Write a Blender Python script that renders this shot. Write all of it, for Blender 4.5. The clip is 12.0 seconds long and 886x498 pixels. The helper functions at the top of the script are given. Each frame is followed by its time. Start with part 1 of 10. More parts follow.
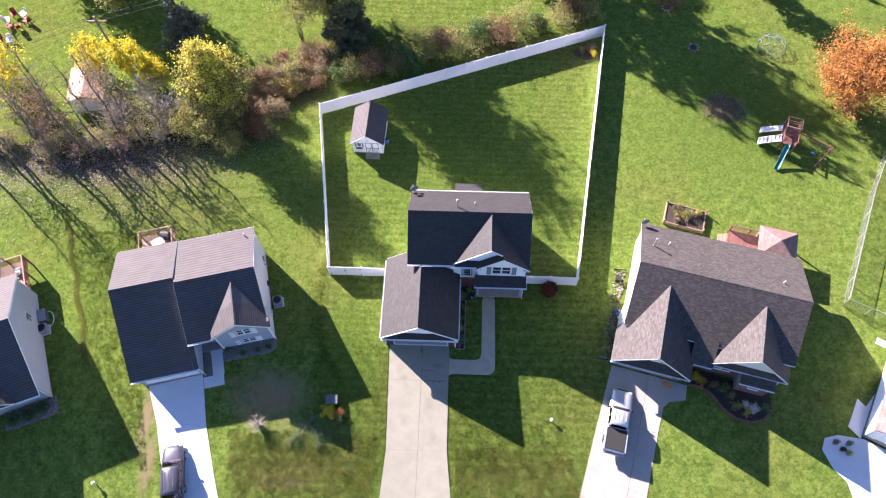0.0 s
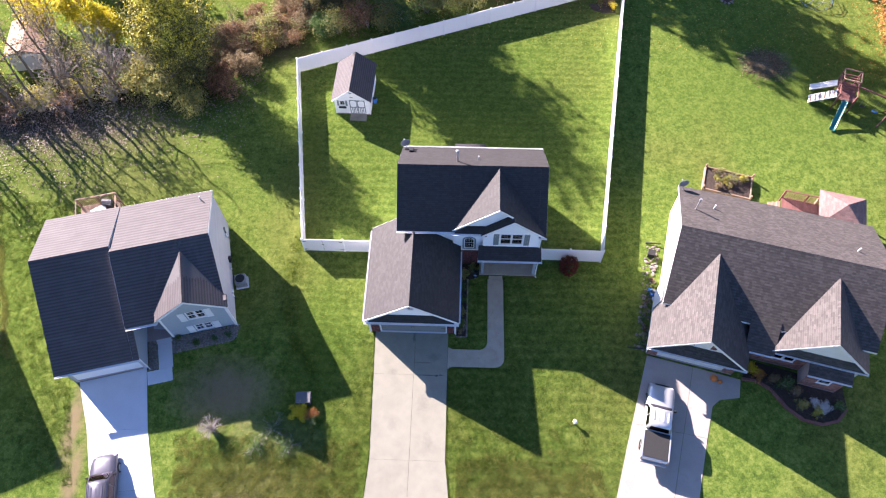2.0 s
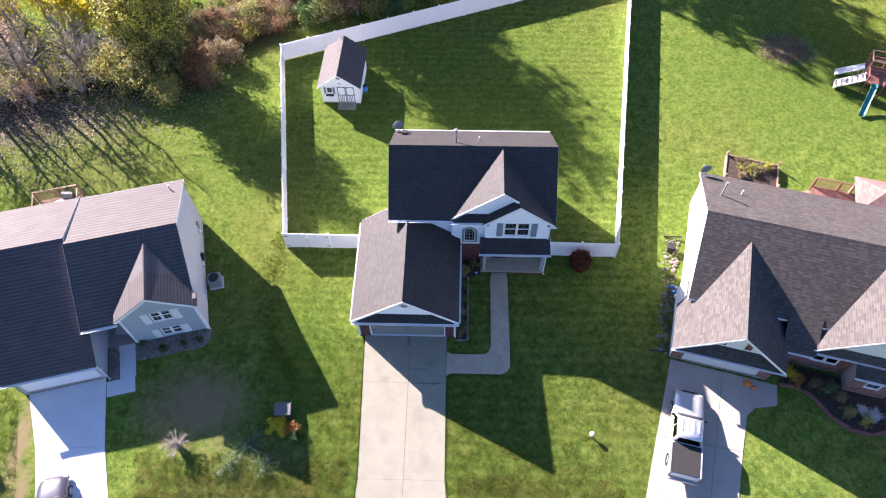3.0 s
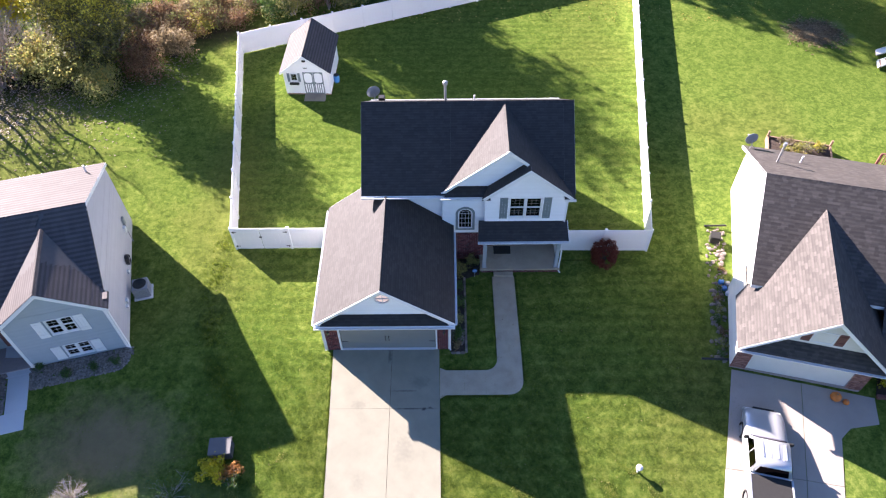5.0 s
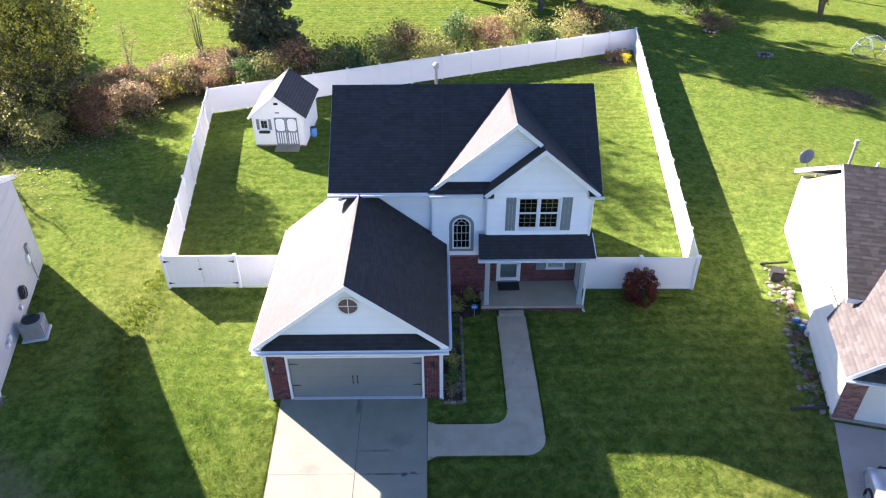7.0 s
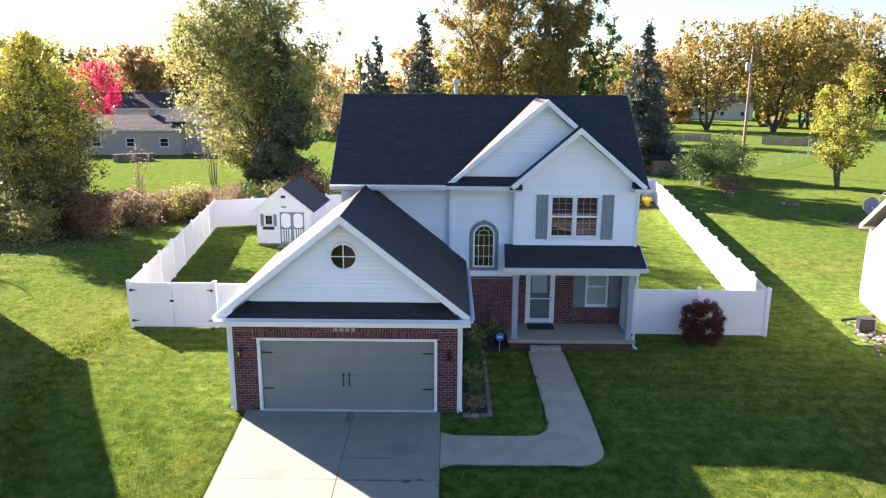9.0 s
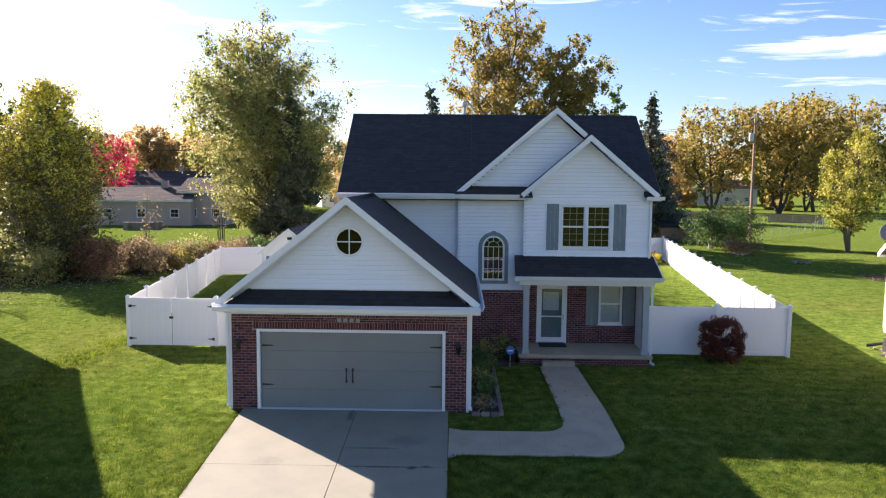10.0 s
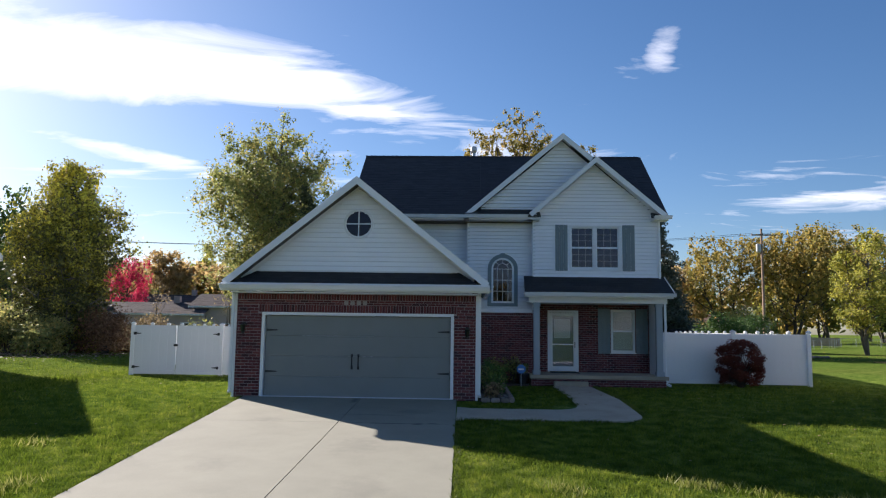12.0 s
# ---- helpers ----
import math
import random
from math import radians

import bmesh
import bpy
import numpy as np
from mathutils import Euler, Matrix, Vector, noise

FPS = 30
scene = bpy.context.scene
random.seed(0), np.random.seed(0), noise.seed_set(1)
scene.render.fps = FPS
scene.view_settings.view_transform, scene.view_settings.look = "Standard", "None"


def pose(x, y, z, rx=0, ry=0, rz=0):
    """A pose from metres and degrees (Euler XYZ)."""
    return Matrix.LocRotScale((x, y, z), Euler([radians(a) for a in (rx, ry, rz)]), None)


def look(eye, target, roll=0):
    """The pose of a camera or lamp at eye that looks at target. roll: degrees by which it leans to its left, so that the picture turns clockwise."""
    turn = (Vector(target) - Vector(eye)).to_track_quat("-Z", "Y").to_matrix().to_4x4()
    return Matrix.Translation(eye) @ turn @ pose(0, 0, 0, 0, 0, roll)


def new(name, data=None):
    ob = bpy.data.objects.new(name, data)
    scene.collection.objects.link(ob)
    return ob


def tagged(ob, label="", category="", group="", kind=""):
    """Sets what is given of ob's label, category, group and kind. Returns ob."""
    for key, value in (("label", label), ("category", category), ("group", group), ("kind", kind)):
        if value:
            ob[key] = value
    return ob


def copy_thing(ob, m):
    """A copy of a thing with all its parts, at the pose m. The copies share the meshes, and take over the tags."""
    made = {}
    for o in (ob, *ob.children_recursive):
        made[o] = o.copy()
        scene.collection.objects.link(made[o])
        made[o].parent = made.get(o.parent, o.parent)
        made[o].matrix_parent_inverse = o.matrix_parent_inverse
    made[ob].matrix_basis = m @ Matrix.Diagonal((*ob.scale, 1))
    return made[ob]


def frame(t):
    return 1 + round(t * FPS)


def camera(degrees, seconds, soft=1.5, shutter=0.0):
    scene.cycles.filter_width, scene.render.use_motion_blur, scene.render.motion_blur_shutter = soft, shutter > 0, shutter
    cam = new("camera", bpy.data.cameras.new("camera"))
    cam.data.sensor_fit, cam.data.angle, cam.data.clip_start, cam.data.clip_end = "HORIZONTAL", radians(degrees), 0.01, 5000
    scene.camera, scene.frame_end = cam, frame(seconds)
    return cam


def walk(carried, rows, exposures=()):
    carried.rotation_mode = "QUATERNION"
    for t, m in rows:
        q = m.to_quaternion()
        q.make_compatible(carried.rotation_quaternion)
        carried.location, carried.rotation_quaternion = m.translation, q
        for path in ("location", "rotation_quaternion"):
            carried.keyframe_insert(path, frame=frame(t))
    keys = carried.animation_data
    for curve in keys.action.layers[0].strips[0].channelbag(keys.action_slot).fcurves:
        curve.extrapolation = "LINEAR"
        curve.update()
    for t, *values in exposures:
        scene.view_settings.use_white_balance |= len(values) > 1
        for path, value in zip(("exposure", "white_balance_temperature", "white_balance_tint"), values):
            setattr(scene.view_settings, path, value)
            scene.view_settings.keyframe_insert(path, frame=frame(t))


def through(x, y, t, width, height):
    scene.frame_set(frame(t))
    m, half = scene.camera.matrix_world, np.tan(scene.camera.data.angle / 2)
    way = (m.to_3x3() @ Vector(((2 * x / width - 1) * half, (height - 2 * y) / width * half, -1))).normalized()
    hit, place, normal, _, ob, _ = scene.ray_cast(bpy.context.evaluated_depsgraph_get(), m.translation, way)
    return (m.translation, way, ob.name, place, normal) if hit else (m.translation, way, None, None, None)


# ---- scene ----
cam = camera(63.7, 12.0, soft=1.15)
PATH = [
    (0, (3.648, -21.596, 63.472), (3.592, -20.703, 61.683), -1.6),
    (0.5, (3.566, -21.667, 60.262), (3.512, -20.737, 58.492), -1.4),
    (1, (3.728, -21.465, 57.123), (3.67, -20.522, 55.361), -1.7),
    (1.5, (3.766, -21.283, 54.023), (3.705, -20.328, 52.267), -1.8),
    (2, (3.685, -21.065, 50.702), (3.626, -20.087, 48.959), -1.6),
    (2.5, (3.596, -20.739, 47.547), (3.54, -19.728, 45.822), -1.5),
    (3, (3.464, -20.592, 44.368), (3.415, -19.536, 42.67), -1.3),
    (3.5, (3.446, -20.401, 41.135), (3.403, -19.3, 39.465), -1.3),
    (5.5, (3.043, -19.645, 29.134), (3.042, -18.289, 27.664), -0.7),
    (6, (3.1, -19.436, 26.123), (3.108, -17.991, 24.739), -0.5),
    (6.5, (3.155, -19.297, 23.263), (3.167, -17.758, 21.986), -0.4),
    (6.7, (3.151, -19.186, 22.08), (3.164, -17.608, 20.851), -0.3),
    (8.5, (2.907, -18.817, 10.813), (2.894, -16.907, 10.223), 0.1),
    (9, (2.881, -18.812, 9.132), (2.86, -16.863, 8.681), 0.3),
    (9.5, (2.854, -18.733, 7.696), (2.824, -16.76, 7.367), 0.4),
    (10, (2.838, -18.676, 6.187), (2.796, -16.686, 5.995), 0.5),
    (10.5, (2.825, -18.712, 4.758), (2.772, -16.713, 4.697), 0.6),
    (11, (2.87, -18.745, 3.463), (2.816, -16.747, 3.525), 0.7),
    (11.5, (2.907, -18.731, 2.497), (2.845, -16.738, 2.654), 0.8),
    (12, (2.934, -18.699, 1.803), (2.858, -16.713, 2.026), 0.8),
]
EXPOSURES = [(0.0, 2.03, 5960, 31), (3.5, 2.16, 6040, 29), (6.0, 2.29, 6110, 27), (8.5, 2.5, 6190, 27), (9.5, 1.96, 6420, 26), (10.5, 1.62, 6450, 23), (11.3, 1.26, 6220, 19), (12.0, 1.03, 5990, 17)]
walk(cam, [(t, look(eye, target, roll)) for t, eye, target, roll in PATH], EXPOSURES)

# ---------------------------------------------------------------- world and sun
SUN = Vector((-1.53, 1.365, 1.0)).normalized()
world = bpy.data.worlds.new("sky")
scene.world = world
world.use_nodes = True
wn = world.node_tree
sky = wn.nodes.new("ShaderNodeTexSky")
sky.sky_type, sky.sun_disc = "NISHITA", False
sky.sun_elevation = math.asin(SUN.z)
sky.sun_rotation = math.atan2(SUN.x, SUN.y)
sky.air_density, sky.dust_density, sky.ozone_density = 1.0, 0.55, 3.0
bg = wn.nodes["Background"]
bg.inputs["Strength"].default_value = 0.056
co = wn.nodes.new("ShaderNodeTexCoord")
sep = wn.nodes.new("ShaderNodeSeparateXYZ")
wn.links.new(co.outputs["Generated"], sep.inputs[0])


def wmath(op, a, b=None, c=None):
    n = wn.nodes.new("ShaderNodeMath")
    n.operation = op
    for i, v in enumerate((a, b, c)):
        if v is None:
            continue
        if isinstance(v, (int, float)):
            n.inputs[i].default_value = v
        else:
            wn.links.new(v, n.inputs[i])
    return n.outputs[0]


# thin streaky clouds on a flat layer high above
zz = wmath("ADD", wmath("MAXIMUM", sep.outputs[2], 0.0), 0.06)
cx, cy = wmath("DIVIDE", sep.outputs[0], zz), wmath("DIVIDE", sep.outputs[1], zz)


def cloud_noise(sx, sy, scale, detail, dist, shift):
    comb = wn.nodes.new("ShaderNodeCombineXYZ")
    wn.links.new(wmath("MULTIPLY_ADD", cx, sx, shift), comb.inputs[0])
    wn.links.new(wmath("MULTIPLY", cy, sy), comb.inputs[1])
    n = wn.nodes.new("ShaderNodeTexNoise")
    for key, v in (("Scale", scale), ("Detail", detail), ("Roughness", 0.6), ("Distortion", dist)):
        n.inputs[key].default_value = v
    wn.links.new(comb.outputs[0], n.inputs["Vector"])
    return n.outputs[0]


fine = cloud_noise(0.8, 1.6, 1.6, 10.0, 0.8, 0.0)
wide = cloud_noise(0.5, 1.0, 0.45, 3.0, 0.3, 4.0)


def bank_of(px, py, rx, ry, tilt):
    """A soft oval on the cloud layer."""
    dx, dy = wmath("SUBTRACT", cx, px), wmath("SUBTRACT", cy, py)
    c, s = math.cos(tilt), math.sin(tilt)
    a = wmath("DIVIDE", wmath("ADD", wmath("MULTIPLY", dx, c), wmath("MULTIPLY", dy, s)), rx)
    b = wmath("DIVIDE", wmath("SUBTRACT", wmath("MULTIPLY", dy, c), wmath("MULTIPLY", dx, s)), ry)
    return wmath("MAXIMUM", wmath("SUBTRACT", 1.0, wmath("ADD", wmath("MULTIPLY", a, a), wmath("MULTIPLY", b, b))), 0.0)


bank = wmath("ADD", wmath("MULTIPLY", bank_of(-1.2, 2.18, 1.25, 0.44, 0.42), 1.5), wmath("MULTIPLY", bank_of(-1.55, 3.2, 0.55, 0.17, 0.93), 0.8))
bank = wmath("ADD", bank, wmath("MULTIPLY", bank_of(-2.1, 3.5, 1.5, 0.4, 0.15), 0.5))
bank = wmath("ADD", bank, wmath("MULTIPLY", bank_of(2.1, 3.9, 0.75, 0.4, -0.5), 0.8))
bank = wmath("ADD", bank, wmath("MULTIPLY", bank_of(0.58, 2.08, 0.07, 0.2, -0.15), 0.8))
bank = wmath("ADD", bank, wmath("MULTIPLY", bank_of(-0.25, 3.1, 0.6, 0.6, 0.3), 0.45))
cov = wmath("ADD", wmath("MULTIPLY_ADD", fine, 0.8, wmath("MULTIPLY", wide, 0.25)), wmath("MULTIPLY", bank, 0.24))
cr = wn.nodes.new("ShaderNodeMapRange")
cr.inputs["From Min"].default_value, cr.inputs["From Max"].default_value = 0.6, 0.78
wn.links.new(cov, cr.inputs[0])
cm = wn.nodes.new("ShaderNodeMix")
cm.data_type = "RGBA"
wn.links.new(wmath("MULTIPLY", cr.outputs[0], 0.9), cm.inputs[0])
hs = wn.nodes.new("ShaderNodeHueSaturation")
hs.inputs["Saturation"].default_value = 1.16
wn.links.new(sky.outputs[0], hs.inputs["Color"])
wn.links.new(hs.outputs[0], cm.inputs[6])
cm.inputs[7].default_value = (11.0, 11.0, 11.2, 1)
wn.links.new(cm.outputs[2], bg.inputs[0])

sun_data = bpy.data.lights.new("sun", "SUN")
sun_data.energy, sun_data.angle, sun_data.color = 5.95, radians(0.53), (1.0, 0.895, 0.74)
sun = new("sun", sun_data)
sun.matrix_basis = look(SUN * 100, (0, 0, 0))
# ---------------------------------------------------------------- helpers
def mesh_from(name, verts, faces, mat=None):
    me = bpy.data.meshes.new(name)
    me.from_pydata([tuple(v) for v in verts], [], faces)
    me.update()
    if mat:
        me.materials.append(mat)
    return me


def part(name, bm, material, parent, label=""):
    """Links a bmesh as one mesh object under a thing or a part."""
    me = bpy.data.meshes.new(name)
    bm.normal_update()
    bm.to_mesh(me)
    bm.free()
    me.materials.append(material)
    ob = new(name, me)
    ob.parent = parent
    if label:
        ob["label"] = label
    return ob


def parts(name, bm, material, parent, label=""):
    """Links every loose piece of a bmesh as a part of its own."""
    bm.normal_update()
    bm.verts.index_update()
    left = set(bm.verts)
    while left:
        todo = [left.pop()]
        isle = list(todo)
        while todo:
            for e in todo.pop().link_edges:
                for v in e.verts:
                    if v in left:
                        left.discard(v)
                        todo.append(v)
                        isle.append(v)
        isle.sort(key=lambda v: v.index)
        at = {v: i for i, v in enumerate(isle)}
        fs = {f for v in isle for f in v.link_faces}
        ob = new(name, mesh_from(name, [v.co for v in isle], [tuple(at[v] for v in f.verts) for f in sorted(fs, key=lambda f: min(v.index for v in f.verts))], material))
        ob.parent = parent
        if label:
            ob["label"] = label
    bm.free()


def piece(name, me, parent, m=None, label=""):
    ob = new(name, me)
    ob.parent = parent
    if m is not None:
        ob.matrix_basis = m
    if label:
        ob["label"] = label
    return ob


def thing(name, m, label, category, group="", kind=""):
    ob = new(name)
    ob.matrix_basis = m
    return tagged(ob, label, category, group, kind)


def box(bm, x0, x1, y0, y1, z0, z1, bevel=0.0):
    vs = [bm.verts.new((x, y, z)) for z in (z0, z1) for y in (y0, y1) for x in (x0, x1)]
    fs = [bm.faces.new([vs[i] for i in f]) for f in ((0, 2, 3, 1), (4, 5, 7, 6), (0, 1, 5, 4), (2, 6, 7, 3), (0, 4, 6, 2), (1, 3, 7, 5))]
    if bevel:
        es = list({e for f in fs for e in f.edges})
        bmesh.ops.bevel(bm, geom=es, offset=bevel, segments=2, affect="EDGES", clamp_overlap=True)
    return bm


def boxm(x0, x1, y0, y1, z0, z1, bevel=0.0):
    return box(bmesh.new(), x0, x1, y0, y1, z0, z1, bevel)


def prism(bm, pts, d):
    """A flat polygon of 3D points, thickened by the vector d."""
    d = Vector(d)
    a = [bm.verts.new(p) for p in pts]
    b = [bm.verts.new(Vector(p) + d) for p in pts]
    bm.faces.new(a)
    bm.faces.new(b[::-1])
    n = len(pts)
    for i in range(n):
        bm.faces.new((a[(i + 1) % n], a[i], b[i], b[(i + 1) % n]))
    bmesh.ops.recalc_face_normals(bm, faces=bm.faces[:])
    return bm


def tube(bm, pts, radii, n=8, cap=True):
    """A round bar through points, with a radius for each."""
    rings = []
    pts = [Vector(p) for p in pts]
    for i, p in enumerate(pts):
        a = pts[max(i - 1, 0)]
        b = pts[min(i + 1, len(pts) - 1)]
        d = (b - a).normalized()
        s = d.cross(Vector((0, 0, 1)) if abs(d.z) < 0.9 else Vector((1, 0, 0))).normalized()
        u = s.cross(d)
        r = radii[i] if hasattr(radii, "__len__") else radii
        rings.append([bm.verts.new(p + r * (math.cos(2 * math.pi * k / n) * s + math.sin(2 * math.pi * k / n) * u)) for k in range(n)])
    for q, w in zip(rings, rings[1:]):
        for k in range(n):
            bm.faces.new((q[k], q[(k + 1) % n], w[(k + 1) % n], w[k]))
    if cap:
        bm.faces.new(rings[0][::-1])
        bm.faces.new(rings[-1])
    return bm


def disc(bm, c, r, d, n=20):
    """A short round bar from c along d."""
    return tube(bm, [c, Vector(c) + Vector(d)], r, n)


def ground_z(y):
    return -0.06 * min(max(0.0, 0.5 - y), 21.0)


def split(lo, hi, holes):
    """The stretches of lo..hi that no hole covers."""
    out = [(lo, hi)]
    for a, b in holes:
        nxt = []
        for p, q in out:
            if b <= p or a >= q:
                nxt.append((p, q))
            else:
                if a > p:
                    nxt.append((p, a))
                if b < q:
                    nxt.append((b, q))
        out = nxt
    return [(p, q) for p, q in out if q - p > 0.01]


def rect_wall(x0, x1, y0, y1, z0, z1, holes=(), axis="x"):
    """A wall with thickness and rectangular openings (a, b, za, zb) right through."""
    bm = bmesh.new()
    zs = sorted({z0, z1, *[min(max(v, z0), z1) for h in holes for v in h[2:]]})
    for a, b in zip(zs, zs[1:]):
        mid = (a + b) / 2
        lo, hi = (x0, x1) if axis == "x" else (y0, y1)
        for p, q in split(lo, hi, [h[:2] for h in holes if h[2] < mid < h[3]]):
            if axis == "x":
                box(bm, p, q, y0, y1, a, b)
            else:
                box(bm, x0, x1, p, q, a, b)
    return bm


def width_at(poly, z):
    """The stretch of a convex upright polygon of (x, z) at height z."""
    xs = []
    n = len(poly)
    for i in range(n):
        (xa, za), (xb, zb) = poly[i], poly[(i + 1) % n]
        if min(za, zb) <= z <= max(za, zb) and za != zb:
            xs.append(xa + (xb - xa) * (z - za) / (zb - za))
    return (min(xs), max(xs)) if len(xs) > 1 else None


def siding(parent, poly, y, mat, pitch=0.127, holes=(), proud=0.046, m=None):
    """Lap siding boards on an upright polygon of (x, z) facing -y, each board an object. holes: functions of z that give (x0, x1) or None."""
    m = m or Matrix()
    z = min(p[1] for p in poly)
    top = max(p[1] for p in poly)
    while z < top - 0.02:
        zt = min(z + pitch, top)
        lo, hi = width_at(poly, z + 0.002), width_at(poly, zt - 0.002)
        if lo and hi:
            cuts = [c for c in (h((z + zt) / 2) for h in holes) if c]
            for p, q in split(min(lo[0], hi[0]), max(lo[1], hi[1]), cuts):
                a0, b0 = max(p, lo[0]), min(q, lo[1])
                a1, b1 = max(p, hi[0]), min(q, hi[1])
                if b0 - a0 < 0.02 or zt - z < 0.04:
                    continue
                if b1 < a1:
                    a1 = b1 = (a1 + b1) / 2
                zn = zt - 0.02
                f = (zn - z) / (zt - z)
                an, bn = a0 + f * (a1 - a0), b0 + f * (b1 - b0)
                v = [(a0, y, z), (b0, y, z), (bn, y, zn), (an, y, zn), (a0, y - proud, z), (b0, y - proud, z), (bn, y - 0.012, zn), (an, y - 0.012, zn)]
                me = mesh_from("siding_board", [m @ Vector(c) for c in v], [(4, 5, 6, 7), (0, 1, 5, 4), (0, 4, 7, 3), (1, 2, 6, 5), (3, 7, 6, 2)], mat)
                piece("siding_board", me, parent)
        z = zt


def hole(x0, x1, z0, z1):
    return lambda z: (x0, x1) if z0 < z < z1 else None


def rows_of_brick(x0, x1, z0, z1, holes=(), course=0.0762, length=0.2032, start=0):
    out = []
    k = start
    z = z0
    while z < z1 - 0.02:
        zt = min(z + course, z1)
        x = x0 - (length / 2 if k % 2 else 0)
        cuts = [c for c in (h((z + zt) / 2) for h in holes) if c]
        free = split(x0, x1, cuts)
        while x < x1:
            for p, q in free:
                a, b = max(p, x), min(q, x + length)
                if b - a > 0.03:
                    out.append((a, b, z, zt))
            x += length
        z = zt
        k += 1
    return out


def brick_mesh(mat, w=1.0, h=1.0, d=1.0):
    """A unit brick with softened front edges, x 0..1, z 0..1, front at y = -1."""
    e, g = 0.025, 0.06
    v = [(0, 0, 0), (1, 0, 0), (1, 0, 1), (0, 0, 1), (0, -0.7, 0), (1, -0.7, 0), (1, -0.7, 1), (0, -0.7, 1), (e, -1, g), (1 - e, -1, g), (1 - e, -1, 1 - g), (e, -1, 1 - g)]
    f = [(8, 9, 10, 11), (4, 5, 9, 8), (5, 6, 10, 9), (6, 7, 11, 10), (7, 4, 8, 11), (0, 1, 5, 4), (1, 2, 6, 5), (2, 3, 7, 6), (3, 0, 4, 7)]
    return mesh_from("brick", v, f, mat)


def lay_bricks(parent, bricks, y, mat, single=True, proud=0.012, joint=0.0115):
    """Bricks in a wall facing -y, each an object, or joined."""
    rng = random.Random(len(bricks))
    if single:
        me = brick_mesh(mat)
        for a, b, z, zt in bricks:
            piece("brick", me, parent, Matrix.LocRotScale((a + joint / 2, y, z + joint / 2), None, (b - a - joint, proud + rng.uniform(-0.002, 0.002), zt - z - joint)))
        return
    base = brick_mesh(mat)
    bv = np.array([tuple(v.co) for v in base.vertices])
    bf = [tuple(p.vertices) for p in base.polygons]
    vs, fs = [], []
    for i, (a, b, z, zt) in enumerate(bricks):
        s = np.array([b - a - joint, proud + rng.uniform(-0.002, 0.002), zt - z - joint])
        vs.append(bv * s + np.array([a + joint / 2, y, z + joint / 2]))
        fs += [tuple(k + 12 * i for k in f) for f in bf]
    bpy.data.meshes.remove(base)
    ob = piece("brickwork", mesh_from("brickwork", np.concatenate(vs), fs, mat), parent)
    ob["kind"] = "stuff"


def shingles(parent, poly, mat, exposure=0.142, lengths=(0.16, 0.36), lift=(0.009, 0.012), seed=0, name="shingles", along=None):
    """Rows of shingle tabs on a sloping polygon whose first edge is its eave, joined into one mesh."""
    rng = random.Random(seed)
    P = [Vector(p) for p in poly]
    e = Vector(along) if along else (P[1] - P[0]).normalized()
    n = (P[1] - P[0]).cross(P[2] - P[0]).normalized()
    if n.z < 0:
        n = -n
    s = n.cross(e).normalized()
    if s.z < 0:
        s = -s
    flat = [((p - P[0]).dot(e), (p - P[0]).dot(s)) for p in P]
    top = max(q[1] for q in flat)
    vs, fs = [], []
    t = min(q[1] for q in flat)
    while t < top - 0.02:
        tt = min(t + exposure, top)
        w, w2 = width_at(flat, t + 0.01), width_at(flat, tt - 0.01)
        if w and w2:
            lo, hi = min(w[0], w2[0]) + 0.004, max(w[1], w2[1]) - 0.004
            x = lo
            while x < hi:
                x2 = min(x + rng.uniform(*lengths), hi)
                if hi - x2 < 0.06:
                    x2 = hi
                a, b = max(x, w[0]), min(x2, w[1])
                c, d = max(x, w2[0]), min(x2, w2[1])
                if b > a and d > c:
                    h = rng.uniform(*lift)
                    k = len(vs)
                    tt2 = min(tt + 0.01, top)
                    vs += [P[0] + a * e + t * s + h * n, P[0] + b * e + t * s + h * n, P[0] + d * e + tt2 * s + (h - 0.002) * n, P[0] + c * e + tt2 * s + (h - 0.002) * n,
                           P[0] + a * e + t * s - 0.004 * n, P[0] + b * e + t * s - 0.004 * n]
                    fs += [(k, k + 1, k + 2, k + 3), (k + 4, k + 5, k + 1, k)]
                x = x2
        t = tt
    me = mesh_from(name, vs, fs, mat)
    ob = piece(name, me, parent)
    ob["kind"] = "stuff"
    return ob


def roof_plane(parent, poly, mat, board, thick=0.1, seed=0, exposure=0.142, lengths=(0.16, 0.36), lift=(0.009, 0.012), name="roof", along=None):
    """A sloping roof slab with its shingles; the first edge is the eave."""
    P = [Vector(p) for p in poly]
    n = (P[1] - P[0]).cross(P[2] - P[0]).normalized()
    if n.z < 0:
        n = -n
    bm = bmesh.new()
    prism(bm, [p - 0.006 * n for p in P], -n * thick)
    ob = part(name, bm, board, parent)
    shingles(ob, poly, mat, exposure, lengths, lift, seed, along=along)
    return ob


def beam(bm, a, b, w, h, up=(0, 0, 1)):
    """A straight board from a to b, w wide across and h deep, hung below the line."""
    a, b, up = Vector(a), Vector(b), Vector(up)
    d = (b - a).normalized()
    s = d.cross(up).normalized()
    u = s.cross(d)
    q = [a - s * w / 2, a + s * w / 2, a + s * w / 2 - u * h, a - s * w / 2 - u * h]
    return prism(bm, q, b - a)


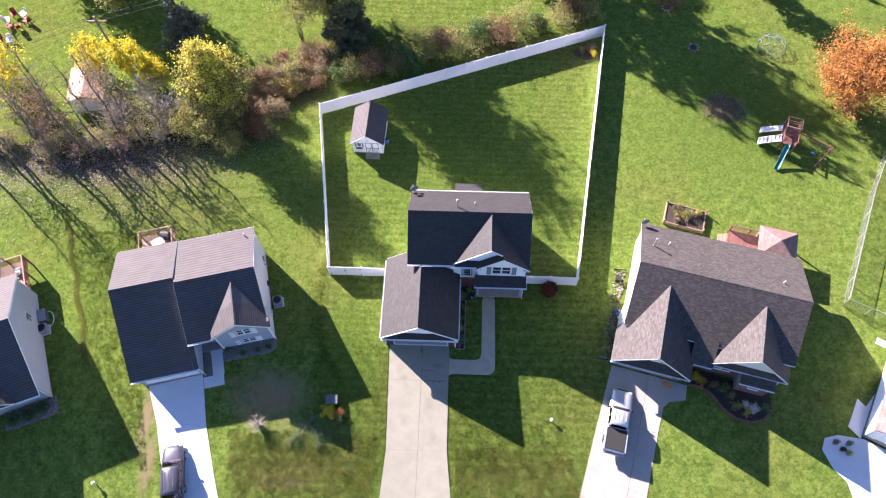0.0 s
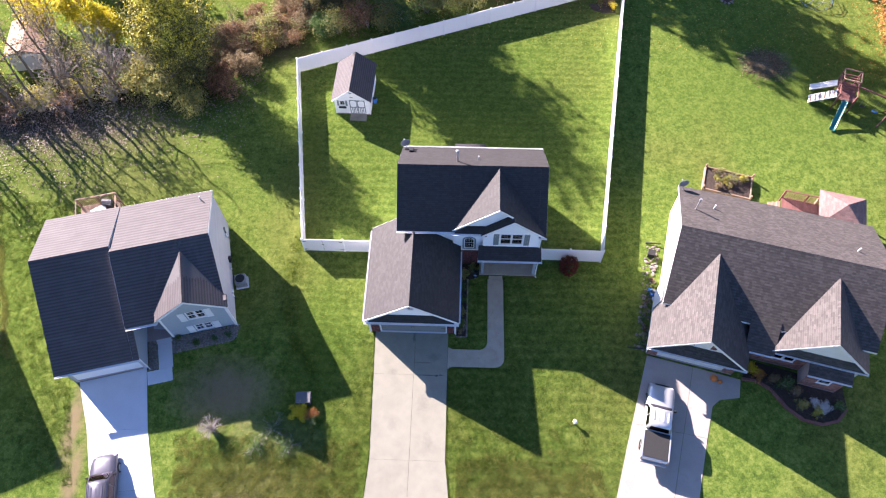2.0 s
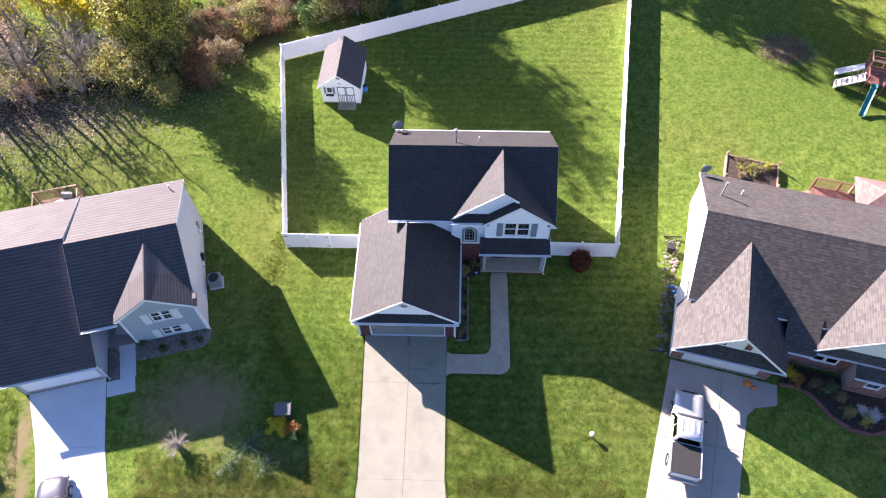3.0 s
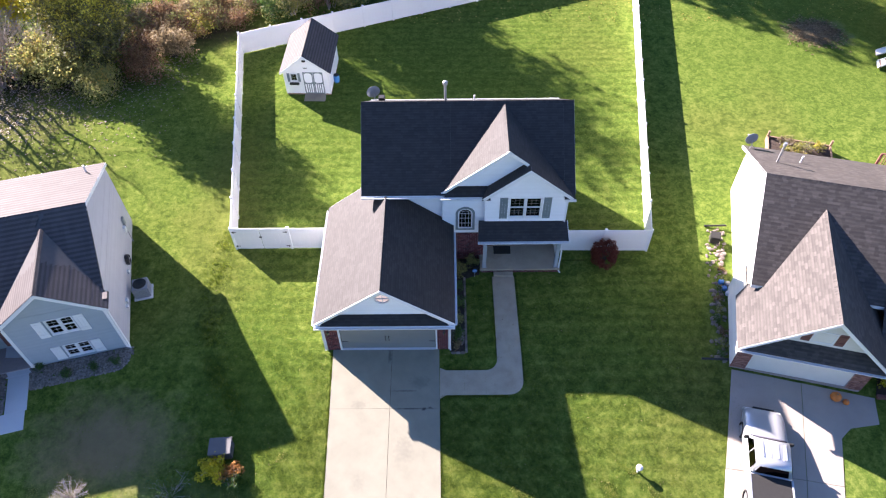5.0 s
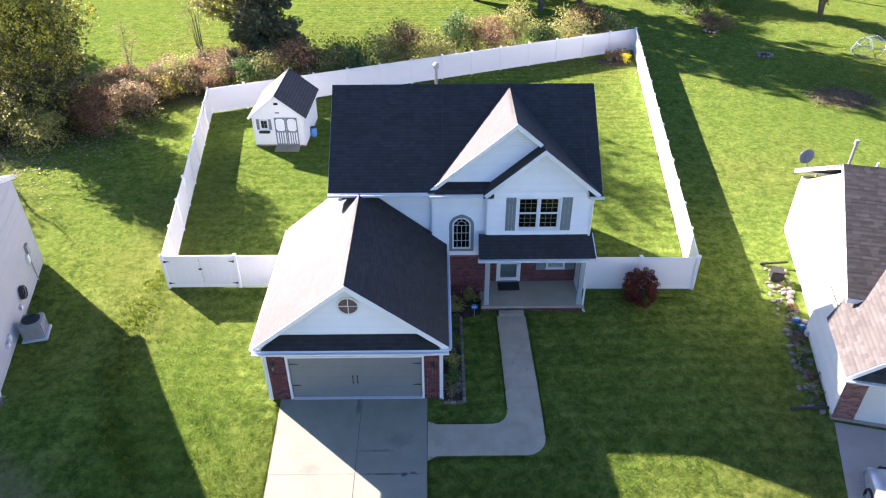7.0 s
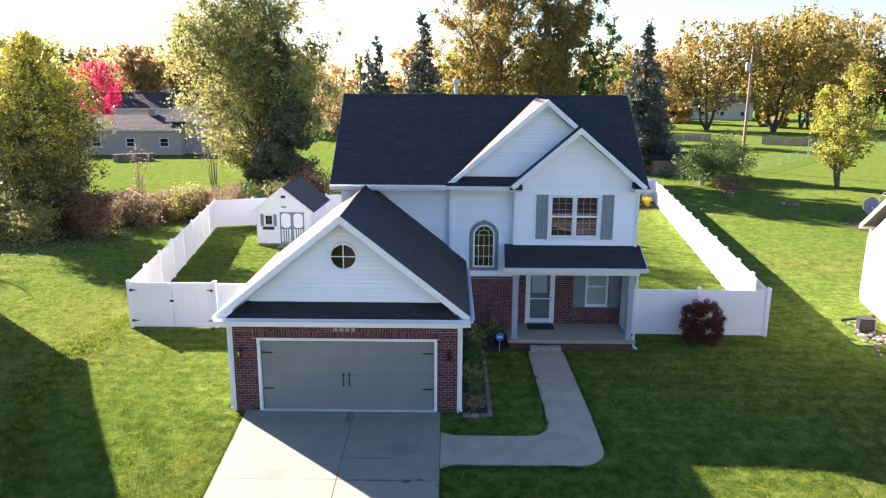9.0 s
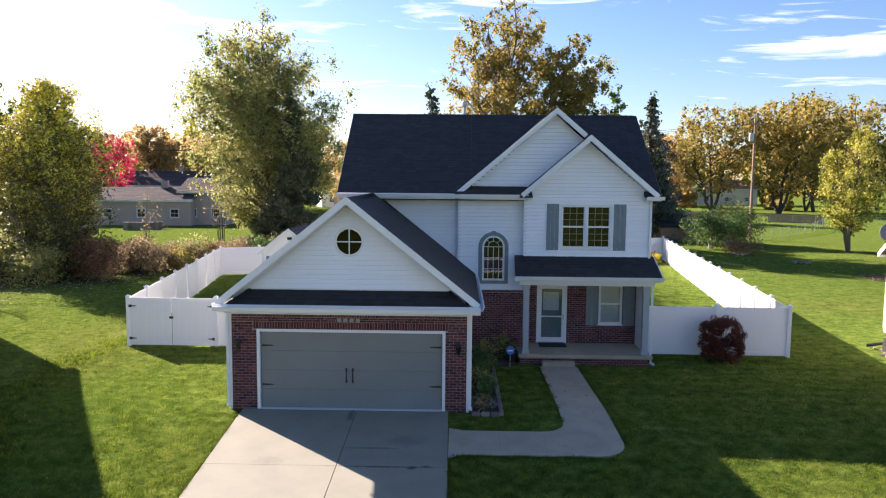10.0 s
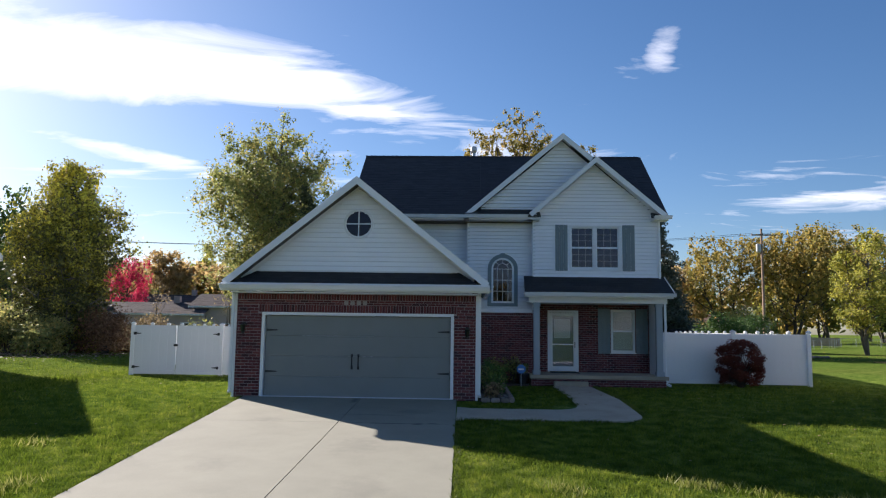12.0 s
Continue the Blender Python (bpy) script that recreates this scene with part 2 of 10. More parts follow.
def window_unit(parent, x0, x1, z0, z1, y, m, cols=3, rows=2, sashes=2, depth=0.09, fw=0.05, blind=False):
    """A framed window facing -y: frame, sashes with bars, a pane each, a sill."""
    win = new("window")
    win.parent = parent
    bm = bmesh.new()
    for a, b, c, d in ((x0, x0 + fw, z0, z1), (x1 - fw, x1, z0, z1), (x0 + fw, x1 - fw, z0, z0 + fw), (x0 + fw, x1 - fw, z1 - fw, z1)):
        box(bm, a, b, y - 0.035, y + depth, c, d)
    part("frame", bm, m["trim"], win)
    zi0, zi1 = z0 + fw, z1 - fw
    step = (zi1 - zi0) / sashes
    for k in range(sashes):
        a, b = zi0 + k * step, zi0 + (k + 1) * step
        yy = y + 0.02 + 0.02 * k
        bm = bmesh.new()
        xa, xb = x0 + fw, x1 - fw
        r = 0.03
        for p, q, c, d in ((xa, xa + r, a, b), (xb - r, xb, a, b), (xa + r, xb - r, a, a + r), (xa + r, xb - r, b - r, b)):
            box(bm, p, q, yy - 0.02, yy + 0.015, c, d)
        part("sash", bm, m["trim"], win)
        bm = bmesh.new()
        for i in range(1, cols):
            x = xa + r + (xb - xa - 2 * r) * i / cols
            box(bm, x - 0.007, x + 0.007, yy - 0.004, yy + 0.003, a + r, b - r)
        for j in range(1, rows):
            z = a + r + (b - a - 2 * r) * j / rows
            box(bm, xa + r, xb - r, yy - 0.0045, yy + 0.0025, z - 0.007, z + 0.007)
        if cols + rows > 2:
            part("glazing_bar", bm, m["bar"], win)
        pane = part("pane", boxm(xa + r * 0.5, xb - r * 0.5, yy + 0.004, yy + 0.008, a + r * 0.5, b - r * 0.5), m["glass"], win)
        pane.visible_shadow = False
    bm = boxm(x0 - 0.03, x1 + 0.03, y - 0.05, y + 0.01, z0 - 0.035, z0 - 0.002)
    part("sill", bm, m["trim"], win)
    if blind:
        bm = bmesh.new()
        z = zi0 + 0.02
        while z < zi1 - 0.02:
            prism(bm, [(x0 + fw + 0.01, y + 0.085, z), (x1 - fw - 0.01, y + 0.085, z), (x1 - fw - 0.01, y + 0.1, z + 0.04), (x0 + fw + 0.01, y + 0.1, z + 0.04)], (0, 0.002, 0.001))
            z += 0.045
        part("blind", bm, m["blind"], win)
    return win


def shutter(parent, x0, x1, z0, z1, y, mat):
    """A board-and-batten shutter."""
    bm = bmesh.new()
    n = 3
    w = (x1 - x0) / n
    for i in range(n):
        box(bm, x0 + i * w + 0.004, x0 + (i + 1) * w - 0.004, y - 0.04, y - 0.012, z0, z1)
    for z in (z0 + 0.18, z1 - 0.25):
        box(bm, x0 + 0.01, x1 - 0.01, y - 0.06, y - 0.0405, z, z + 0.09)
    return part("shutter", bm, mat, parent)


def put_leaves(name, centres, radii, count, size, mat, parent, seed, flat=0.6, hang=0.0, soft=False):
    """Small leaves strewn round clump centres, joined into one crown."""
    r = np.random.RandomState(seed)
    C = np.array(centres, float)
    R = np.array(radii, float)
    w = R ** 2
    idx = r.choice(len(C), count, p=w / w.sum())
    d = r.normal(size=(count, 3))
    d /= np.linalg.norm(d, axis=1)[:, None]
    rad = R[idx] * (np.minimum(np.abs(r.normal(size=count)), 1.6) * 0.85 if soft else r.uniform(0.25, 1.0, count) ** 0.5)
    p = C[idx] + d * rad[:, None] * np.array([1, 1, 1.25 if soft else 0.8])
    p[:, 2] -= hang * r.uniform(0, 1, count)
    nrm = d + r.normal(size=(count, 3)) * flat + np.array([0, 0, 0.4])
    nrm /= np.linalg.norm(nrm, axis=1)[:, None]
    t = np.cross(nrm, r.normal(size=(count, 3)))
    t /= np.linalg.norm(t, axis=1)[:, None]
    b = np.cross(nrm, t)
    s = size * r.uniform(0.6, 1.3, count)[:, None]
    q = np.stack([p - t * s * 0.5, p + b * s * 0.32 - t * s * 0.05, p + t * s * 0.55, p - b * s * 0.32 - t * s * 0.05], 1)
    me = bpy.data.meshes.new(name)
    me.vertices.add(4 * count)
    me.vertices.foreach_set("co", q.reshape(-1))
    me.loops.add(4 * count)
    me.loops.foreach_set("vertex_index", np.arange(4 * count, dtype=np.int32))
    me.polygons.add(count)
    me.polygons.foreach_set("loop_start", np.arange(0, 4 * count, 4, dtype=np.int32))
    me.update(calc_edges=True)
    me.materials.append(mat)
    ob = new(name, me)
    ob.parent = parent
    return ob


def grow(rng, h, spread, clear, limbs, lean=0.0, twigs=3, shape="round", stems=1):
    """Limbs of a tree as lists of points and radii, and clump centres along them."""
    tubes, clumps = [], []
    for st in range(stems):
        a0 = rng.uniform(0, 6.28)
        off = 0.0 if stems == 1 else spread * 0.42
        tx, ty = off * math.cos(a0 + st * 6.28 / stems), off * math.sin(a0 + st * 6.28 / stems)
        hs = h * (1.0 if st == 0 else rng.uniform(0.8, 0.97))
        base_r = (0.018 * h + 0.04) / (stems ** 0.4)
        n = 7
        trunk = [(tx * (i / n) ** 0.8 + rng.uniform(-0.02, 0.02) * h * (i > 0), ty * (i / n) ** 0.8 + rng.uniform(-0.02, 0.02) * h * (i > 0), hs * 0.93 * i / n) for i in range(n + 1)]
        tubes.append((trunk, [base_r * (1 - 0.9 * i / n) + 0.012 for i in range(n + 1)]))
        for k in range(limbs // stems):
            f = clear + (0.97 - clear) * (k + rng.random()) / max(1, limbs // stems)
            zf = f * n
            i = min(int(zf), n - 1)
            p = Vector(trunk[i]).lerp(Vector(trunk[i + 1]), zf - i)
            if shape == "round":
                prof = math.sin(math.pi * min(1, max(0.0, (f - clear * 0.6) / (1 - clear * 0.6))) ** 0.8) ** 0.6
            elif shape == "oval":
                prof = math.sin(math.pi * min(1, max(0.02, (f - clear * 0.5) / (1.02 - clear * 0.5))) ** 0.75) ** 0.75
            elif shape == "vase":
                prof = (0.72 + 0.28 * min(1.0, f / 0.5)) * min(1.0, (1.04 - f) / 0.34) ** 0.6
            elif shape == "column":
                prof = min(1.0, 1.9 * (1.02 - f)) ** 0.65 * (0.8 + 0.2 * min(1.0, f * 3))
            else:
                prof = 1.05 - f
            L = spread * max(0.12, prof) * rng.uniform(0.7, 1.08) / (1.0 if stems == 1 else 1.35)
            a = rng.uniform(0, 6.283)
            up = rng.uniform(0.6, 1.25) if shape == "vase" else rng.uniform(0.25, 0.75) if shape != "cone" else rng.uniform(-0.15, 0.05)
            q = [p]
            for j in range(1, 4):
                q.append(p + Vector((math.cos(a), math.sin(a), 0)) * L * j / 3 + Vector((0, 0, up * L * (j / 3) ** 0.8)) + Vector((rng.uniform(-1, 1), rng.uniform(-1, 1), rng.uniform(-1, 1))) * 0.05 * L * j)
            r0 = base_r * (1 - f) * 0.5 + 0.02
            tubes.append((q, [r0, r0 * 0.7, r0 * 0.45, 0.008]))
            for j in (2, 3):
                clumps.append((q[j], L))
            for w in range(twigs):
                b = q[rng.choice((1, 2, 2, 3))]
                e = b + Vector((rng.uniform(-1, 1), rng.uniform(-1, 1), rng.uniform(-0.3, 0.9))) * L * 0.38
                tubes.append(([b, (b + e) / 2 + Vector((0, 0, 0.04 * L)), e], [r0 * 0.4, r0 * 0.22, 0.006]))
                clumps.append((e, L * 0.8))
        clumps.append((Vector(trunk[-1]), spread * 0.4))
        clumps.append((Vector(trunk[-2]), spread * 0.5))
    return tubes, clumps


def tree(name, x, y, h, spread, bark, leaf, label, seed, leaves=9000, size=0.2, clear=0.2, limbs=34, shape="round", stems=1, clump=0.26, category="tree", group="", twigs=3, z=None, girth=1.0, sides=5):
    """A tree: tapered trunk with limbs and twigs, and a crown of many small leaves."""
    rng = random.Random(seed)
    t = thing(name, pose(x, y, ground_z(y) if z is None else z, 0, 0, rng.uniform(0, 360)), label, category, group)
    tubes, clumps = grow(rng, h, spread, clear, limbs, twigs=twigs, shape=shape, stems=stems)
    bm = bmesh.new()
    for pts, rad in tubes:
        tube(bm, pts, [q * girth for q in rad], sides, False)
    trunk = part("trunk", bm, bark, t)
    if leaves:
        put_leaves("crown", [c for c, _ in clumps], [max(0.25, clump * L) for _, L in clumps], leaves, size, leaf, t, seed, soft=shape != "cone")
    return t
# ---------------------------------------------------------------- materials
def material(name):
    m = bpy.data.materials.new(name)
    m.use_nodes = True
    nt = m.node_tree
    return m, nt, nt.nodes["Principled BSDF"]


def link(nt, a, ao, b, bi):
    nt.links.new(a.outputs[ao], b.inputs[bi])


def node(nt, kind, **vals):
    n = nt.nodes.new(kind)
    for k, v in vals.items():
        n.inputs[k.replace("_", " ")].default_value = v
    return n


def ramp(nt, stops):
    n = nt.nodes.new("ShaderNodeValToRGB")
    els = n.color_ramp.elements
    while len(els) < len(stops):
        els.new(0.5)
    for e, (p, c) in zip(els, stops):
        e.position, e.color = p, (*c, 1)
    return n


def mix(nt, kind="MIX", fac=None):
    n = nt.nodes.new("ShaderNodeMix")
    n.data_type, n.blend_type = "RGBA", kind
    if fac is not None:
        n.inputs[0].default_value = fac
    return n


def plain(name, col, rough=0.6, var=0.12, scale=6.0, fine=60.0, bump=0.15, metal=0.0, spec=0.5, island=0.0, obrand=0.0, dist=0.01, stain=None, spots=()):
    """A paint, stone or wood with variation at two scales and fine relief."""
    m, nt, b = material(name)
    co = nt.nodes.new("ShaderNodeTexCoord")
    n1 = node(nt, "ShaderNodeTexNoise", Scale=scale, Detail=5.0, Roughness=0.6)
    n2 = node(nt, "ShaderNodeTexNoise", Scale=fine, Detail=3.0)
    link(nt, co, "Object", n1, "Vector")
    link(nt, co, "Object", n2, "Vector")
    lo = tuple(c * (1 - var * 1.6) for c in col)
    hi = tuple(min(1, c * (1 + var)) for c in col)
    r = ramp(nt, [(0.3, lo), (0.55, col), (0.75, hi)])
    ad = nt.nodes.new("ShaderNodeMath")
    ad.operation = "MULTIPLY_ADD"
    ad.inputs[1].default_value = 0.6
    ad.inputs[2].default_value = 0.2
    link(nt, n1, 0, ad, 0)
    ad2 = nt.nodes.new("ShaderNodeMath")
    ad2.operation = "MULTIPLY_ADD"
    ad2.inputs[1].default_value = 0.4
    link(nt, n2, 0, ad2, 0)
    link(nt, ad, 0, ad2, 2)
    sub = nt.nodes.new("ShaderNodeMath")
    sub.operation = "SUBTRACT"
    sub.inputs[1].default_value = 0.2
    link(nt, ad2, 0, sub, 0)
    link(nt, sub, 0, r, 0)
    last, out = r, 0
    for amount, kind in ((island, "g"), (obrand, "o")):
        if amount:
            src = nt.nodes.new("ShaderNodeNewGeometry" if kind == "g" else "ShaderNodeObjectInfo")
            mr = node(nt, "ShaderNodeMapRange", To_Min=1 - amount, To_Max=1 + amount)
            link(nt, src, "Random Per Island" if kind == "g" else "Random", mr, 0)
            mu = nt.nodes.new("ShaderNodeVectorMath")
            mu.operation = "SCALE"
            link(nt, last, out, mu, 0)
            link(nt, mr, 0, mu, "Scale")
            last, out = mu, 0
    for cx, cy, rx, ry, amount in spots:
        # oil spots and dirt lines on the slab
        gp = nt.nodes.new("ShaderNodeNewGeometry")
        mp = nt.nodes.new("ShaderNodeVectorMath")
        mp.operation = "SUBTRACT"
        link(nt, gp, "Position", mp, 0)
        mp.inputs[1].default_value = (cx, cy, 0)
        dv = nt.nodes.new("ShaderNodeVectorMath")
        dv.operation = "DIVIDE"
        link(nt, mp, 0, dv, 0)
        dv.inputs[1].default_value = (rx, ry, 1e6)
        ln = nt.nodes.new("ShaderNodeVectorMath")
        ln.operation = "LENGTH"
        link(nt, dv, 0, ln, 0)
        nw = node(nt, "ShaderNodeTexNoise", Scale=7.0, Detail=5.0)
        link(nt, gp, "Position", nw, "Vector")
        wob = nt.nodes.new("ShaderNodeMath")
        wob.operation = "MULTIPLY_ADD"
        wob.inputs[1].default_value = -1.6
        link(nt, nw, 0, wob, 0)
        link(nt, ln, "Value", wob, 2)
        fall = node(nt, "ShaderNodeMapRange", From_Min=-0.5, From_Max=0.25, To_Min=amount, To_Max=0.0)
        link(nt, wob, 0, fall, 0)
        mx = mix(nt)
        link(nt, fall, 0, mx, 0)
        link(nt, last, out, mx, 6)
        mx.inputs[7].default_value = (0.05, 0.045, 0.045, 1)
        last, out = mx, 2
    if stain:
        n3 = node(nt, "ShaderNodeTexNoise", Scale=stain[1], Detail=6.0, Roughness=0.7)
        link(nt, co, "Object", n3, "Vector")
        sr = ramp(nt, [(stain[2], (0, 0, 0)), (stain[2] + 0.15, (1, 1, 1))])
        link(nt, n3, 0, sr, 0)
        mx = mix(nt)
        link(nt, sr, 0, mx, 0)
        link(nt, last, out, mx, 6)
        mx.inputs[7].default_value = (*stain[0], 1)
        last, out = mx, 2
    link(nt, last, out, b, "Base Color")
    b.inputs["Roughness"].default_value = rough
    b.inputs["Metallic"].default_value = metal
    b.inputs["Specular IOR Level"].default_value = spec
    if bump:
        bp = node(nt, "ShaderNodeBump", Strength=bump, Distance=dist)
        link(nt, n2, 0, bp, "Height")
        link(nt, bp, 0, b, "Normal")
    return m


def brick_material(name, stops, island):
    """Fired clay: each brick of its own tone, with pores."""
    m, nt, b = material(name)
    src = nt.nodes.new("ShaderNodeNewGeometry" if island else "ShaderNodeObjectInfo")
    r = ramp(nt, stops)
    link(nt, src, "Random Per Island" if island else "Random", r, 0)
    co = nt.nodes.new("ShaderNodeNewGeometry")
    n = node(nt, "ShaderNodeTexNoise", Scale=45.0, Detail=4.0)
    link(nt, co, "Position", n, "Vector")
    mr = node(nt, "ShaderNodeMapRange", From_Min=0.25, From_Max=0.75, To_Min=0.7, To_Max=1.25)
    link(nt, n, 0, mr, 0)
    mu = nt.nodes.new("ShaderNodeVectorMath")
    mu.operation = "SCALE"
    link(nt, r, 0, mu, 0)
    link(nt, mr, 0, mu, "Scale")
    link(nt, mu, 0, b, "Base Color")
    b.inputs["Roughness"].default_value = 0.85
    bp = node(nt, "ShaderNodeBump", Strength=0.5, Distance=0.004)
    link(nt, n, 0, bp, "Height")
    link(nt, bp, 0, b, "Normal")
    return m


def shingle_material(name, stops, fine=180.0, rough=0.8, spec=0.3, band=0.0, depth=0.0):
    """Mineral-faced shingles: tabs of several tones, grit, and faint streaks."""
    m, nt, b = material(name)
    g = nt.nodes.new("ShaderNodeNewGeometry")
    r = ramp(nt, stops)
    link(nt, g, "Random Per Island", r, 0)
    n = node(nt, "ShaderNodeTexNoise", Scale=fine, Detail=2.0)
    n2 = node(nt, "ShaderNodeTexNoise", Scale=0.9, Detail=5.0)
    link(nt, g, "Position", n, "Vector")
    link(nt, g, "Position", n2, "Vector")
    a = node(nt, "ShaderNodeMapRange", From_Min=0.3, From_Max=0.7, To_Min=0.75, To_Max=1.25)
    c = node(nt, "ShaderNodeMapRange", From_Min=0.3, From_Max=0.7, To_Min=0.92, To_Max=1.08)
    link(nt, n, 0, a, 0)
    link(nt, n2, 0, c, 0)
    mu = nt.nodes.new("ShaderNodeMath")
    mu.operation = "MULTIPLY"
    link(nt, a, 0, mu, 0)
    link(nt, c, 0, mu, 1)
    sc = nt.nodes.new("ShaderNodeVectorMath")
    sc.operation = "SCALE"
    link(nt, r, 0, sc, 0)
    link(nt, mu, 0, sc, "Scale")
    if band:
        # shadow band of each laminated course, painted as dark stripes by height
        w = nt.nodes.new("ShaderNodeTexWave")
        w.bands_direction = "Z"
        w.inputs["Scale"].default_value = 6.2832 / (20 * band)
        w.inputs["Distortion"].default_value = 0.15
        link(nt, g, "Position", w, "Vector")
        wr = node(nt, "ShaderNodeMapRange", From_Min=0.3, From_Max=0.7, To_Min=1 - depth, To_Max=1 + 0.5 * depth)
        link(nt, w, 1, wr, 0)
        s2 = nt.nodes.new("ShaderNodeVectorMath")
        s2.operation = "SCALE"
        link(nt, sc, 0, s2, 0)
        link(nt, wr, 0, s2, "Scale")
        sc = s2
    link(nt, sc, 0, b, "Base Color")
    b.inputs["Roughness"].default_value = rough
    b.inputs["Specular IOR Level"].default_value = spec
    return m


def leaf_material(name, stops, through=0.5, rough=0.6, patch=0.55, blend=0.45, rise=None):
    """Leaves: each of its own tone, letting light through."""
    m, nt, b = material(name)
    g = nt.nodes.new("ShaderNodeNewGeometry")
    r = ramp(nt, stops)
    n = node(nt, "ShaderNodeTexNoise", Scale=patch, Detail=3.0)
    link(nt, g, "Position", n, "Vector")
    ma = nt.nodes.new("ShaderNodeMath")
    ma.operation = "MULTIPLY_ADD"
    ma.inputs[1].default_value = 1 - blend
    link(nt, g, "Random Per Island", ma, 0)
    mr = node(nt, "ShaderNodeMapRange", From_Min=0.3, From_Max=0.7, To_Min=0.0, To_Max=blend)
    link(nt, n, 0, mr, 0)
    link(nt, mr, 0, ma, 2)
    last = ma
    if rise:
        # the crown's lit top and shaded foot put into leaf tone by height
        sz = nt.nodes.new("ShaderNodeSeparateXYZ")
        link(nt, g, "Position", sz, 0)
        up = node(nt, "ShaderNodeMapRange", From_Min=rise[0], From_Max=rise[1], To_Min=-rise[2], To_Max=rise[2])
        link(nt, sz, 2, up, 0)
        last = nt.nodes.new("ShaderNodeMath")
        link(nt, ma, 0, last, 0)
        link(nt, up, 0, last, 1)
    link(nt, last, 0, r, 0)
    link(nt, r, 0, b, "Base Color")
    b.inputs["Roughness"].default_value = rough
    b.inputs["Specular IOR Level"].default_value = 0.3 if rough < 0.7 else 0.08
    tr = nt.nodes.new("ShaderNodeBsdfTranslucent")
    link(nt, r, 0, tr, 0)
    ms = nt.nodes.new("ShaderNodeMixShader")
    ms.inputs[0].default_value = through
    link(nt, b, 0, ms, 1)
    link(nt, tr, 0, ms, 2)
    link(nt, ms, 0, nt.nodes["Material Output"], 0)
    return m


def glass_material(name, tint=(0.9, 0.95, 0.95), rough=0.02, gloss=0.08):
    """A window pane: clear, with a mirror-like face."""
    m, nt, b = material(name)
    nt.nodes.remove(b)
    t = nt.nodes.new("ShaderNodeBsdfTransparent")
    t.inputs[0].default_value = (*tint, 1)
    g = node(nt, "ShaderNodeBsdfGlossy", Roughness=rough, Color=(0.8, 0.72, 0.84, 1))
    f = node(nt, "ShaderNodeFresnel", IOR=1.38)
    ad = nt.nodes.new("ShaderNodeMath")
    ad.operation = "ADD"
    ad.inputs[1].default_value = gloss
    link(nt, f, 0, ad, 0)
    ms = nt.nodes.new("ShaderNodeMixShader")
    link(nt, ad, 0, ms, 0)
    link(nt, t, 0, ms, 1)
    link(nt, g, 0, ms, 2)
    link(nt, ms, 0, nt.nodes["Material Output"], 0)
    return m


# worn, dry and dark places, hedgerow shade painted in: centre, radii, strength, colour
WORN_AND_SHADED = [
    (-13.7, -5.0, 4.2, 3.0, 0.85, (0.21, 0.16, 0.095)),
    (-24.5, -7.8, 0.75, 4.0, 0.95, (0.2, 0.16, 0.09)),
    (-23.5, -11.6, 0.7, 3.0, 0.9, (0.2, 0.16, 0.09)),
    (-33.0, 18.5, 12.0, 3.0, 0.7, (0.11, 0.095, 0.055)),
    # bare dark soil, with the hedgerow's shade put into its colour
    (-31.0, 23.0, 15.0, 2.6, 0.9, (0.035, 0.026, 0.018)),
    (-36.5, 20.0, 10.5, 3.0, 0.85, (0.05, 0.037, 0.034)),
    (-10.5, -11.3, 5.5, 2.0, 0.55, (0.13, 0.105, 0.05)),
    (-11.5, -12.6, 2.4, 0.8, 0.9, (0.1, 0.075, 0.05)),
    (-29.0, 3.0, 5.0, 10.0, 0.2, (0.07, 0.12, 0.016)),
    (-7.0, -1.0, 3.0, 7.0, 0.35, (0.05, 0.1, 0.012)),
    (-10.5, 12.0, 3.0, 9.0, 0.4, (0.12, 0.125, 0.035)),
    (-9.0, -8.2, 3.5, 1.6, 0.45, (0.17, 0.19, 0.08)),
    (9.0, -11.2, 5.0, 1.8, 0.5, (0.16, 0.17, 0.05)),
    (31.9, 28.3, 2.5, 2.0, 0.9, (0.23, 0.19, 0.15)),
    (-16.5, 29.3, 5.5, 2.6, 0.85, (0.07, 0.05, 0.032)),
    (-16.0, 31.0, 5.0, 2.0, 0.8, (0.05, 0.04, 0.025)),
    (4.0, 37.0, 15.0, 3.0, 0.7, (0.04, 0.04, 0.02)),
    (-27.0, 13.5, 9.0, 4.5, 0.4, (0.125, 0.115, 0.045)),
    (-19.0, 13.0, 7.0, 5.5, 0.25, (0.085, 0.105, 0.025)),
    (33.0, 26.0, 12.0, 9.0, 0.4, (0.06, 0.098, 0.016)),
    (3.0, 21.0, 15.0, 13.0, 0.4, (0.056, 0.094, 0.015)),
    (-25.0, 58.0, 26.0, 16.0, 0.4, (0.1, 0.145, 0.026)),
    (50.0, 62.0, 26.0, 26.0, 0.4, (0.09, 0.13, 0.024)),
]


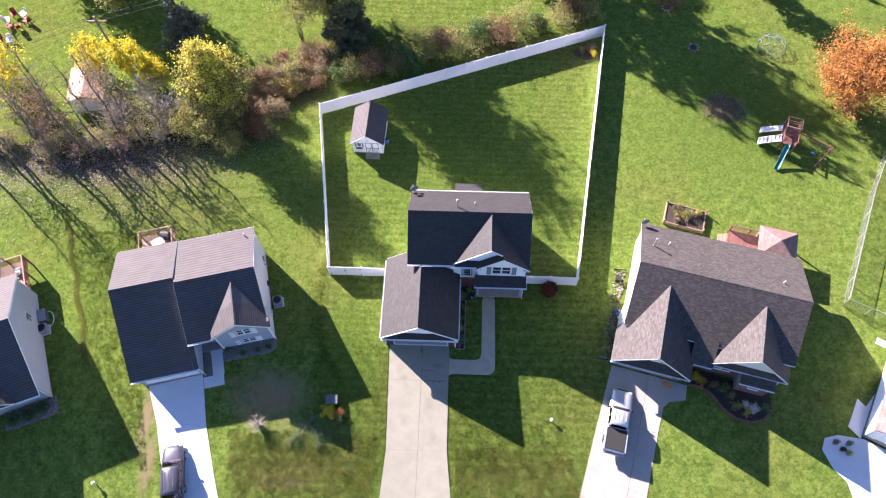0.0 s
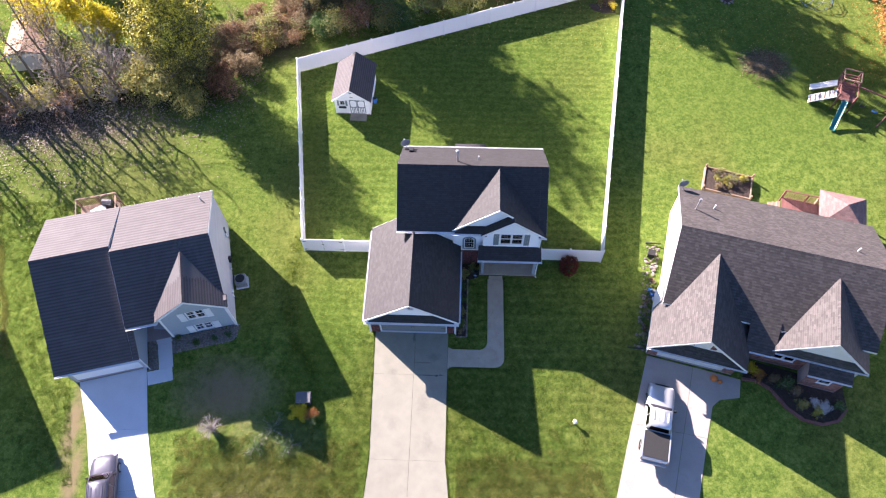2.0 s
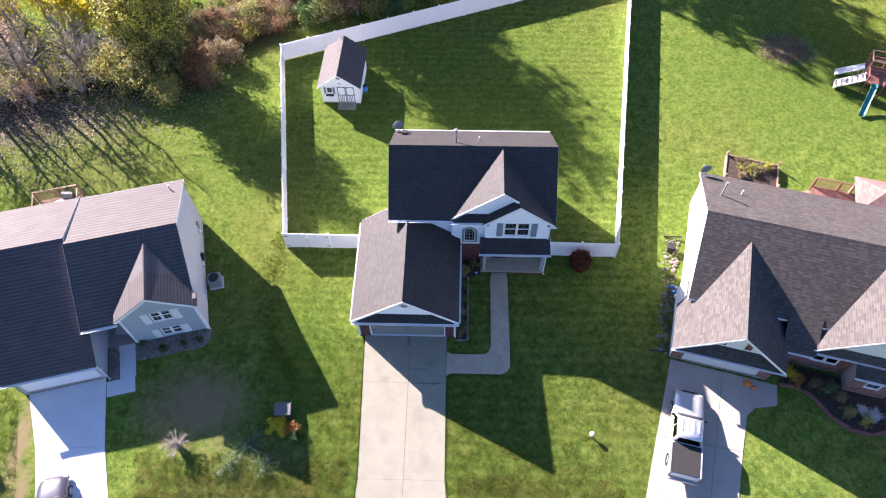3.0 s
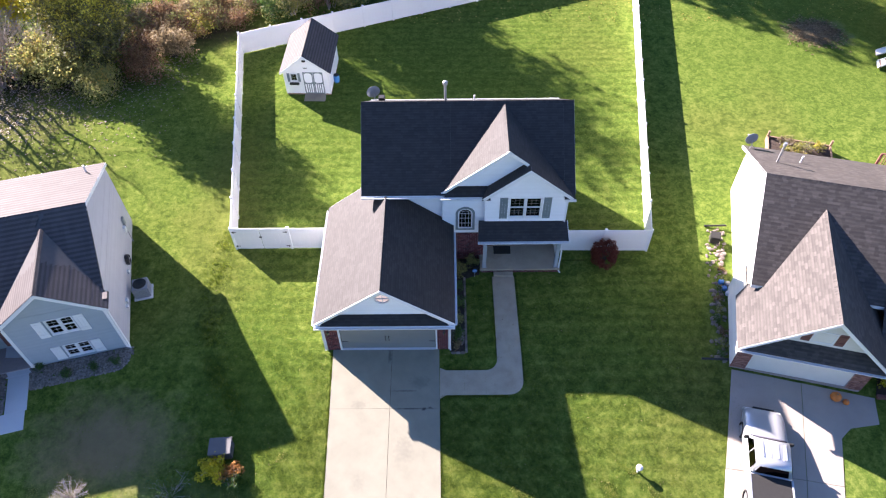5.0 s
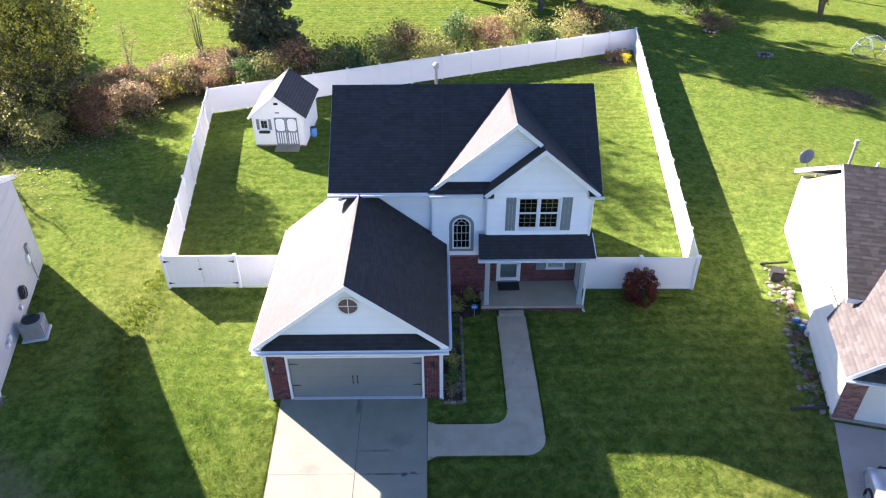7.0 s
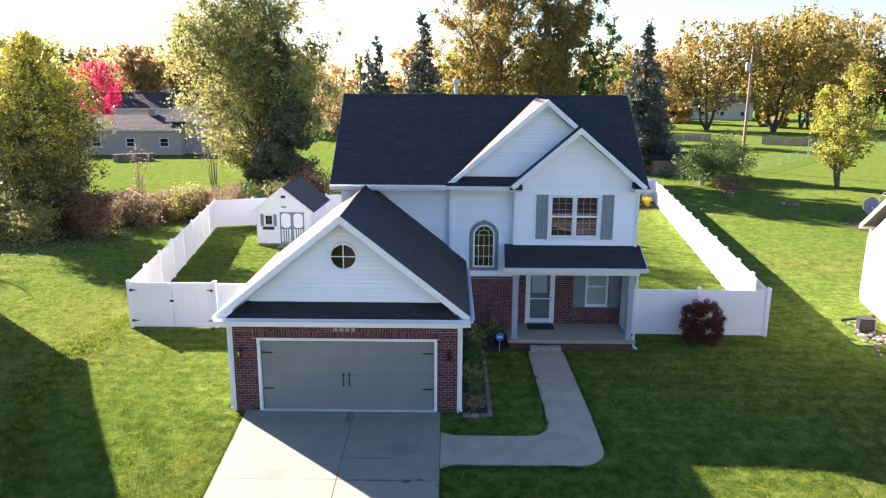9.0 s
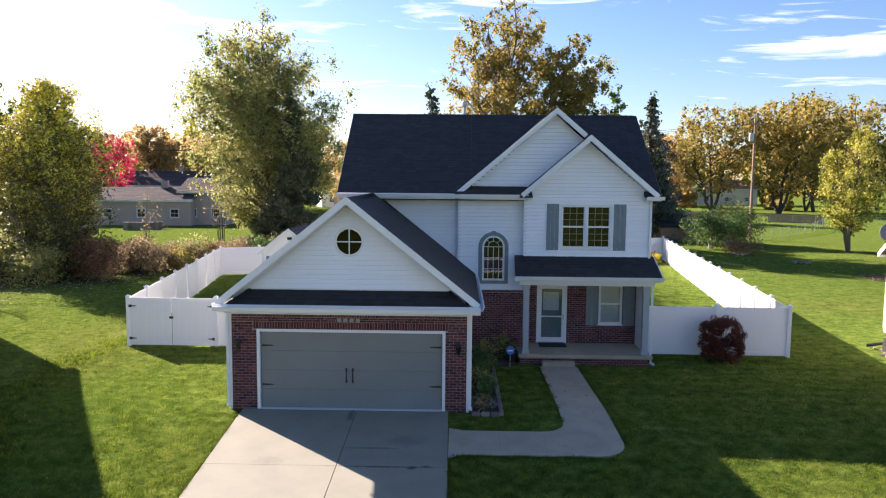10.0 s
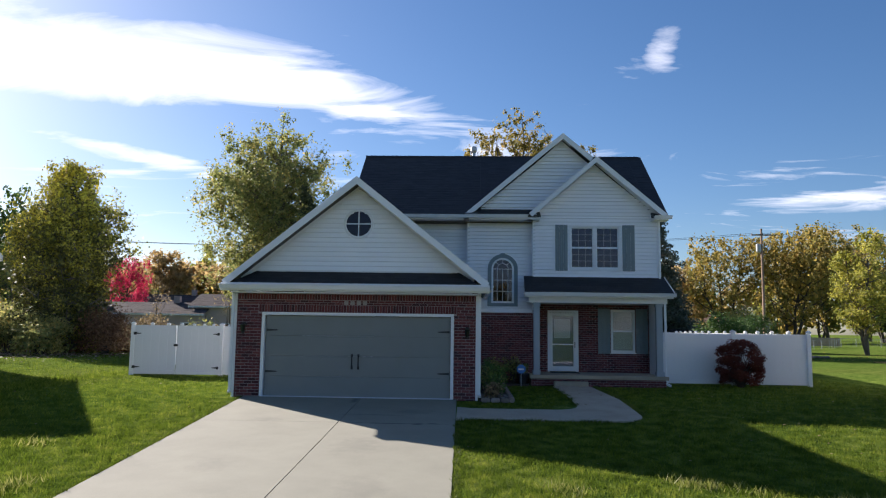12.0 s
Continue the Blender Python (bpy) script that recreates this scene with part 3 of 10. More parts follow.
def grass_material(name):
    """A lawn: blades, clumps, worn and dry places, painted hedge shade, faint mowing bands on the house's own plot."""
    m, nt, b = material(name)
    g = nt.nodes.new("ShaderNodeNewGeometry")
    fine = node(nt, "ShaderNodeTexNoise", Scale=9.0, Detail=8.0, Roughness=0.85)
    mid = node(nt, "ShaderNodeTexNoise", Scale=1.1, Detail=5.0, Roughness=0.65)
    big = node(nt, "ShaderNodeTexNoise", Scale=0.09, Detail=4.0)
    for n in (fine, mid, big):
        link(nt, g, "Position", n, "Vector")
    ra = ramp(nt, [(0.37, (0.028, 0.05, 0.011)), (0.49, (0.083, 0.13, 0.022)), (0.61, (0.19, 0.228, 0.052))])
    add = nt.nodes.new("ShaderNodeMath")
    add.operation = "MULTIPLY_ADD"
    add.inputs[1].default_value = 0.42
    link(nt, fine, 0, add, 0)
    m2 = nt.nodes.new("ShaderNodeMath")
    m2.operation = "MULTIPLY"
    m2.inputs[1].default_value = 0.26
    link(nt, mid, 0, m2, 0)
    clump = node(nt, "ShaderNodeTexNoise", Scale=3.4, Detail=4.0, Roughness=0.6, Distortion=0.6)
    link(nt, g, "Position", clump, "Vector")
    m3 = nt.nodes.new("ShaderNodeMath")
    m3.operation = "MULTIPLY_ADD"
    m3.inputs[1].default_value = 0.32
    link(nt, clump, 0, m3, 0)
    link(nt, m2, 0, m3, 2)
    link(nt, m3, 0, add, 2)
    link(nt, add, 0, ra, 0)
    dry = mix(nt)
    dr = ramp(nt, [(0.5, (0, 0, 0)), (0.7, (0.45, 0.45, 0.45))])
    link(nt, big, 0, dr, 0)
    link(nt, dr, 0, dry, 0)
    link(nt, ra, 0, dry, 6)
    hay = ramp(nt, [(0.38, (0.05, 0.066, 0.014)), (0.62, (0.19, 0.18, 0.05))])
    link(nt, add, 0, hay, 0)
    link(nt, hay, 0, dry, 7)
    # mowing bands
    wave = nt.nodes.new("ShaderNodeTexWave")
    wave.inputs["Scale"].default_value = 0.42
    wave.inputs["Distortion"].default_value = 3.0
    wave.inputs["Detail"].default_value = 3.0
    wave.inputs["Detail Scale"].default_value = 0.4
    wave.bands_direction = "Y"
    link(nt, g, "Position", wave, "Vector")
    sx = nt.nodes.new("ShaderNodeSeparateXYZ")
    link(nt, g, "Position", sx, 0)
    ax = nt.nodes.new("ShaderNodeMath")
    ax.operation = "COMPARE"
    ax.inputs[1].default_value, ax.inputs[2].default_value = 3.5, 13.5
    link(nt, sx, 0, ax, 0)
    ay = nt.nodes.new("ShaderNodeMath")
    ay.operation = "MULTIPLY"
    link(nt, ax, 0, ay, 0)
    link(nt, wave, 1, ay, 1)
    wr = node(nt, "ShaderNodeMapRange", To_Min=1.05, To_Max=0.87)
    link(nt, ay, 0, wr, 0)
    sc = nt.nodes.new("ShaderNodeVectorMath")
    sc.operation = "SCALE"
    link(nt, dry, 2, sc, 0)
    link(nt, wr, 0, sc, "Scale")
    # bare soil in scattered spots
    sp = node(nt, "ShaderNodeTexNoise", Scale=0.33, Detail=6.0, Roughness=0.7)
    link(nt, g, "Position", sp, "Vector")
    sr = ramp(nt, [(0.68, (0, 0, 0)), (0.78, (0.7, 0.7, 0.7))])
    link(nt, sp, 0, sr, 0)
    so = mix(nt)
    link(nt, sr, 0, so, 0)
    link(nt, sc, 0, so, 6)
    so.inputs[7].default_value = (0.11, 0.095, 0.045, 1)
    last = so
    for cx, cy, rx, ry, amount, col in WORN_AND_SHADED:
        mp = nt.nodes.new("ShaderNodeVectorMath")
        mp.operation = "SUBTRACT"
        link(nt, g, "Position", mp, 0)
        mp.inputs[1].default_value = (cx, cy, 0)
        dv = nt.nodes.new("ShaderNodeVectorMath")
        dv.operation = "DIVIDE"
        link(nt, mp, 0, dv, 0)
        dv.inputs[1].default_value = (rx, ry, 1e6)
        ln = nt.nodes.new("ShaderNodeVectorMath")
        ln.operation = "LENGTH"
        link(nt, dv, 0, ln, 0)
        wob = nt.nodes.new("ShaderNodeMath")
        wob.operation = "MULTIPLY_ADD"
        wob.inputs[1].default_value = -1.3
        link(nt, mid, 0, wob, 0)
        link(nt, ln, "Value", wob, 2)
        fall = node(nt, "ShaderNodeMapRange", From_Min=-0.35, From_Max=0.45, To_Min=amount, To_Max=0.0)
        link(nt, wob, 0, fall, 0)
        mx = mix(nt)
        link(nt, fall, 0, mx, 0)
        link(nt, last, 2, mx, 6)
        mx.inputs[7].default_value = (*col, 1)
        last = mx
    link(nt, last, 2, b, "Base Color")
    b.inputs["Roughness"].default_value = 0.9
    b.inputs["Specular IOR Level"].default_value = 0.0
    bp = node(nt, "ShaderNodeBump", Strength=1.0, Distance=0.09)
    link(nt, add, 0, bp, "Height")
    link(nt, bp, 0, b, "Normal")
    return m


GRASS = grass_material("lawn_grass")
LUSH = leaf_material("lush_grass", [(0.0, (0.06, 0.11, 0.012)), (0.5, (0.14, 0.2, 0.03)), (1.0, (0.3, 0.34, 0.1))], 0.5, 0.8, 3.4, 0.6)
BLADE = leaf_material("grass_blade", [(0.0, (0.031, 0.057, 0.006)), (0.5, (0.112, 0.162, 0.015)), (1.0, (0.255, 0.285, 0.042))], 0.5, 0.8, 3.4, 0.75)
EDGEGRASS = leaf_material("edge_grass", [(0.0, (0.035, 0.06, 0.008)), (0.5, (0.09, 0.13, 0.014)), (1.0, (0.2, 0.21, 0.05))], 0.45)
POSTGREY = plain("grey_post_paint", (0.36, 0.4, 0.43), 0.5, 0.05, 3, 60, 0.06)
NUMBER = plain("pale_number_metal", (0.36, 0.33, 0.31), 0.5, 0.1, 4, 60, 0.05)
TANBAR = plain("tan_glazing_bar", (0.34, 0.29, 0.24), 0.5, 0.05, 3, 60, 0.0)
BAR = plain("glazing_bar_white", (0.72, 0.71, 0.68), 0.5, 0.05, 3, 60, 0.0)
SIDING = plain("white_vinyl_siding", (0.87, 0.88, 0.9), 0.42, 0.03, 1.5, 40, 0.05, obrand=0.02)
VINYL = plain("white_vinyl_fence", (0.80, 0.80, 0.81), 0.35, 0.03, 1.2, 30, 0.04, stain=((0.6, 0.62, 0.56), 1.6, 0.66))
TRIM = plain("white_trim", (0.78, 0.79, 0.80), 0.4, 0.04, 2, 50, 0.04)
CREAM = plain("cream_siding", (0.74, 0.72, 0.66), 0.5, 0.04, 1.5, 40, 0.05, obrand=0.03)
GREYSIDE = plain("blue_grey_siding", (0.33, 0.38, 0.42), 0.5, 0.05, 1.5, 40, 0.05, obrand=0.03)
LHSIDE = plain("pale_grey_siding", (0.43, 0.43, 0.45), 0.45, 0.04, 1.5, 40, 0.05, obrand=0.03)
DOORGREY = plain("grey_garage_door", (0.2, 0.216, 0.213), 0.5, 0.06, 1.2, 70, 0.06)
SHUTTER = plain("grey_shutter", (0.19, 0.235, 0.25), 0.55, 0.08, 5, 60, 0.1)
IRON = plain("black_iron", (0.02, 0.02, 0.022), 0.5, 0.2, 20, 100, 0.1)
CONCRETE = plain("driveway_concrete", (0.275, 0.24, 0.188), 0.9, 0.12, 1.1, 55, 0.3, obrand=0.04, stain=((0.2, 0.17, 0.14), 0.7, 0.6), dist=0.004)
OILED = [(1.3, -3.32, 1.2, 0.05, 0.75), (1.83, -3.34, 0.16, 0.1, 0.9), (2.15, -3.28, 0.12, 0.08, 0.9), (0.8, -2.36, 0.75, 0.07, 0.45), (1.6, -1.9, 0.6, 0.4, 0.25), (0.05, -0.35, 0.12, 0.5, 0.6), (-1.3, -3.1, 0.5, 0.3, 0.2), (0.9, -5.4, 0.5, 0.7, 0.18), (1.4, -8.2, 0.4, 0.9, 0.15), (-1.2, -7.1, 0.35, 0.5, 0.15)]
PATHCON = plain("pale_path_concrete", (0.39, 0.335, 0.25), 0.9, 0.14, 1.4, 55, 0.3, obrand=0.04, stain=((0.3, 0.25, 0.185), 0.9, 0.55), dist=0.004)
DRIVECON = plain("stained_driveway_concrete", (0.243, 0.236, 0.182), 0.9, 0.12, 1.1, 55, 0.3, obrand=0.04, stain=((0.215, 0.19, 0.15), 0.7, 0.66), dist=0.004, spots=OILED)
RDRIVE = plain("worn_driveway_concrete", (0.37, 0.325, 0.285), 0.9, 0.1, 0.9, 55, 0.25, obrand=0.04, stain=((0.3, 0.26, 0.225), 0.7, 0.6), dist=0.004)
PALECON = plain("pale_concrete", (0.6, 0.6, 0.62), 0.9, 0.06, 0.8, 55, 0.2, obrand=0.03, dist=0.004)
MORTAR = plain("mortar", (0.36, 0.3, 0.29), 0.95, 0.12, 8, 120, 0.4, dist=0.004)
BRICK = brick_material("red_brick", [(0.0, (0.04, 0.014, 0.02)), (0.3, (0.1, 0.024, 0.03)), (0.7, (0.135, 0.034, 0.038)), (1.0, (0.19, 0.058, 0.055))], False)
BRICKS = brick_material("red_brickwork", [(0.0, (0.04, 0.014, 0.02)), (0.3, (0.1, 0.024, 0.03)), (0.7, (0.135, 0.034, 0.038)), (1.0, (0.19, 0.058, 0.055))], True)
PINKBRICK = brick_material("rose_brickwork", [(0.0, (0.17, 0.07, 0.055)), (0.5, (0.27, 0.12, 0.095)), (1.0, (0.37, 0.19, 0.15))], True)
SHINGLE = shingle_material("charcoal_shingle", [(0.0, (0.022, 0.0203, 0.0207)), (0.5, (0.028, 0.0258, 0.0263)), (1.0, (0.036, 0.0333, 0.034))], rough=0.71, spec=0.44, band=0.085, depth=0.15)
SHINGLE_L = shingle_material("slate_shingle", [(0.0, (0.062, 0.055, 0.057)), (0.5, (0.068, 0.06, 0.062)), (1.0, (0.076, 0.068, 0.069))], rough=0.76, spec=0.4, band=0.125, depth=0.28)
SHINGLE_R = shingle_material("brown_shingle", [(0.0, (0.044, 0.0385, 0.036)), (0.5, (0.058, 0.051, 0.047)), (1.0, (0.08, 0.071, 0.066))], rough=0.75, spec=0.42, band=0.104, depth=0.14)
SHINGLE_P = shingle_material("rose_shingle", [(0.0, (0.17, 0.105, 0.095)), (0.5, (0.2, 0.125, 0.112)), (1.0, (0.24, 0.155, 0.14))])
ROOFEDGE = plain("roof_deck", (0.09, 0.088, 0.09), 0.9, 0.1, 4, 60, 0.1)
GLASS = glass_material("window_glass", (0.5, 0.54, 0.56), 0.02, 0.0)
SKYGLASS = glass_material("upper_window_glass", (0.3, 0.36, 0.42), 0.02, 0.03)
DARKGLASS = glass_material("tinted_glass", (0.12, 0.13, 0.14), 0.03, 0.015)
CLEARGLASS = glass_material("clear_glass", (0.86, 0.9, 0.9), 0.02, 0.03)
BLIND = plain("white_blind", (0.7, 0.7, 0.68), 0.7, 0.05, 3, 40, 0.05)
INNER = plain("inside_plaster", (0.12, 0.11, 0.1), 0.9, 0.1, 2, 30, 0.1)
BARK = plain("grey_bark", (0.14, 0.12, 0.1), 0.95, 0.3, 3, 25, 0.7, dist=0.02)
DARKBARK = plain("dark_bark", (0.07, 0.06, 0.05), 0.95, 0.3, 3, 25, 0.7, dist=0.02)
PALEBARK = plain("pale_twigs", (0.4, 0.36, 0.33), 0.95, 0.25, 3, 25, 0.4, dist=0.01)
WOOD = plain("weathered_wood", (0.3, 0.2, 0.14), 0.85, 0.2, 2.5, 50, 0.4, obrand=0.12, dist=0.006)
REDWOOD = plain("red_stained_wood", (0.2, 0.085, 0.07), 0.75, 0.2, 2.5, 50, 0.3, obrand=0.12, dist=0.006)
MULCH = plain("dark_mulch", (0.06, 0.042, 0.032), 1.0, 0.4, 5, 40, 1.0, dist=0.05)
STONE = plain("field_stone", (0.24, 0.2, 0.175), 0.9, 0.25, 3, 25, 0.5, obrand=0.3, dist=0.02)
PEBBLE = plain("river_pebble", (0.21, 0.182, 0.16), 0.9, 0.2, 8, 50, 0.4, island=0.45)
METAL = plain("galvanised_steel", (0.45, 0.46, 0.47), 0.45, 0.1, 4, 60, 0.1, metal=0.6)
GREYPLASTIC = plain("grey_plastic", (0.3, 0.31, 0.32), 0.55, 0.08, 4, 60, 0.1)
WHITEPLASTIC = plain("white_plastic", (0.75, 0.75, 0.74), 0.45, 0.05, 4, 60, 0.05)
RUBBER = plain("black_rubber", (0.018, 0.018, 0.018), 0.85, 0.15, 6, 60, 0.2)
SILVER = plain("silver_car_paint", (0.52, 0.54, 0.57), 0.28, 0.03, 2, 80, 0.0, metal=0.5)
TEAL = plain("teal_plastic", (0.015, 0.17, 0.16), 0.35, 0.06, 3, 60, 0.05)
BLUE = plain("blue_plastic", (0.05, 0.2, 0.5), 0.4, 0.06, 3, 60, 0.05)
RED = plain("red_plastic", (0.3, 0.02, 0.02), 0.7, 0.08, 3, 60, 0.05)
ORANGE = plain("pumpkin_skin", (0.65, 0.19, 0.03), 0.5, 0.12, 8, 60, 0.1)
GREENLEAF = leaf_material("green_leaves", [(0.0, (0.034, 0.076, 0.020)), (0.5, (0.076, 0.145, 0.034)), (1.0, (0.170, 0.238, 0.051))], 0.32)
OLIVELEAF = leaf_material("turning_leaves", [(0.0, (0.11, 0.14, 0.055)), (0.4, (0.25, 0.285, 0.095)), (0.75, (0.42, 0.38, 0.12)), (1.0, (0.62, 0.43, 0.12))], 0.52)
YELLOWGREEN = leaf_material("yellow_green_leaves", [(0.0, (0.13, 0.15, 0.03)), (0.4, (0.32, 0.33, 0.06)), (0.75, (0.53, 0.48, 0.08)), (1.0, (0.72, 0.6, 0.09))], 0.45)
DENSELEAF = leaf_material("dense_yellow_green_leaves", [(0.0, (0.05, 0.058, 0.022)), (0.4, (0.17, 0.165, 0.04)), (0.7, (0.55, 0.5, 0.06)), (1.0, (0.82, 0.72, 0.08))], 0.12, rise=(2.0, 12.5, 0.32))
GOLD = leaf_material("golden_leaves", [(0.0, (0.125, 0.125, 0.04)), (0.35, (0.25, 0.222, 0.06)), (0.7, (0.41, 0.3, 0.072)), (1.0, (0.57, 0.36, 0.088))], 0.52)
YELLOW = leaf_material("bright_yellow_leaves", [(0.0, (0.36, 0.32, 0.025)), (0.5, (0.65, 0.56, 0.03)), (1.0, (0.83, 0.72, 0.05))])
LITTER = leaf_material("pale_leaf_litter", [(0.0, (0.1, 0.075, 0.06)), (0.6, (0.26, 0.2, 0.16)), (1.0, (0.55, 0.49, 0.42))], 0.2)
TANROOF = plain("tan_roof_felt", (0.4, 0.26, 0.2), 0.9, 0.08, 3, 60, 0.2)
DARKBOX = plain("dark_grey_plastic", (0.1, 0.1, 0.105), 0.55, 0.1, 4, 60, 0.1)
ORANGELEAF = leaf_material("orange_leaves", [(0.0, (0.24, 0.105, 0.035)), (0.5, (0.55, 0.27, 0.08)), (1.0, (0.82, 0.46, 0.13))], 0.6)
HAZEGOLD = leaf_material("muted_golden_leaves", [(0.0, (0.27, 0.19, 0.085)), (0.5, (0.46, 0.33, 0.14)), (1.0, (0.66, 0.48, 0.2))], 0.6)
REDLEAF = leaf_material("crimson_leaves", [(0.0, (0.238, 0.022, 0.048)), (0.5, (0.594, 0.043, 0.113)), (1.0, (0.850, 0.109, 0.227))])
RUST = leaf_material("rust_leaves", [(0.0, (0.1, 0.058, 0.036)), (0.5, (0.22, 0.125, 0.07)), (1.0, (0.4, 0.26, 0.15))])
MAROON = leaf_material("burgundy_leaves", [(0.0, (0.05, 0.012, 0.011)), (0.5, (0.115, 0.026, 0.02)), (1.0, (0.23, 0.075, 0.045))])
DARKOLIVE = leaf_material("dark_olive_needles", [(0.0, (0.045, 0.055, 0.028)), (0.5, (0.095, 0.11, 0.055)), (1.0, (0.17, 0.18, 0.095))], 0.25)
SPRUCE = leaf_material("spruce_needles", [(0.0, (0.045, 0.06, 0.045)), (0.5, (0.1, 0.122, 0.09)), (1.0, (0.185, 0.2, 0.155))], 0.12)
BRAMBLE = leaf_material("bramble_leaves", [(0.0, (0.1, 0.06, 0.028)), (0.5, (0.27, 0.17, 0.07)), (1.0, (0.46, 0.33, 0.13))], 0.45)
DRYLEAF = leaf_material("dry_scrub", [(0.0, (0.11, 0.088, 0.05)), (0.5, (0.235, 0.18, 0.1)), (1.0, (0.44, 0.35, 0.2))])
HC = {"trim": TRIM, "bar": BAR, "glass": CLEARGLASS, "blind": BLIND}
HW = {"trim": TRIM, "bar": TANBAR, "glass": SKYGLASS, "blind": BLIND}
HM = {"trim": TRIM, "bar": BAR, "glass": GLASS, "blind": BLIND}
# ---------------------------------------------------------------- the ground
def ground_sheet():
    xs = [-2500, -900, -400, -200] + list(range(-120, 121, 8)) + [200, 400, 900, 2500]
    ys = [-2500, -900, -300, -120, -60, -40, -24] + [-20.5, -18, -12, -9, -6, -3, -1.5, -0.5, 0, 0.5, 2] + list(range(6, 150, 8)) + [200, 400, 900, 2500]
    vs = [(x, y, ground_z(y)) for y in ys for x in xs]
    n = len(xs)
    fs = [(j * n + i, j * n + i + 1, (j + 1) * n + i + 1, (j + 1) * n + i) for j in range(len(ys) - 1) for i in range(n - 1)]
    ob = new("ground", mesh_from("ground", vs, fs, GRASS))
    tagged(ob, "mown green lawn with dry, bare and shade-darkened patches", "lawn", kind="structure")


ground_sheet()


def slab(parent, pts, mat, top=0.03, deep=0.12, name="slab"):
    """A concrete slab whose top follows the fall of the ground."""
    bm = bmesh.new()
    a = [bm.verts.new((x, y, ground_z(y) + top)) for x, y in pts]
    b = [bm.verts.new((x, y, ground_z(y) + top - deep)) for x, y in pts]
    bm.faces.new(a)
    bm.faces.new(b[::-1])
    n = len(pts)
    for i in range(n):
        bm.faces.new((a[(i + 1) % n], a[i], b[i], b[(i + 1) % n]))
    bmesh.ops.recalc_face_normals(bm, faces=bm.faces[:])
    bmesh.ops.triangulate(bm, faces=[f for f in bm.faces if len(f.verts) > 4])
    return part(name, bm, mat, parent)


drive = thing("driveway", Matrix(), "pale tan concrete driveway with sawn joints and dark stains", "driveway", kind="structure")
edges = [0.05, -3.3, -9.5, -16.0, -21.5, -27.0]
for ya, yb in zip(edges, edges[1:]):
    wl = lambda y: -2.93 + 0.03 * min(-y, 9) - 0.07 * max(0, -y - 9.5)
    wr = lambda y: 2.62 + 0.01 * min(-y, 9) + 0.12 * max(0, -y - 9.5)
    g, k = 0.008, 0.004
    slab(drive, [(wl(ya), ya - k), (wl(yb), yb + k), (0.16 - g, yb + k), (0.16 - g, ya - k)], DRIVECON)
    slab(drive, [(0.16 + g, ya - k), (0.16 + g, yb + k), (wr(yb), yb + k), (wr(ya), ya - k)], DRIVECON)
drive_base = part("joint_filler", prism(bmesh.new(), [(-2.7, 0.0, ground_z(0) + 0.012), (-2.7, -12, ground_z(-12) + 0.012), (2.5, -12, ground_z(-12) + 0.012), (2.5, 0, ground_z(0) + 0.012)], (0, 0, -0.05)), MULCH, drive)

walk_way = thing("garden_path", Matrix(), "pale concrete garden path bending from driveway to porch", "path", kind="structure")
arc = [(6.15 + 0.75 * math.cos(a), -1.85 + 0.75 * math.sin(a)) for a in [math.radians(v) for v in range(-90, 1, 15)]]
inner = [(5.0 + 0.62 * math.cos(a), -0.62 + 0.62 * math.sin(a)) for a in [math.radians(v) for v in range(0, -91, -15)]]
slab(walk_way, [(5.6, 4.72), (5.62, 2.0), (6.86, 2.0), (6.84, 4.72)], PATHCON)
slab(walk_way, [(5.62, 1.996), (5.62, 0.5), (6.88, 0.5), (6.86, 1.996)], PATHCON)
slab(walk_way, [(5.62, 0.496), (5.62, -0.62), (6.9, -0.62), (6.88, 0.496)], PATHCON)
slab(walk_way, [(5.62, -0.624)] + inner[1:] + [(5.0, -2.6)] + arc + [(6.9, -0.624)], PATHCON)
slab(walk_way, [(4.996, -1.24), (3.9, -1.24), (3.9, -2.6), (4.996, -2.6)], PATHCON)
slab(walk_way, [(3.896, -1.24), (3.0, -1.24), (2.66, -1.1), (2.66, -2.8), (3.0, -2.6), (3.896, -2.6)], PATHCON)

street = thing("road", Matrix(), "grey asphalt street in front of the plots", "road", kind="structure")
ASPHALT = plain("asphalt", (0.07, 0.068, 0.066), 0.95, 0.15, 2, 60, 0.4, dist=0.005)
part("surface", boxm(-200, 200, -36, -27.2, -1.5, -1.24), ASPHALT, street)
for yk in (-27.2, -36.3):
    part("kerb", boxm(-200, 200, yk, yk + 0.3, -1.5, -1.12), PALECON, street)

# ---------------------------------------------------------------- the house
house = thing("house", Matrix(), "two-storey white house with red brick, dark roof and attached garage", "house")
GX0, GX1, GE, GR = -3.25, 3.15, 2.95, 5.72
GL, GRX, GC = -3.5, 3.44, -0.05
# garage
gwall = part("wall", rect_wall(GX0, GX1, 0.012, 0.2, -0.1, 2.68, [(-2.53, 2.53, -0.1, 2.19)]), MORTAR, house)
bricks = rows_of_brick(GX0, GX1, -0.06, 2.15, [hole(-2.53, 2.53, -1, 2.19)])
upper = rows_of_brick(GX0, GX1, 2.39, 2.51, [hole(-0.001, 0.0, 5, 6)], course=0.06)
sides = rows_of_brick(GX0, -2.625, 2.15, 2.39) + rows_of_brick(2.6, GX1, 2.15, 2.39)
soldier = [(x, x + 0.0725, 2.19, 2.39) for x in np.arange(-2.62, 2.56, 0.0725)]
frieze = [(x, x + 0.0725, 2.515, 2.675) for x in np.arange(GX0, GX1 - 0.05, 0.0725)]
lay_bricks(gwall, bricks, 0.012, BRICK, True)
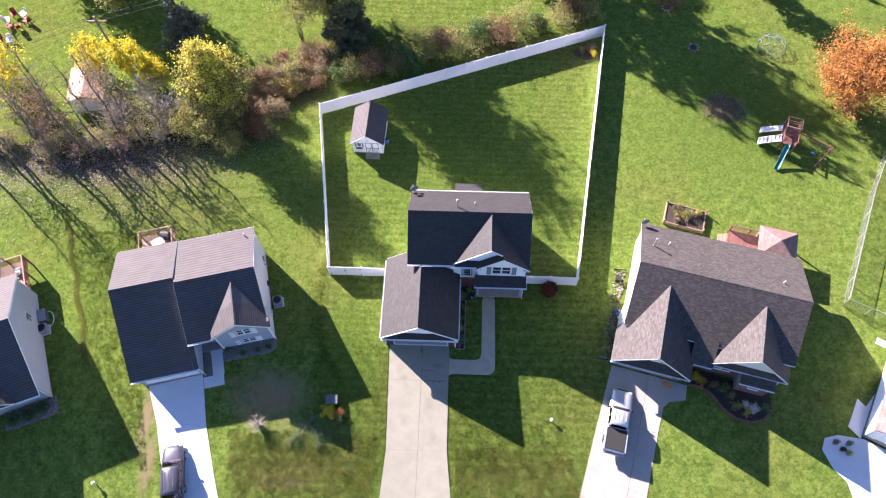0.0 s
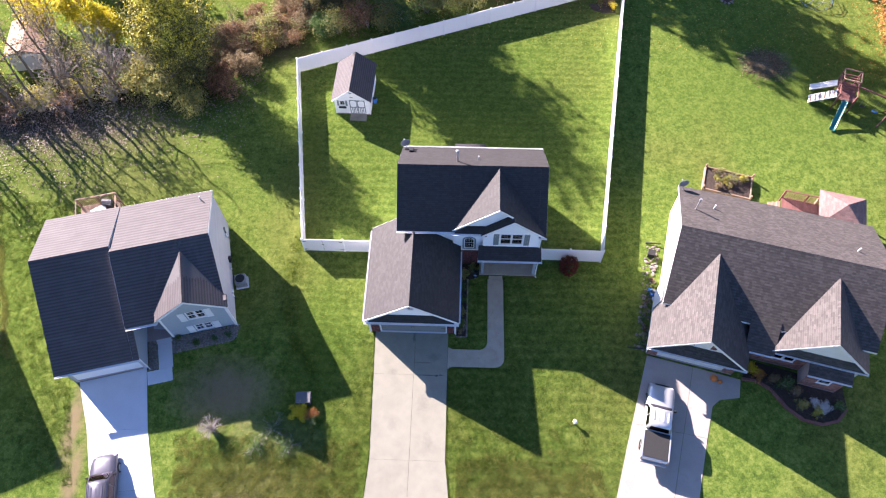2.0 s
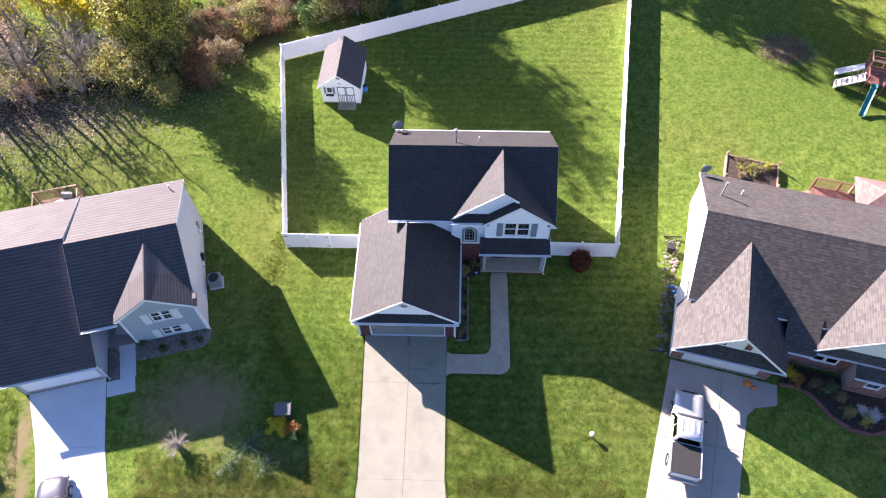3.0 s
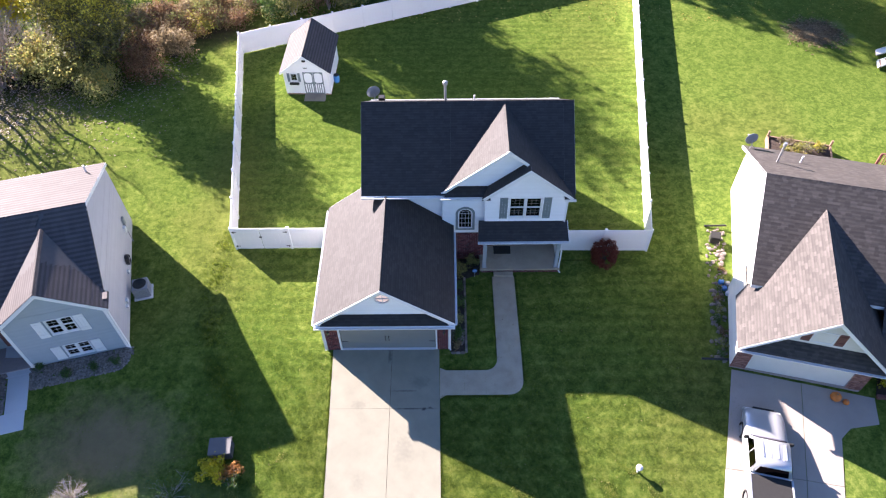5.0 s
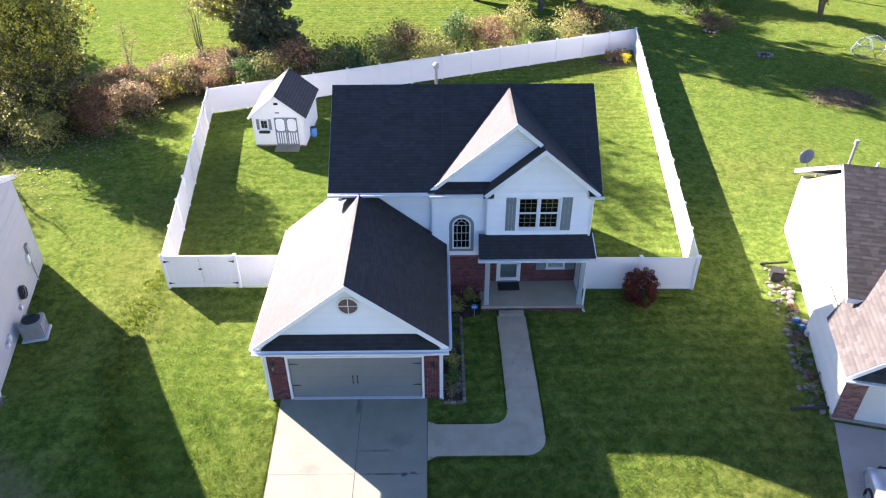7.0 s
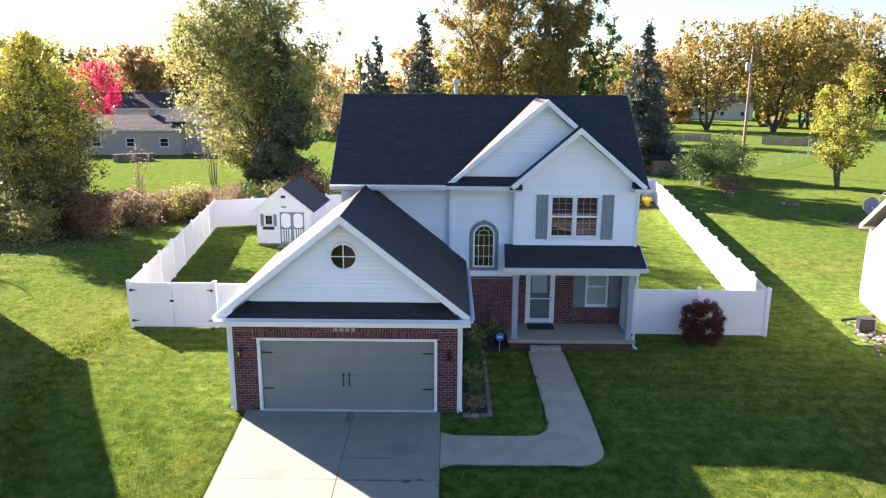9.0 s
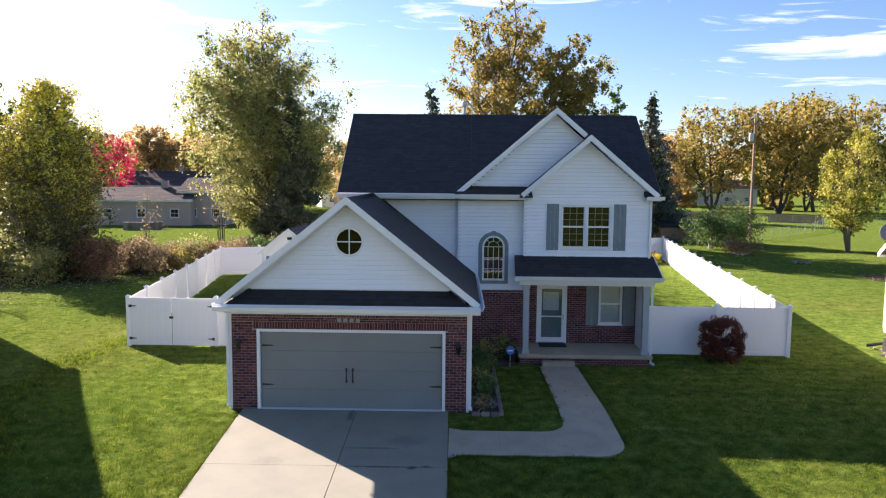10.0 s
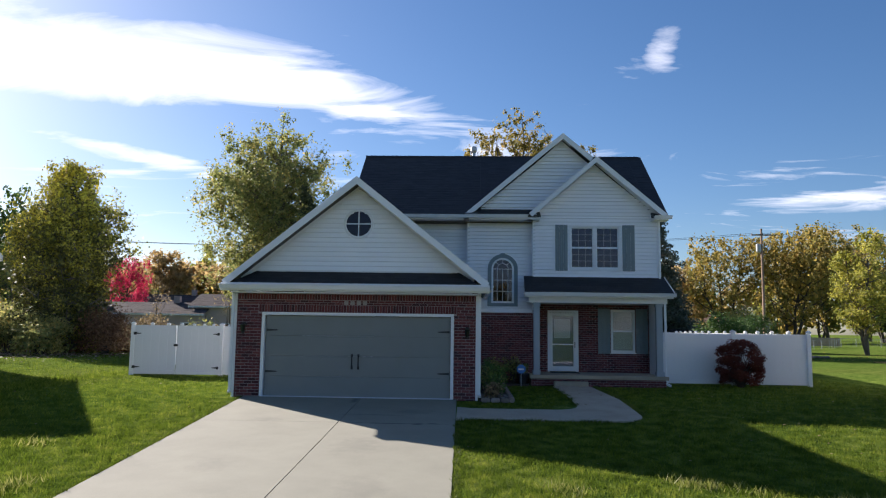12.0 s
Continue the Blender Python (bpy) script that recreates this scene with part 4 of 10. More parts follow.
lay_bricks(gwall, upper + sides + soldier + frieze, 0.012, BRICKS, False)
part("wall", rect_wall(GX0, GX0 + 0.15, 0.2, 7.2, 0, 2.8, axis="y"), MORTAR, house)
part("wall", rect_wall(GX1 - 0.15, GX1, 0.2, 6.2, 0, 2.8, axis="y"), MORTAR, house)
side = part("wall", prism(bmesh.new(), [(GX0, 7.2, 0), (-1.0, 7.2, 0), (-1.0, 7.2, 4.85), (GX0, 7.2, 2.9)], (0, -0.12, 0)), SIDING, house)
# side siding of the garage
for xs, ys, ye, sgn in ((GX0, 0.03, 7.2, -1), (GX1, 0.03, 6.05, 1)):
    w = new("side_wall")
    w.parent = house
    m = Matrix.Translation((xs, 0, 0)) @ Matrix.Rotation(radians(-90 if sgn < 0 else 90), 4, "Z")
    a, b = (-ye, -ys) if sgn < 0 else (ys, ye)
    siding(w, [(a, 0.25), (b, 0.25), (b, 2.85), (a, 2.85)], 0, SIDING, m=m)
# garage door
gd = new("garage_door")
gd.parent = house
gd["label"] = "grey sectional garage door with black strap hinges"
for k in range(4):
    z0, z1 = 0.0 + k * 0.527, (k + 1) * 0.527 - 0.004
    part("panel", boxm(-2.435, 2.435, 0.1, 0.14, z0, z1), DOORGREY, gd)
for sx in (-1, 1):
    for z in (0.64, 1.72):
        bm = bmesh.new()
        x = sx * 2.42
        prism(bm, [(x, 0.1, z - 0.03), (x, 0.1, z + 0.03), (x - sx * 0.27, 0.1, z + 0.016), (x - sx * 0.33, 0.1, z), (x - sx * 0.27, 0.1, z - 0.016)], (0, -0.012, 0))
        part("hinge", bm, IRON, gd)
    bm = bmesh.new()
    x = -0.05 + sx * 0.085
    tube(bm, [(x, 0.1, 0.76), (x, 0.055, 0.8), (x, 0.055, 1.04), (x, 0.1, 1.08)], 0.016, 8)
    box(bm, x - 0.028, x + 0.028, 0.088, 0.1, 0.72, 0.8)
    box(bm, x - 0.028, x + 0.028, 0.088, 0.1, 1.04, 1.12)
    part("handle", bm, IRON, gd)
bm = bmesh.new()
box(bm, -2.53, -2.45, -0.012, 0.12, -0.03, 2.19)
box(bm, 2.45, 2.53, -0.012, 0.12, -0.03, 2.19)
box(bm, -2.45, 2.45, -0.012, 0.12, 2.115, 2.19)
parts("door_casing", bm, TRIM, house)
part("threshold", boxm(-2.45, 2.45, -0.03, 0.15, -0.06, 0.012), PALECON, house)
# plaque bars over the door
for i in range(4):
    part("number_bar", boxm(-0.36 + i * 0.165, -0.25 + i * 0.165, -0.012, -0.001, 2.40, 2.5, 0.004), NUMBER, house)
# garage gable with its strip of roof below
gab = part("gable_wall", prism(bmesh.new(), [(GX0 + 0.1, 0.02, 2.8), (GX1 - 0.1, 0.02, 2.8), (GX1 - 0.1, 0.02, 3.15), (GC, 0.02, GR - 0.14), (GX0 + 0.1, 0.02, 3.15)], (0, 0.12, 0)), SIDING, house)
siding(gab, [(-2.72, 3.3), (2.66, 3.3), (GC, GR - 0.2)], 0.02, SIDING, holes=[lambda z: (GC + 0.02 - math.sqrt(0.37 ** 2 - (z - 4.55) ** 2), GC + 0.02 + math.sqrt(0.37 ** 2 - (z - 4.55) ** 2)) if abs(z - 4.55) < 0.37 else None])
part("starter_strip", boxm(-2.66, 2.6, -0.012, 0.02, 3.24, 3.3), TRIM, gab)
roof_plane(house, [(-3.2, -0.5, 2.93), (3.14, -0.5, 2.93), (2.66, 0.02, 3.27), (-2.72, 0.02, 3.27)], SHINGLE, ROOFEDGE, 0.05, 3, name="lower_roof")
bm = bmesh.new()
box(bm, GL, GRX, -0.52, -0.46, 2.72, 2.93)
box(bm, GX0, GX1, -0.46, 0.012, 2.675, 2.7)
parts("soffit", bm, TRIM, house)


def gutter(parent, a, b, out):
    """A white gutter with a rolled front lip, from a to b; out points away from the wall."""
    a, b, o = Vector(a), Vector(b), Vector(out)
    bm = bmesh.new()
    up = Vector((0, 0, 1))
    prof = [o * 0.0, o * 0.09 - up * 0.0, o * 0.12 + up * 0.09, o * 0.135 + up * 0.1, o * 0.135 + up * 0.115, o * 0.105 + up * 0.115, o * 0.08 + up * 0.012, o * 0.012 + up * 0.012, o * 0.012 + up * 0.1, up * 0.1]
    prism(bm, [a + p for p in prof], b - a)
    part("gutter", bm, TRIM, parent)


def downspout(parent, x, y, z0, z1, kick):
    bm = bmesh.new()
    w = 0.035
    box(bm, x - w, x + w, y - 0.05, y, z0 + 0.1, z1)
    beam(bm, (x, y - 0.025, z0 + 0.16), (x + kick[0], y - 0.025 + kick[1], z0 + 0.1), 0.07, 0.06)
    part("downspout", bm, TRIM, parent)


gutter(house, (GL, -0.52, 2.77), (GRX, -0.52, 2.77), (0, -1, 0))
gutter(house, (GL + 0.02, -0.4, 2.8), (GL + 0.02, 7.25, 2.8), (-1, 0, 0))
gutter(house, (GRX - 0.02, -0.4, 2.8), (GRX - 0.02, 5.6, 2.8), (1, 0, 0))
part("corner_board", boxm(GX0 - 0.02, GX0 + 0.05, -0.015, 0.07, -0.02, 2.675), TRIM, house)
part("corner_board", boxm(GX1 - 0.05, GX1 + 0.02, -0.015, 0.07, -0.02, 2.675), TRIM, house)
downspout(house, GX1 + 0.05, -0.015, 0.02, 2.78, (0.02, -0.12))
downspout(house, GX0 - 0.05, -0.015, 0.02, 2.78, (-0.01, -0.08))
# garage roof
sl = (GR - GE) / (GC - GL)
roof_plane(house, [(GL, 7.4, GE), (GL, -0.42, GE), (GC, -0.42, GR), (GC, 7.4, GR)], SHINGLE, ROOFEDGE, 0.09, 4)
roof_plane(house, [(GRX, -0.42, GE), (GRX, 6.2, GE), (GC, 6.2, GR), (GC, -0.42, GR)], SHINGLE, ROOFEDGE, 0.09, 5)
bm = bmesh.new()
for xe, yo in ((GL, -0.44), (GRX, -0.436)):
    beam(bm, (xe, yo, GE + 0.035), (GC, yo, GR + 0.035), 0.04, 0.165, (0, 0, 1))
parts("rake_board", bm, TRIM, house)
bm = bmesh.new()
for xe in (GL, GRX):
    beam(bm, (xe + (0.1 if xe < 0 else -0.1), -0.2, GE + 0.0), (GC, -0.2, GR - 0.09), 0.44, 0.015)
parts("rake_soffit", bm, TRIM, house)
bm = bmesh.new()
beam(bm, (GL, 7.4, GE), (-1.0, 7.4, GE + sl * (GL * -1 - 1.0)), 0.035, 0.18)
parts("rake_board", bm, TRIM, house)


def ridge_caps(parent, a, b, mat, half=0.13, pitch=0.17, drop=0.72, seed=1):
    """Folded cap shingles along a ridge."""
    a, b = Vector(a), Vector(b)
    d = (b - a)
    L = d.length
    d.normalize()
    s = d.cross(Vector((0, 0, 1))).normalized()
    rng = random.Random(seed)
    bm = bmesh.new()
    n = int(L / pitch)
    for i in range(n):
        p, q = a + d * (i * pitch), a + d * (i * pitch + pitch * 1.12)
        h0, h1 = 0.03 + rng.uniform(0, 0.006), 0.016
        v = [p + s * half - Vector((0, 0, half * drop - h0)), p + Vector((0, 0, h0)), p - s * half - Vector((0, 0, half * drop - h0)),
             q - s * half - Vector((0, 0, half * drop - h1)), q + Vector((0, 0, h1)), q + s * half - Vector((0, 0, half * drop - h1))]
        v = [bm.verts.new(c) for c in v]
        bm.faces.new((v[0], v[1], v[4], v[5]))
        bm.faces.new((v[1], v[2], v[3], v[4]))
    ob = part("ridge_cap", bm, mat, parent)
    ob["kind"] = "stuff"
    return ob


ridge_caps(house, (GC, -0.4, GR - 0.03), (GC, 5.6, GR), SHINGLE)


def round_window(parent, c, r, y):
    """A round window in four panes."""
    win = new("window")
    win.parent = parent
    bm = bmesh.new()
    n = 40
    rings = []
    for rad, yy in ((r + 0.065, y), (r + 0.065, y - 0.05), (r, y - 0.05), (r, y + 0.02)):
        rings.append([bm.verts.new((c[0] + rad * math.cos(2 * math.pi * k / n), yy, c[1] + rad * math.sin(2 * math.pi * k / n))) for k in range(n)])
    for q, w in zip(rings, rings[1:]):
        for k in range(n):
            bm.faces.new((q[k], q[(k + 1) % n], w[(k + 1) % n], w[k]))
    bmesh.ops.recalc_face_normals(bm, faces=bm.faces[:])
    part("frame", bm, TRIM, win)
    bm = bmesh.new()
    box(bm, c[0] - 0.014, c[0] + 0.014, y - 0.03, y - 0.014, c[1] - r, c[1] + r)
    box(bm, c[0] - r, c[0] - 0.014, y - 0.03, y - 0.014, c[1] - 0.014, c[1] + 0.014)
    box(bm, c[0] + 0.014, c[0] + r, y - 0.03, y - 0.014, c[1] - 0.014, c[1] + 0.014)
    parts("glazing_bar", bm, TRIM, win)
    bm = bmesh.new()
    disc(bm, (c[0], y - 0.006, c[1]), r, (0, 0.004, 0), 40)
    part("pane", bm, DARKGLASS, win)
    # black disc put in as the shade of the room behind the pane
    bm = bmesh.new()
    disc(bm, (c[0], y + 0.0, c[1]), r, (0, 0.004, 0), 40)
    part("backing", bm, IRON, win)


round_window(house, (GC + 0.02, 4.55), 0.335, 0.0)


def coach_lamp(parent, x, z):
    lamp = new("wall_lamp")
    lamp.parent = parent
    bm = bmesh.new()
    disc(bm, (x, 0.0, z), 0.06, (0, -0.025, 0), 12)
    tube(bm, [(x, -0.02, z), (x, -0.09, z + 0.06), (x, -0.13, z + 0.02)], 0.012, 8)
    part("bracket", bm, IRON, lamp)
    bm = bmesh.new()
    tube(bm, [(x, -0.13, z + 0.06), (x, -0.13, z + 0.02), (x, -0.13, z), (x, -0.13, z - 0.2), (x, -0.13, z - 0.24)], [0.01, 0.05, 0.075, 0.05, 0.02], 6)
    part("lantern", bm, IRON, lamp)
    bm = bmesh.new()
    tube(bm, [(x, -0.13, z - 0.01), (x, -0.13, z - 0.18)], [0.079, 0.056], 6)
    part("lamp_glass", bm, GLASS, lamp)


coach_lamp(house, -2.98, 1.85)
coach_lamp(house, 2.88, 1.8)

# main block
ME, MR, MY, MYR, MYB = 5.75, 8.72, 5.6, 9.45, 13.3
MX0, MX1 = -1.3, 9.68
part("wall", rect_wall(-1.0, -0.85, 6.3, 13.0, 0, 5.7, axis="y"), SIDING, house)
part("wall", rect_wall(9.25, 9.4, 5.95, 13.0, 0, 5.7, axis="y"), SIDING, house)
part("wall", rect_wall(-1.0, 9.4, 13.0, 13.15, 0, 5.7), SIDING, house)
for xe in (-1.0, 9.28):
    part("gable_wall", prism(bmesh.new(), [(xe, 6.0, 5.6), (xe, 13.1, 5.6), (xe, MYR, MR - 0.25)], (0.12, 0, 0)), SIDING, house)
w = new("side_wall")
w.parent = house
m = Matrix.Translation((9.4, 0, 0)) @ Matrix.Rotation(radians(90), 4, "Z")
siding(w, [(5.8, 0.3), (13.1, 0.3), (13.1, 5.6), (5.8, 5.6)], 0, SIDING, m=m)
siding(w, [(5.9, 5.6), (13.0, 5.6), (MYR, MR - 0.3)], 0, SIDING, m=m)
w = new("side_wall")
w.parent = house
m = Matrix.Translation((-1.0, 0, 0)) @ Matrix.Rotation(radians(-90), 4, "Z")
siding(w, [(-13.1, 0.3), (-6.3, 0.3), (-6.3, 5.6), (-13.1, 5.6)], 0, SIDING, m=m)
siding(w, [(-13.0, 5.6), (-6.0, 5.6), (-MYR, MR - 0.3)], 0, SIDING, m=m)
# front, recessed part by the garage roof
wa = part("wall", rect_wall(-1.0, 2.85, 6.3, 6.42, 2.6, 5.7), SIDING, house)
siding(wa, [(-1.0, 2.9), (2.85, 2.9), (2.85, 5.62), (-1.0, 5.62)], 6.3, SIDING)
# middle part with the arched window
AX0, AX1, AZ0, AZS = 3.70, 4.44, 2.74, 3.9


def arch_hole(grow_by):
    def f(z):
        c, r = (AX0 + AX1) / 2, (AX1 - AX0) / 2 + grow_by
        if AZ0 - grow_by < z < AZS:
            return (c - r, c + r)
        if AZS <= z < AZS + r:
            h = math.sqrt(max(0, r * r - (z - AZS) ** 2))
            return (c - h, c + h)
        return None
    return f


wb = part("wall", rect_wall(2.85, 5.1, 6.05, 6.2, 2.4, 5.7, [(AX0, AX1, AZ0, AZS + 0.37)]), SIDING, house)
siding(wb, [(2.85, 2.42), (5.1, 2.42), (5.1, 5.62), (2.85, 5.62)], 6.05, SIDING, holes=[arch_hole(0.06)])
part("corner_board", boxm(2.82, 2.92, 6.028, 6.31, 2.9, 5.62), TRIM, house)
bw = part("wall", rect_wall(3.0, 5.25, 6.062, 6.2, 0.0, 2.4), MORTAR, house)
lay_bricks(bw, rows_of_brick(3.15, 5.25, 0.0, 2.3) + [(x, x + 0.0725, 2.3, 2.4) for x in np.arange(3.15, 5.2, 0.0725)], 6.062, BRICKS, False)
part("ledge", boxm(3.15, 5.25, 6.0, 6.06, 2.39, 2.425), TRIM, house)
# arched window
aw = new("window")
aw.parent = house
aw["label"] = "tall arched window with grey surround and fine bars"
cxa, ra = (AX0 + AX1) / 2, (AX1 - AX0) / 2


def arch_pts(r, bottom, n=18):
    return [(cxa - r, bottom)] + [(cxa - r * math.cos(math.pi * i / n), AZS + r * math.sin(math.pi * i / n)) for i in range(n + 1)] + [(cxa + r, bottom)]


def arch_band(r0, r1, b0, b1, y0, y1):
    bm = bmesh.new()
    P, Q = arch_pts(r0, b0), arch_pts(r1, b1)
    rows = [[bm.verts.new((x, y, z)) for x, z in pts] for pts, y in ((P, y0), (P, y1), (Q, y1), (Q, y0))]
    n = len(P)
    for k in range(4):
        a, b = rows[k], rows[(k + 1) % 4]
        for i in range(n):
            j = (i + 1) % n
            bm.faces.new((a[i], a[j], b[j], b[i]))
    bmesh.ops.recalc_face_normals(bm, faces=bm.faces[:])
    return bm


part("surround", arch_band(ra + 0.02, ra + 0.15, AZ0 - 0.02, AZ0 - 0.13, 6.0, 6.06), SHUTTER, aw)
part("keystone", prism(bmesh.new(), [(cxa - 0.05, 5.985, AZS + ra + 0.02), (cxa + 0.05, 5.985, AZS + ra + 0.02), (cxa + 0.075, 5.985, AZS + ra + 0.18), (cxa - 0.075, 5.985, AZS + ra + 0.18)], (0, 0.06, 0)), SHUTTER, aw)
part("frame", arch_band(ra - 0.045, ra + 0.018, AZ0 + 0.045, AZ0 - 0.018, 6.01, 6.09), TRIM, aw)
bm = bmesh.new()
b = 0.009
for i in range(1, 4):
    x = AX0 + (AX1 - AX0) * i / 4
    box(bm, x - b, x + b, 6.035, 6.047, AZ0 + 0.03, AZS)
for z in (AZ0 + 0.39, AZ0 + 0.775, AZS):
    box(bm, AX0 + 0.03, AX1 - 0.03, 6.034, 6.046, z - b, z + b)
pts = [(cxa + 0.19 * math.cos(a), 6.04, AZS + 0.19 * math.sin(a)) for a in np.linspace(0, math.pi, 13)]
tube(bm, pts, b, 4)
for a in (0.25, 0.5, 0.75):
    a *= math.pi
    tube(bm, [(cxa + 0.19 * math.cos(a), 6.04, AZS + 0.19 * math.sin(a)), (cxa + (ra - 0.03) * math.cos(a), 6.04, AZS + (ra - 0.03) * math.sin(a))], b, 4)
parts("glazing_bar", bm, BAR, aw)
bm = bmesh.new()
prism(bm, [(x, 6.05, z) for x, z in arch_pts(ra - 0.02, AZ0 + 0.02)], (0, 0.005, 0))
ap = part("pane", bm, SKYGLASS, aw)
ap.visible_shadow = False
# big gable above
BA, BAX = 8.62, 6.13
bg_wall = part("gable_wall", prism(bmesh.new(), [(2.95, 6.05, 5.62), (9.3, 6.05, 5.62), (BAX, 6.05, BA - 0.15)], (0, 0.12, 0)), SIDING, house)
siding(bg_wall, [(3.15, 5.95), (9.15, 5.95), (BAX, BA - 0.22)], 6.05, SIDING)
roof_plane(house, [(2.95, 5.47, 5.74), (5.2, 5.47, 5.74), (5.2, 6.05, 6.0), (3.15, 6.05, 6.0)], SHINGLE, ROOFEDGE, 0.05, 8, name="lower_roof")
# right part
CX0, CX1 = 5.1, 9.4
WIN = (6.33, 8.07, 3.88, 5.4)
wc = part("wall", rect_wall(CX0, CX1, 5.75, 5.9, 3.5, 5.7, [(6.36, 7.18, 3.91, 5.37), (7.22, 8.04, 3.91, 5.37)]), SIDING, house)
siding(wc, [(CX0, 3.62), (CX1, 3.62), (CX1, 5.74), (CX0, 5.74)], 5.75, SIDING, holes=[hole(*WIN)])
part("wall", rect_wall(CX0, CX0 + 0.12, 5.75, 6.06, 2.5, 5.7, axis="y"), SIDING, house)
SAX, SA = 7.22, 7.69
cg = part("gable_wall", prism(bmesh.new(), [(CX0, 5.75, 5.65), (CX1, 5.75, 5.65), (SAX, 5.75, SA - 0.15)], (0, 0.12, 0)), SIDING, house)
siding(cg, [(CX0, 5.74), (CX1, 5.74), (SAX, SA - 0.2)], 5.75, SIDING)
part("corner_board", boxm(CX0 - 0.03, CX0 + 0.07, 5.726, 5.86, 3.6, 5.62), TRIM, house)
part("corner_board", boxm(CX1 - 0.07, CX1 + 0.025, 5.726, 5.86, 3.6, 5.62), TRIM, house)
for a, b in ((6.36, 7.18), (7.22, 8.04)):
    window_unit(house, a, b, 3.91, 5.37, 5.75, HW, 3, 3, 2, fw=0.032)
bm = bmesh.new()
box(bm, 6.31, 6.36, 5.715, 5.75, 3.85, 5.43)
box(bm, 8.04, 8.09, 5.715, 5.75, 3.85, 5.43)
box(bm, 6.36, 8.04, 5.715, 5.75, 5.375, 5.43)
box(bm, 6.36, 8.04, 5.70, 5.75, 3.83, 3.872)
box(bm, 7.182, 7.218, 5.715, 5.75, 3.88, 5.37)
parts("window_casing", bm, TRIM, house)
shutter(house, 5.85, 6.27, 3.84, 5.42, 5.735, SHUTTER)
shutter(house, 8.13, 8.55, 3.84, 5.42, 5.735, SHUTTER)
# main roof
MN, MZ = 6.2, ME + 0.6 * (MR - ME) / (MYR - MY)
roof_plane(house, [(MX0, MY, ME), (3.3, MY, ME), (3.3, MYR, MR), (MX0, MYR, MR)], SHINGLE, ROOFEDGE, 0.1, 11)
roof_plane(house, [(3.3, MN, MZ), (9.12, MN, MZ), (9.12, MYR, MR), (3.3, MYR, MR)], SHINGLE, ROOFEDGE, 0.1, 18)
roof_plane(house, [(9.12, MY, ME), (MX1, MY, ME), (MX1, MYR, MR), (9.12, MYR, MR)], SHINGLE, ROOFEDGE, 0.1, 19)
roof_plane(house, [(MX1, MYB, ME), (MX0, MYB, ME), (MX0, MYR, MR), (MX1, MYR, MR)], SHINGLE, ROOFEDGE, 0.1, 12)
ridge_caps(house, (MX0, MYR, MR), (MX1, MYR, MR), SHINGLE)
bm = bmesh.new()
for xe in (MX0 + 0.012, MX1 - 0.012):
    beam(bm, (xe, MY, ME), (xe, MYR, MR), 0.03, 0.2)
    beam(bm, (xe + 0.003, MYB, ME), (xe + 0.003, MYR, MR), 0.03, 0.2)
parts("rake_board", bm, TRIM, house)
# cross gables
yb = MY + (BA - ME) / (MR - ME) * (MYR - MY)
half = 3.43
roof_plane(house, [(BAX - half, 5.7, 5.72), (BAX, 5.7, BA), (BAX, yb, BA), (BAX - half, 5.75, 5.72)], SHINGLE, ROOFEDGE, 0.07, 13, along=(0, 1, 0))
roof_plane(house, [(BAX + half, 5.3, 5.72), (SAX, 5.3, 7.7), (SAX, 5.7, 7.7), (BAX, 5.7, BA), (BAX, yb, BA), (BAX + half, 5.75, 5.72)], SHINGLE, ROOFEDGE, 0.07, 14, along=(0, 1, 0))
roof_plane(house, [(4.92, 5.3, 5.72), (SAX, 5.3, 7.7), (SAX, 6.05, 7.7), (4.92, 6.05, 5.72)], SHINGLE, ROOFEDGE, 0.07, 15, along=(0, 1, 0))
ridge_caps(house, (BAX, 5.72, BA - 0.03), (BAX, yb, BA), SHINGLE)
bm = bmesh.new()
beam(bm, (BAX - half, 5.69, 5.755), (BAX, 5.69, BA + 0.035), 0.04, 0.16)
beam(bm, (SAX - 0.05, 5.694, 7.775), (BAX, 5.694, BA + 0.035), 0.04, 0.16)
beam(bm, (4.92, 5.29, 5.755), (SAX, 5.29, 7.735), 0.04, 0.16)
beam(bm, (BAX + half, 5.294, 5.755), (SAX, 5.294, 7.735), 0.04, 0.16)
parts("rake_board", bm, TRIM, house)
bm = bmesh.new()
beam(bm, (BAX - half + 0.1, 5.87, 5.70), (BAX, 5.87, BA - 0.1), 0.34, 0.015)
beam(bm, (BAX + 0.3, 5.87, BA - 0.35), (BAX, 5.87, BA - 0.1), 0.34, 0.015)
beam(bm, (5.0, 5.52, 5.68), (SAX, 5.52, 7.6), 0.45, 0.015)
beam(bm, (BAX + half - 0.1, 5.52, 5.68), (SAX, 5.52, 7.6), 0.45, 0.015)
parts("rake_soffit", bm, TRIM, house)
# eaves returns, soffits and gutters
bm = bmesh.new()
box(bm, MX0, BAX - half, 5.6, 6.3, 5.55, 5.58)
box(bm, MX0, BAX - half, 5.58, 5.62, 5.55, 5.74)
box(bm, 2.9, 5.1, 5.5, 6.05, 5.55, 5.58)
box(bm, 2.9, 5.1, 5.46, 5.5, 5.55, 5.72)
box(bm, 9.1, 9.62, 5.34, 5.75, 5.55, 5.58)
box(bm, 4.86, 5.3, 5.34, 5.75, 5.55, 5.58)
parts("soffit", bm, TRIM, house)
roof_plane(house, [(4.88, 5.3, 5.68), (5.32, 5.3, 5.68), (5.32, 5.75, 5.86), (4.95, 5.75, 5.86)], SHINGLE, ROOFEDGE, 0.06, 16, name="lower_roof")
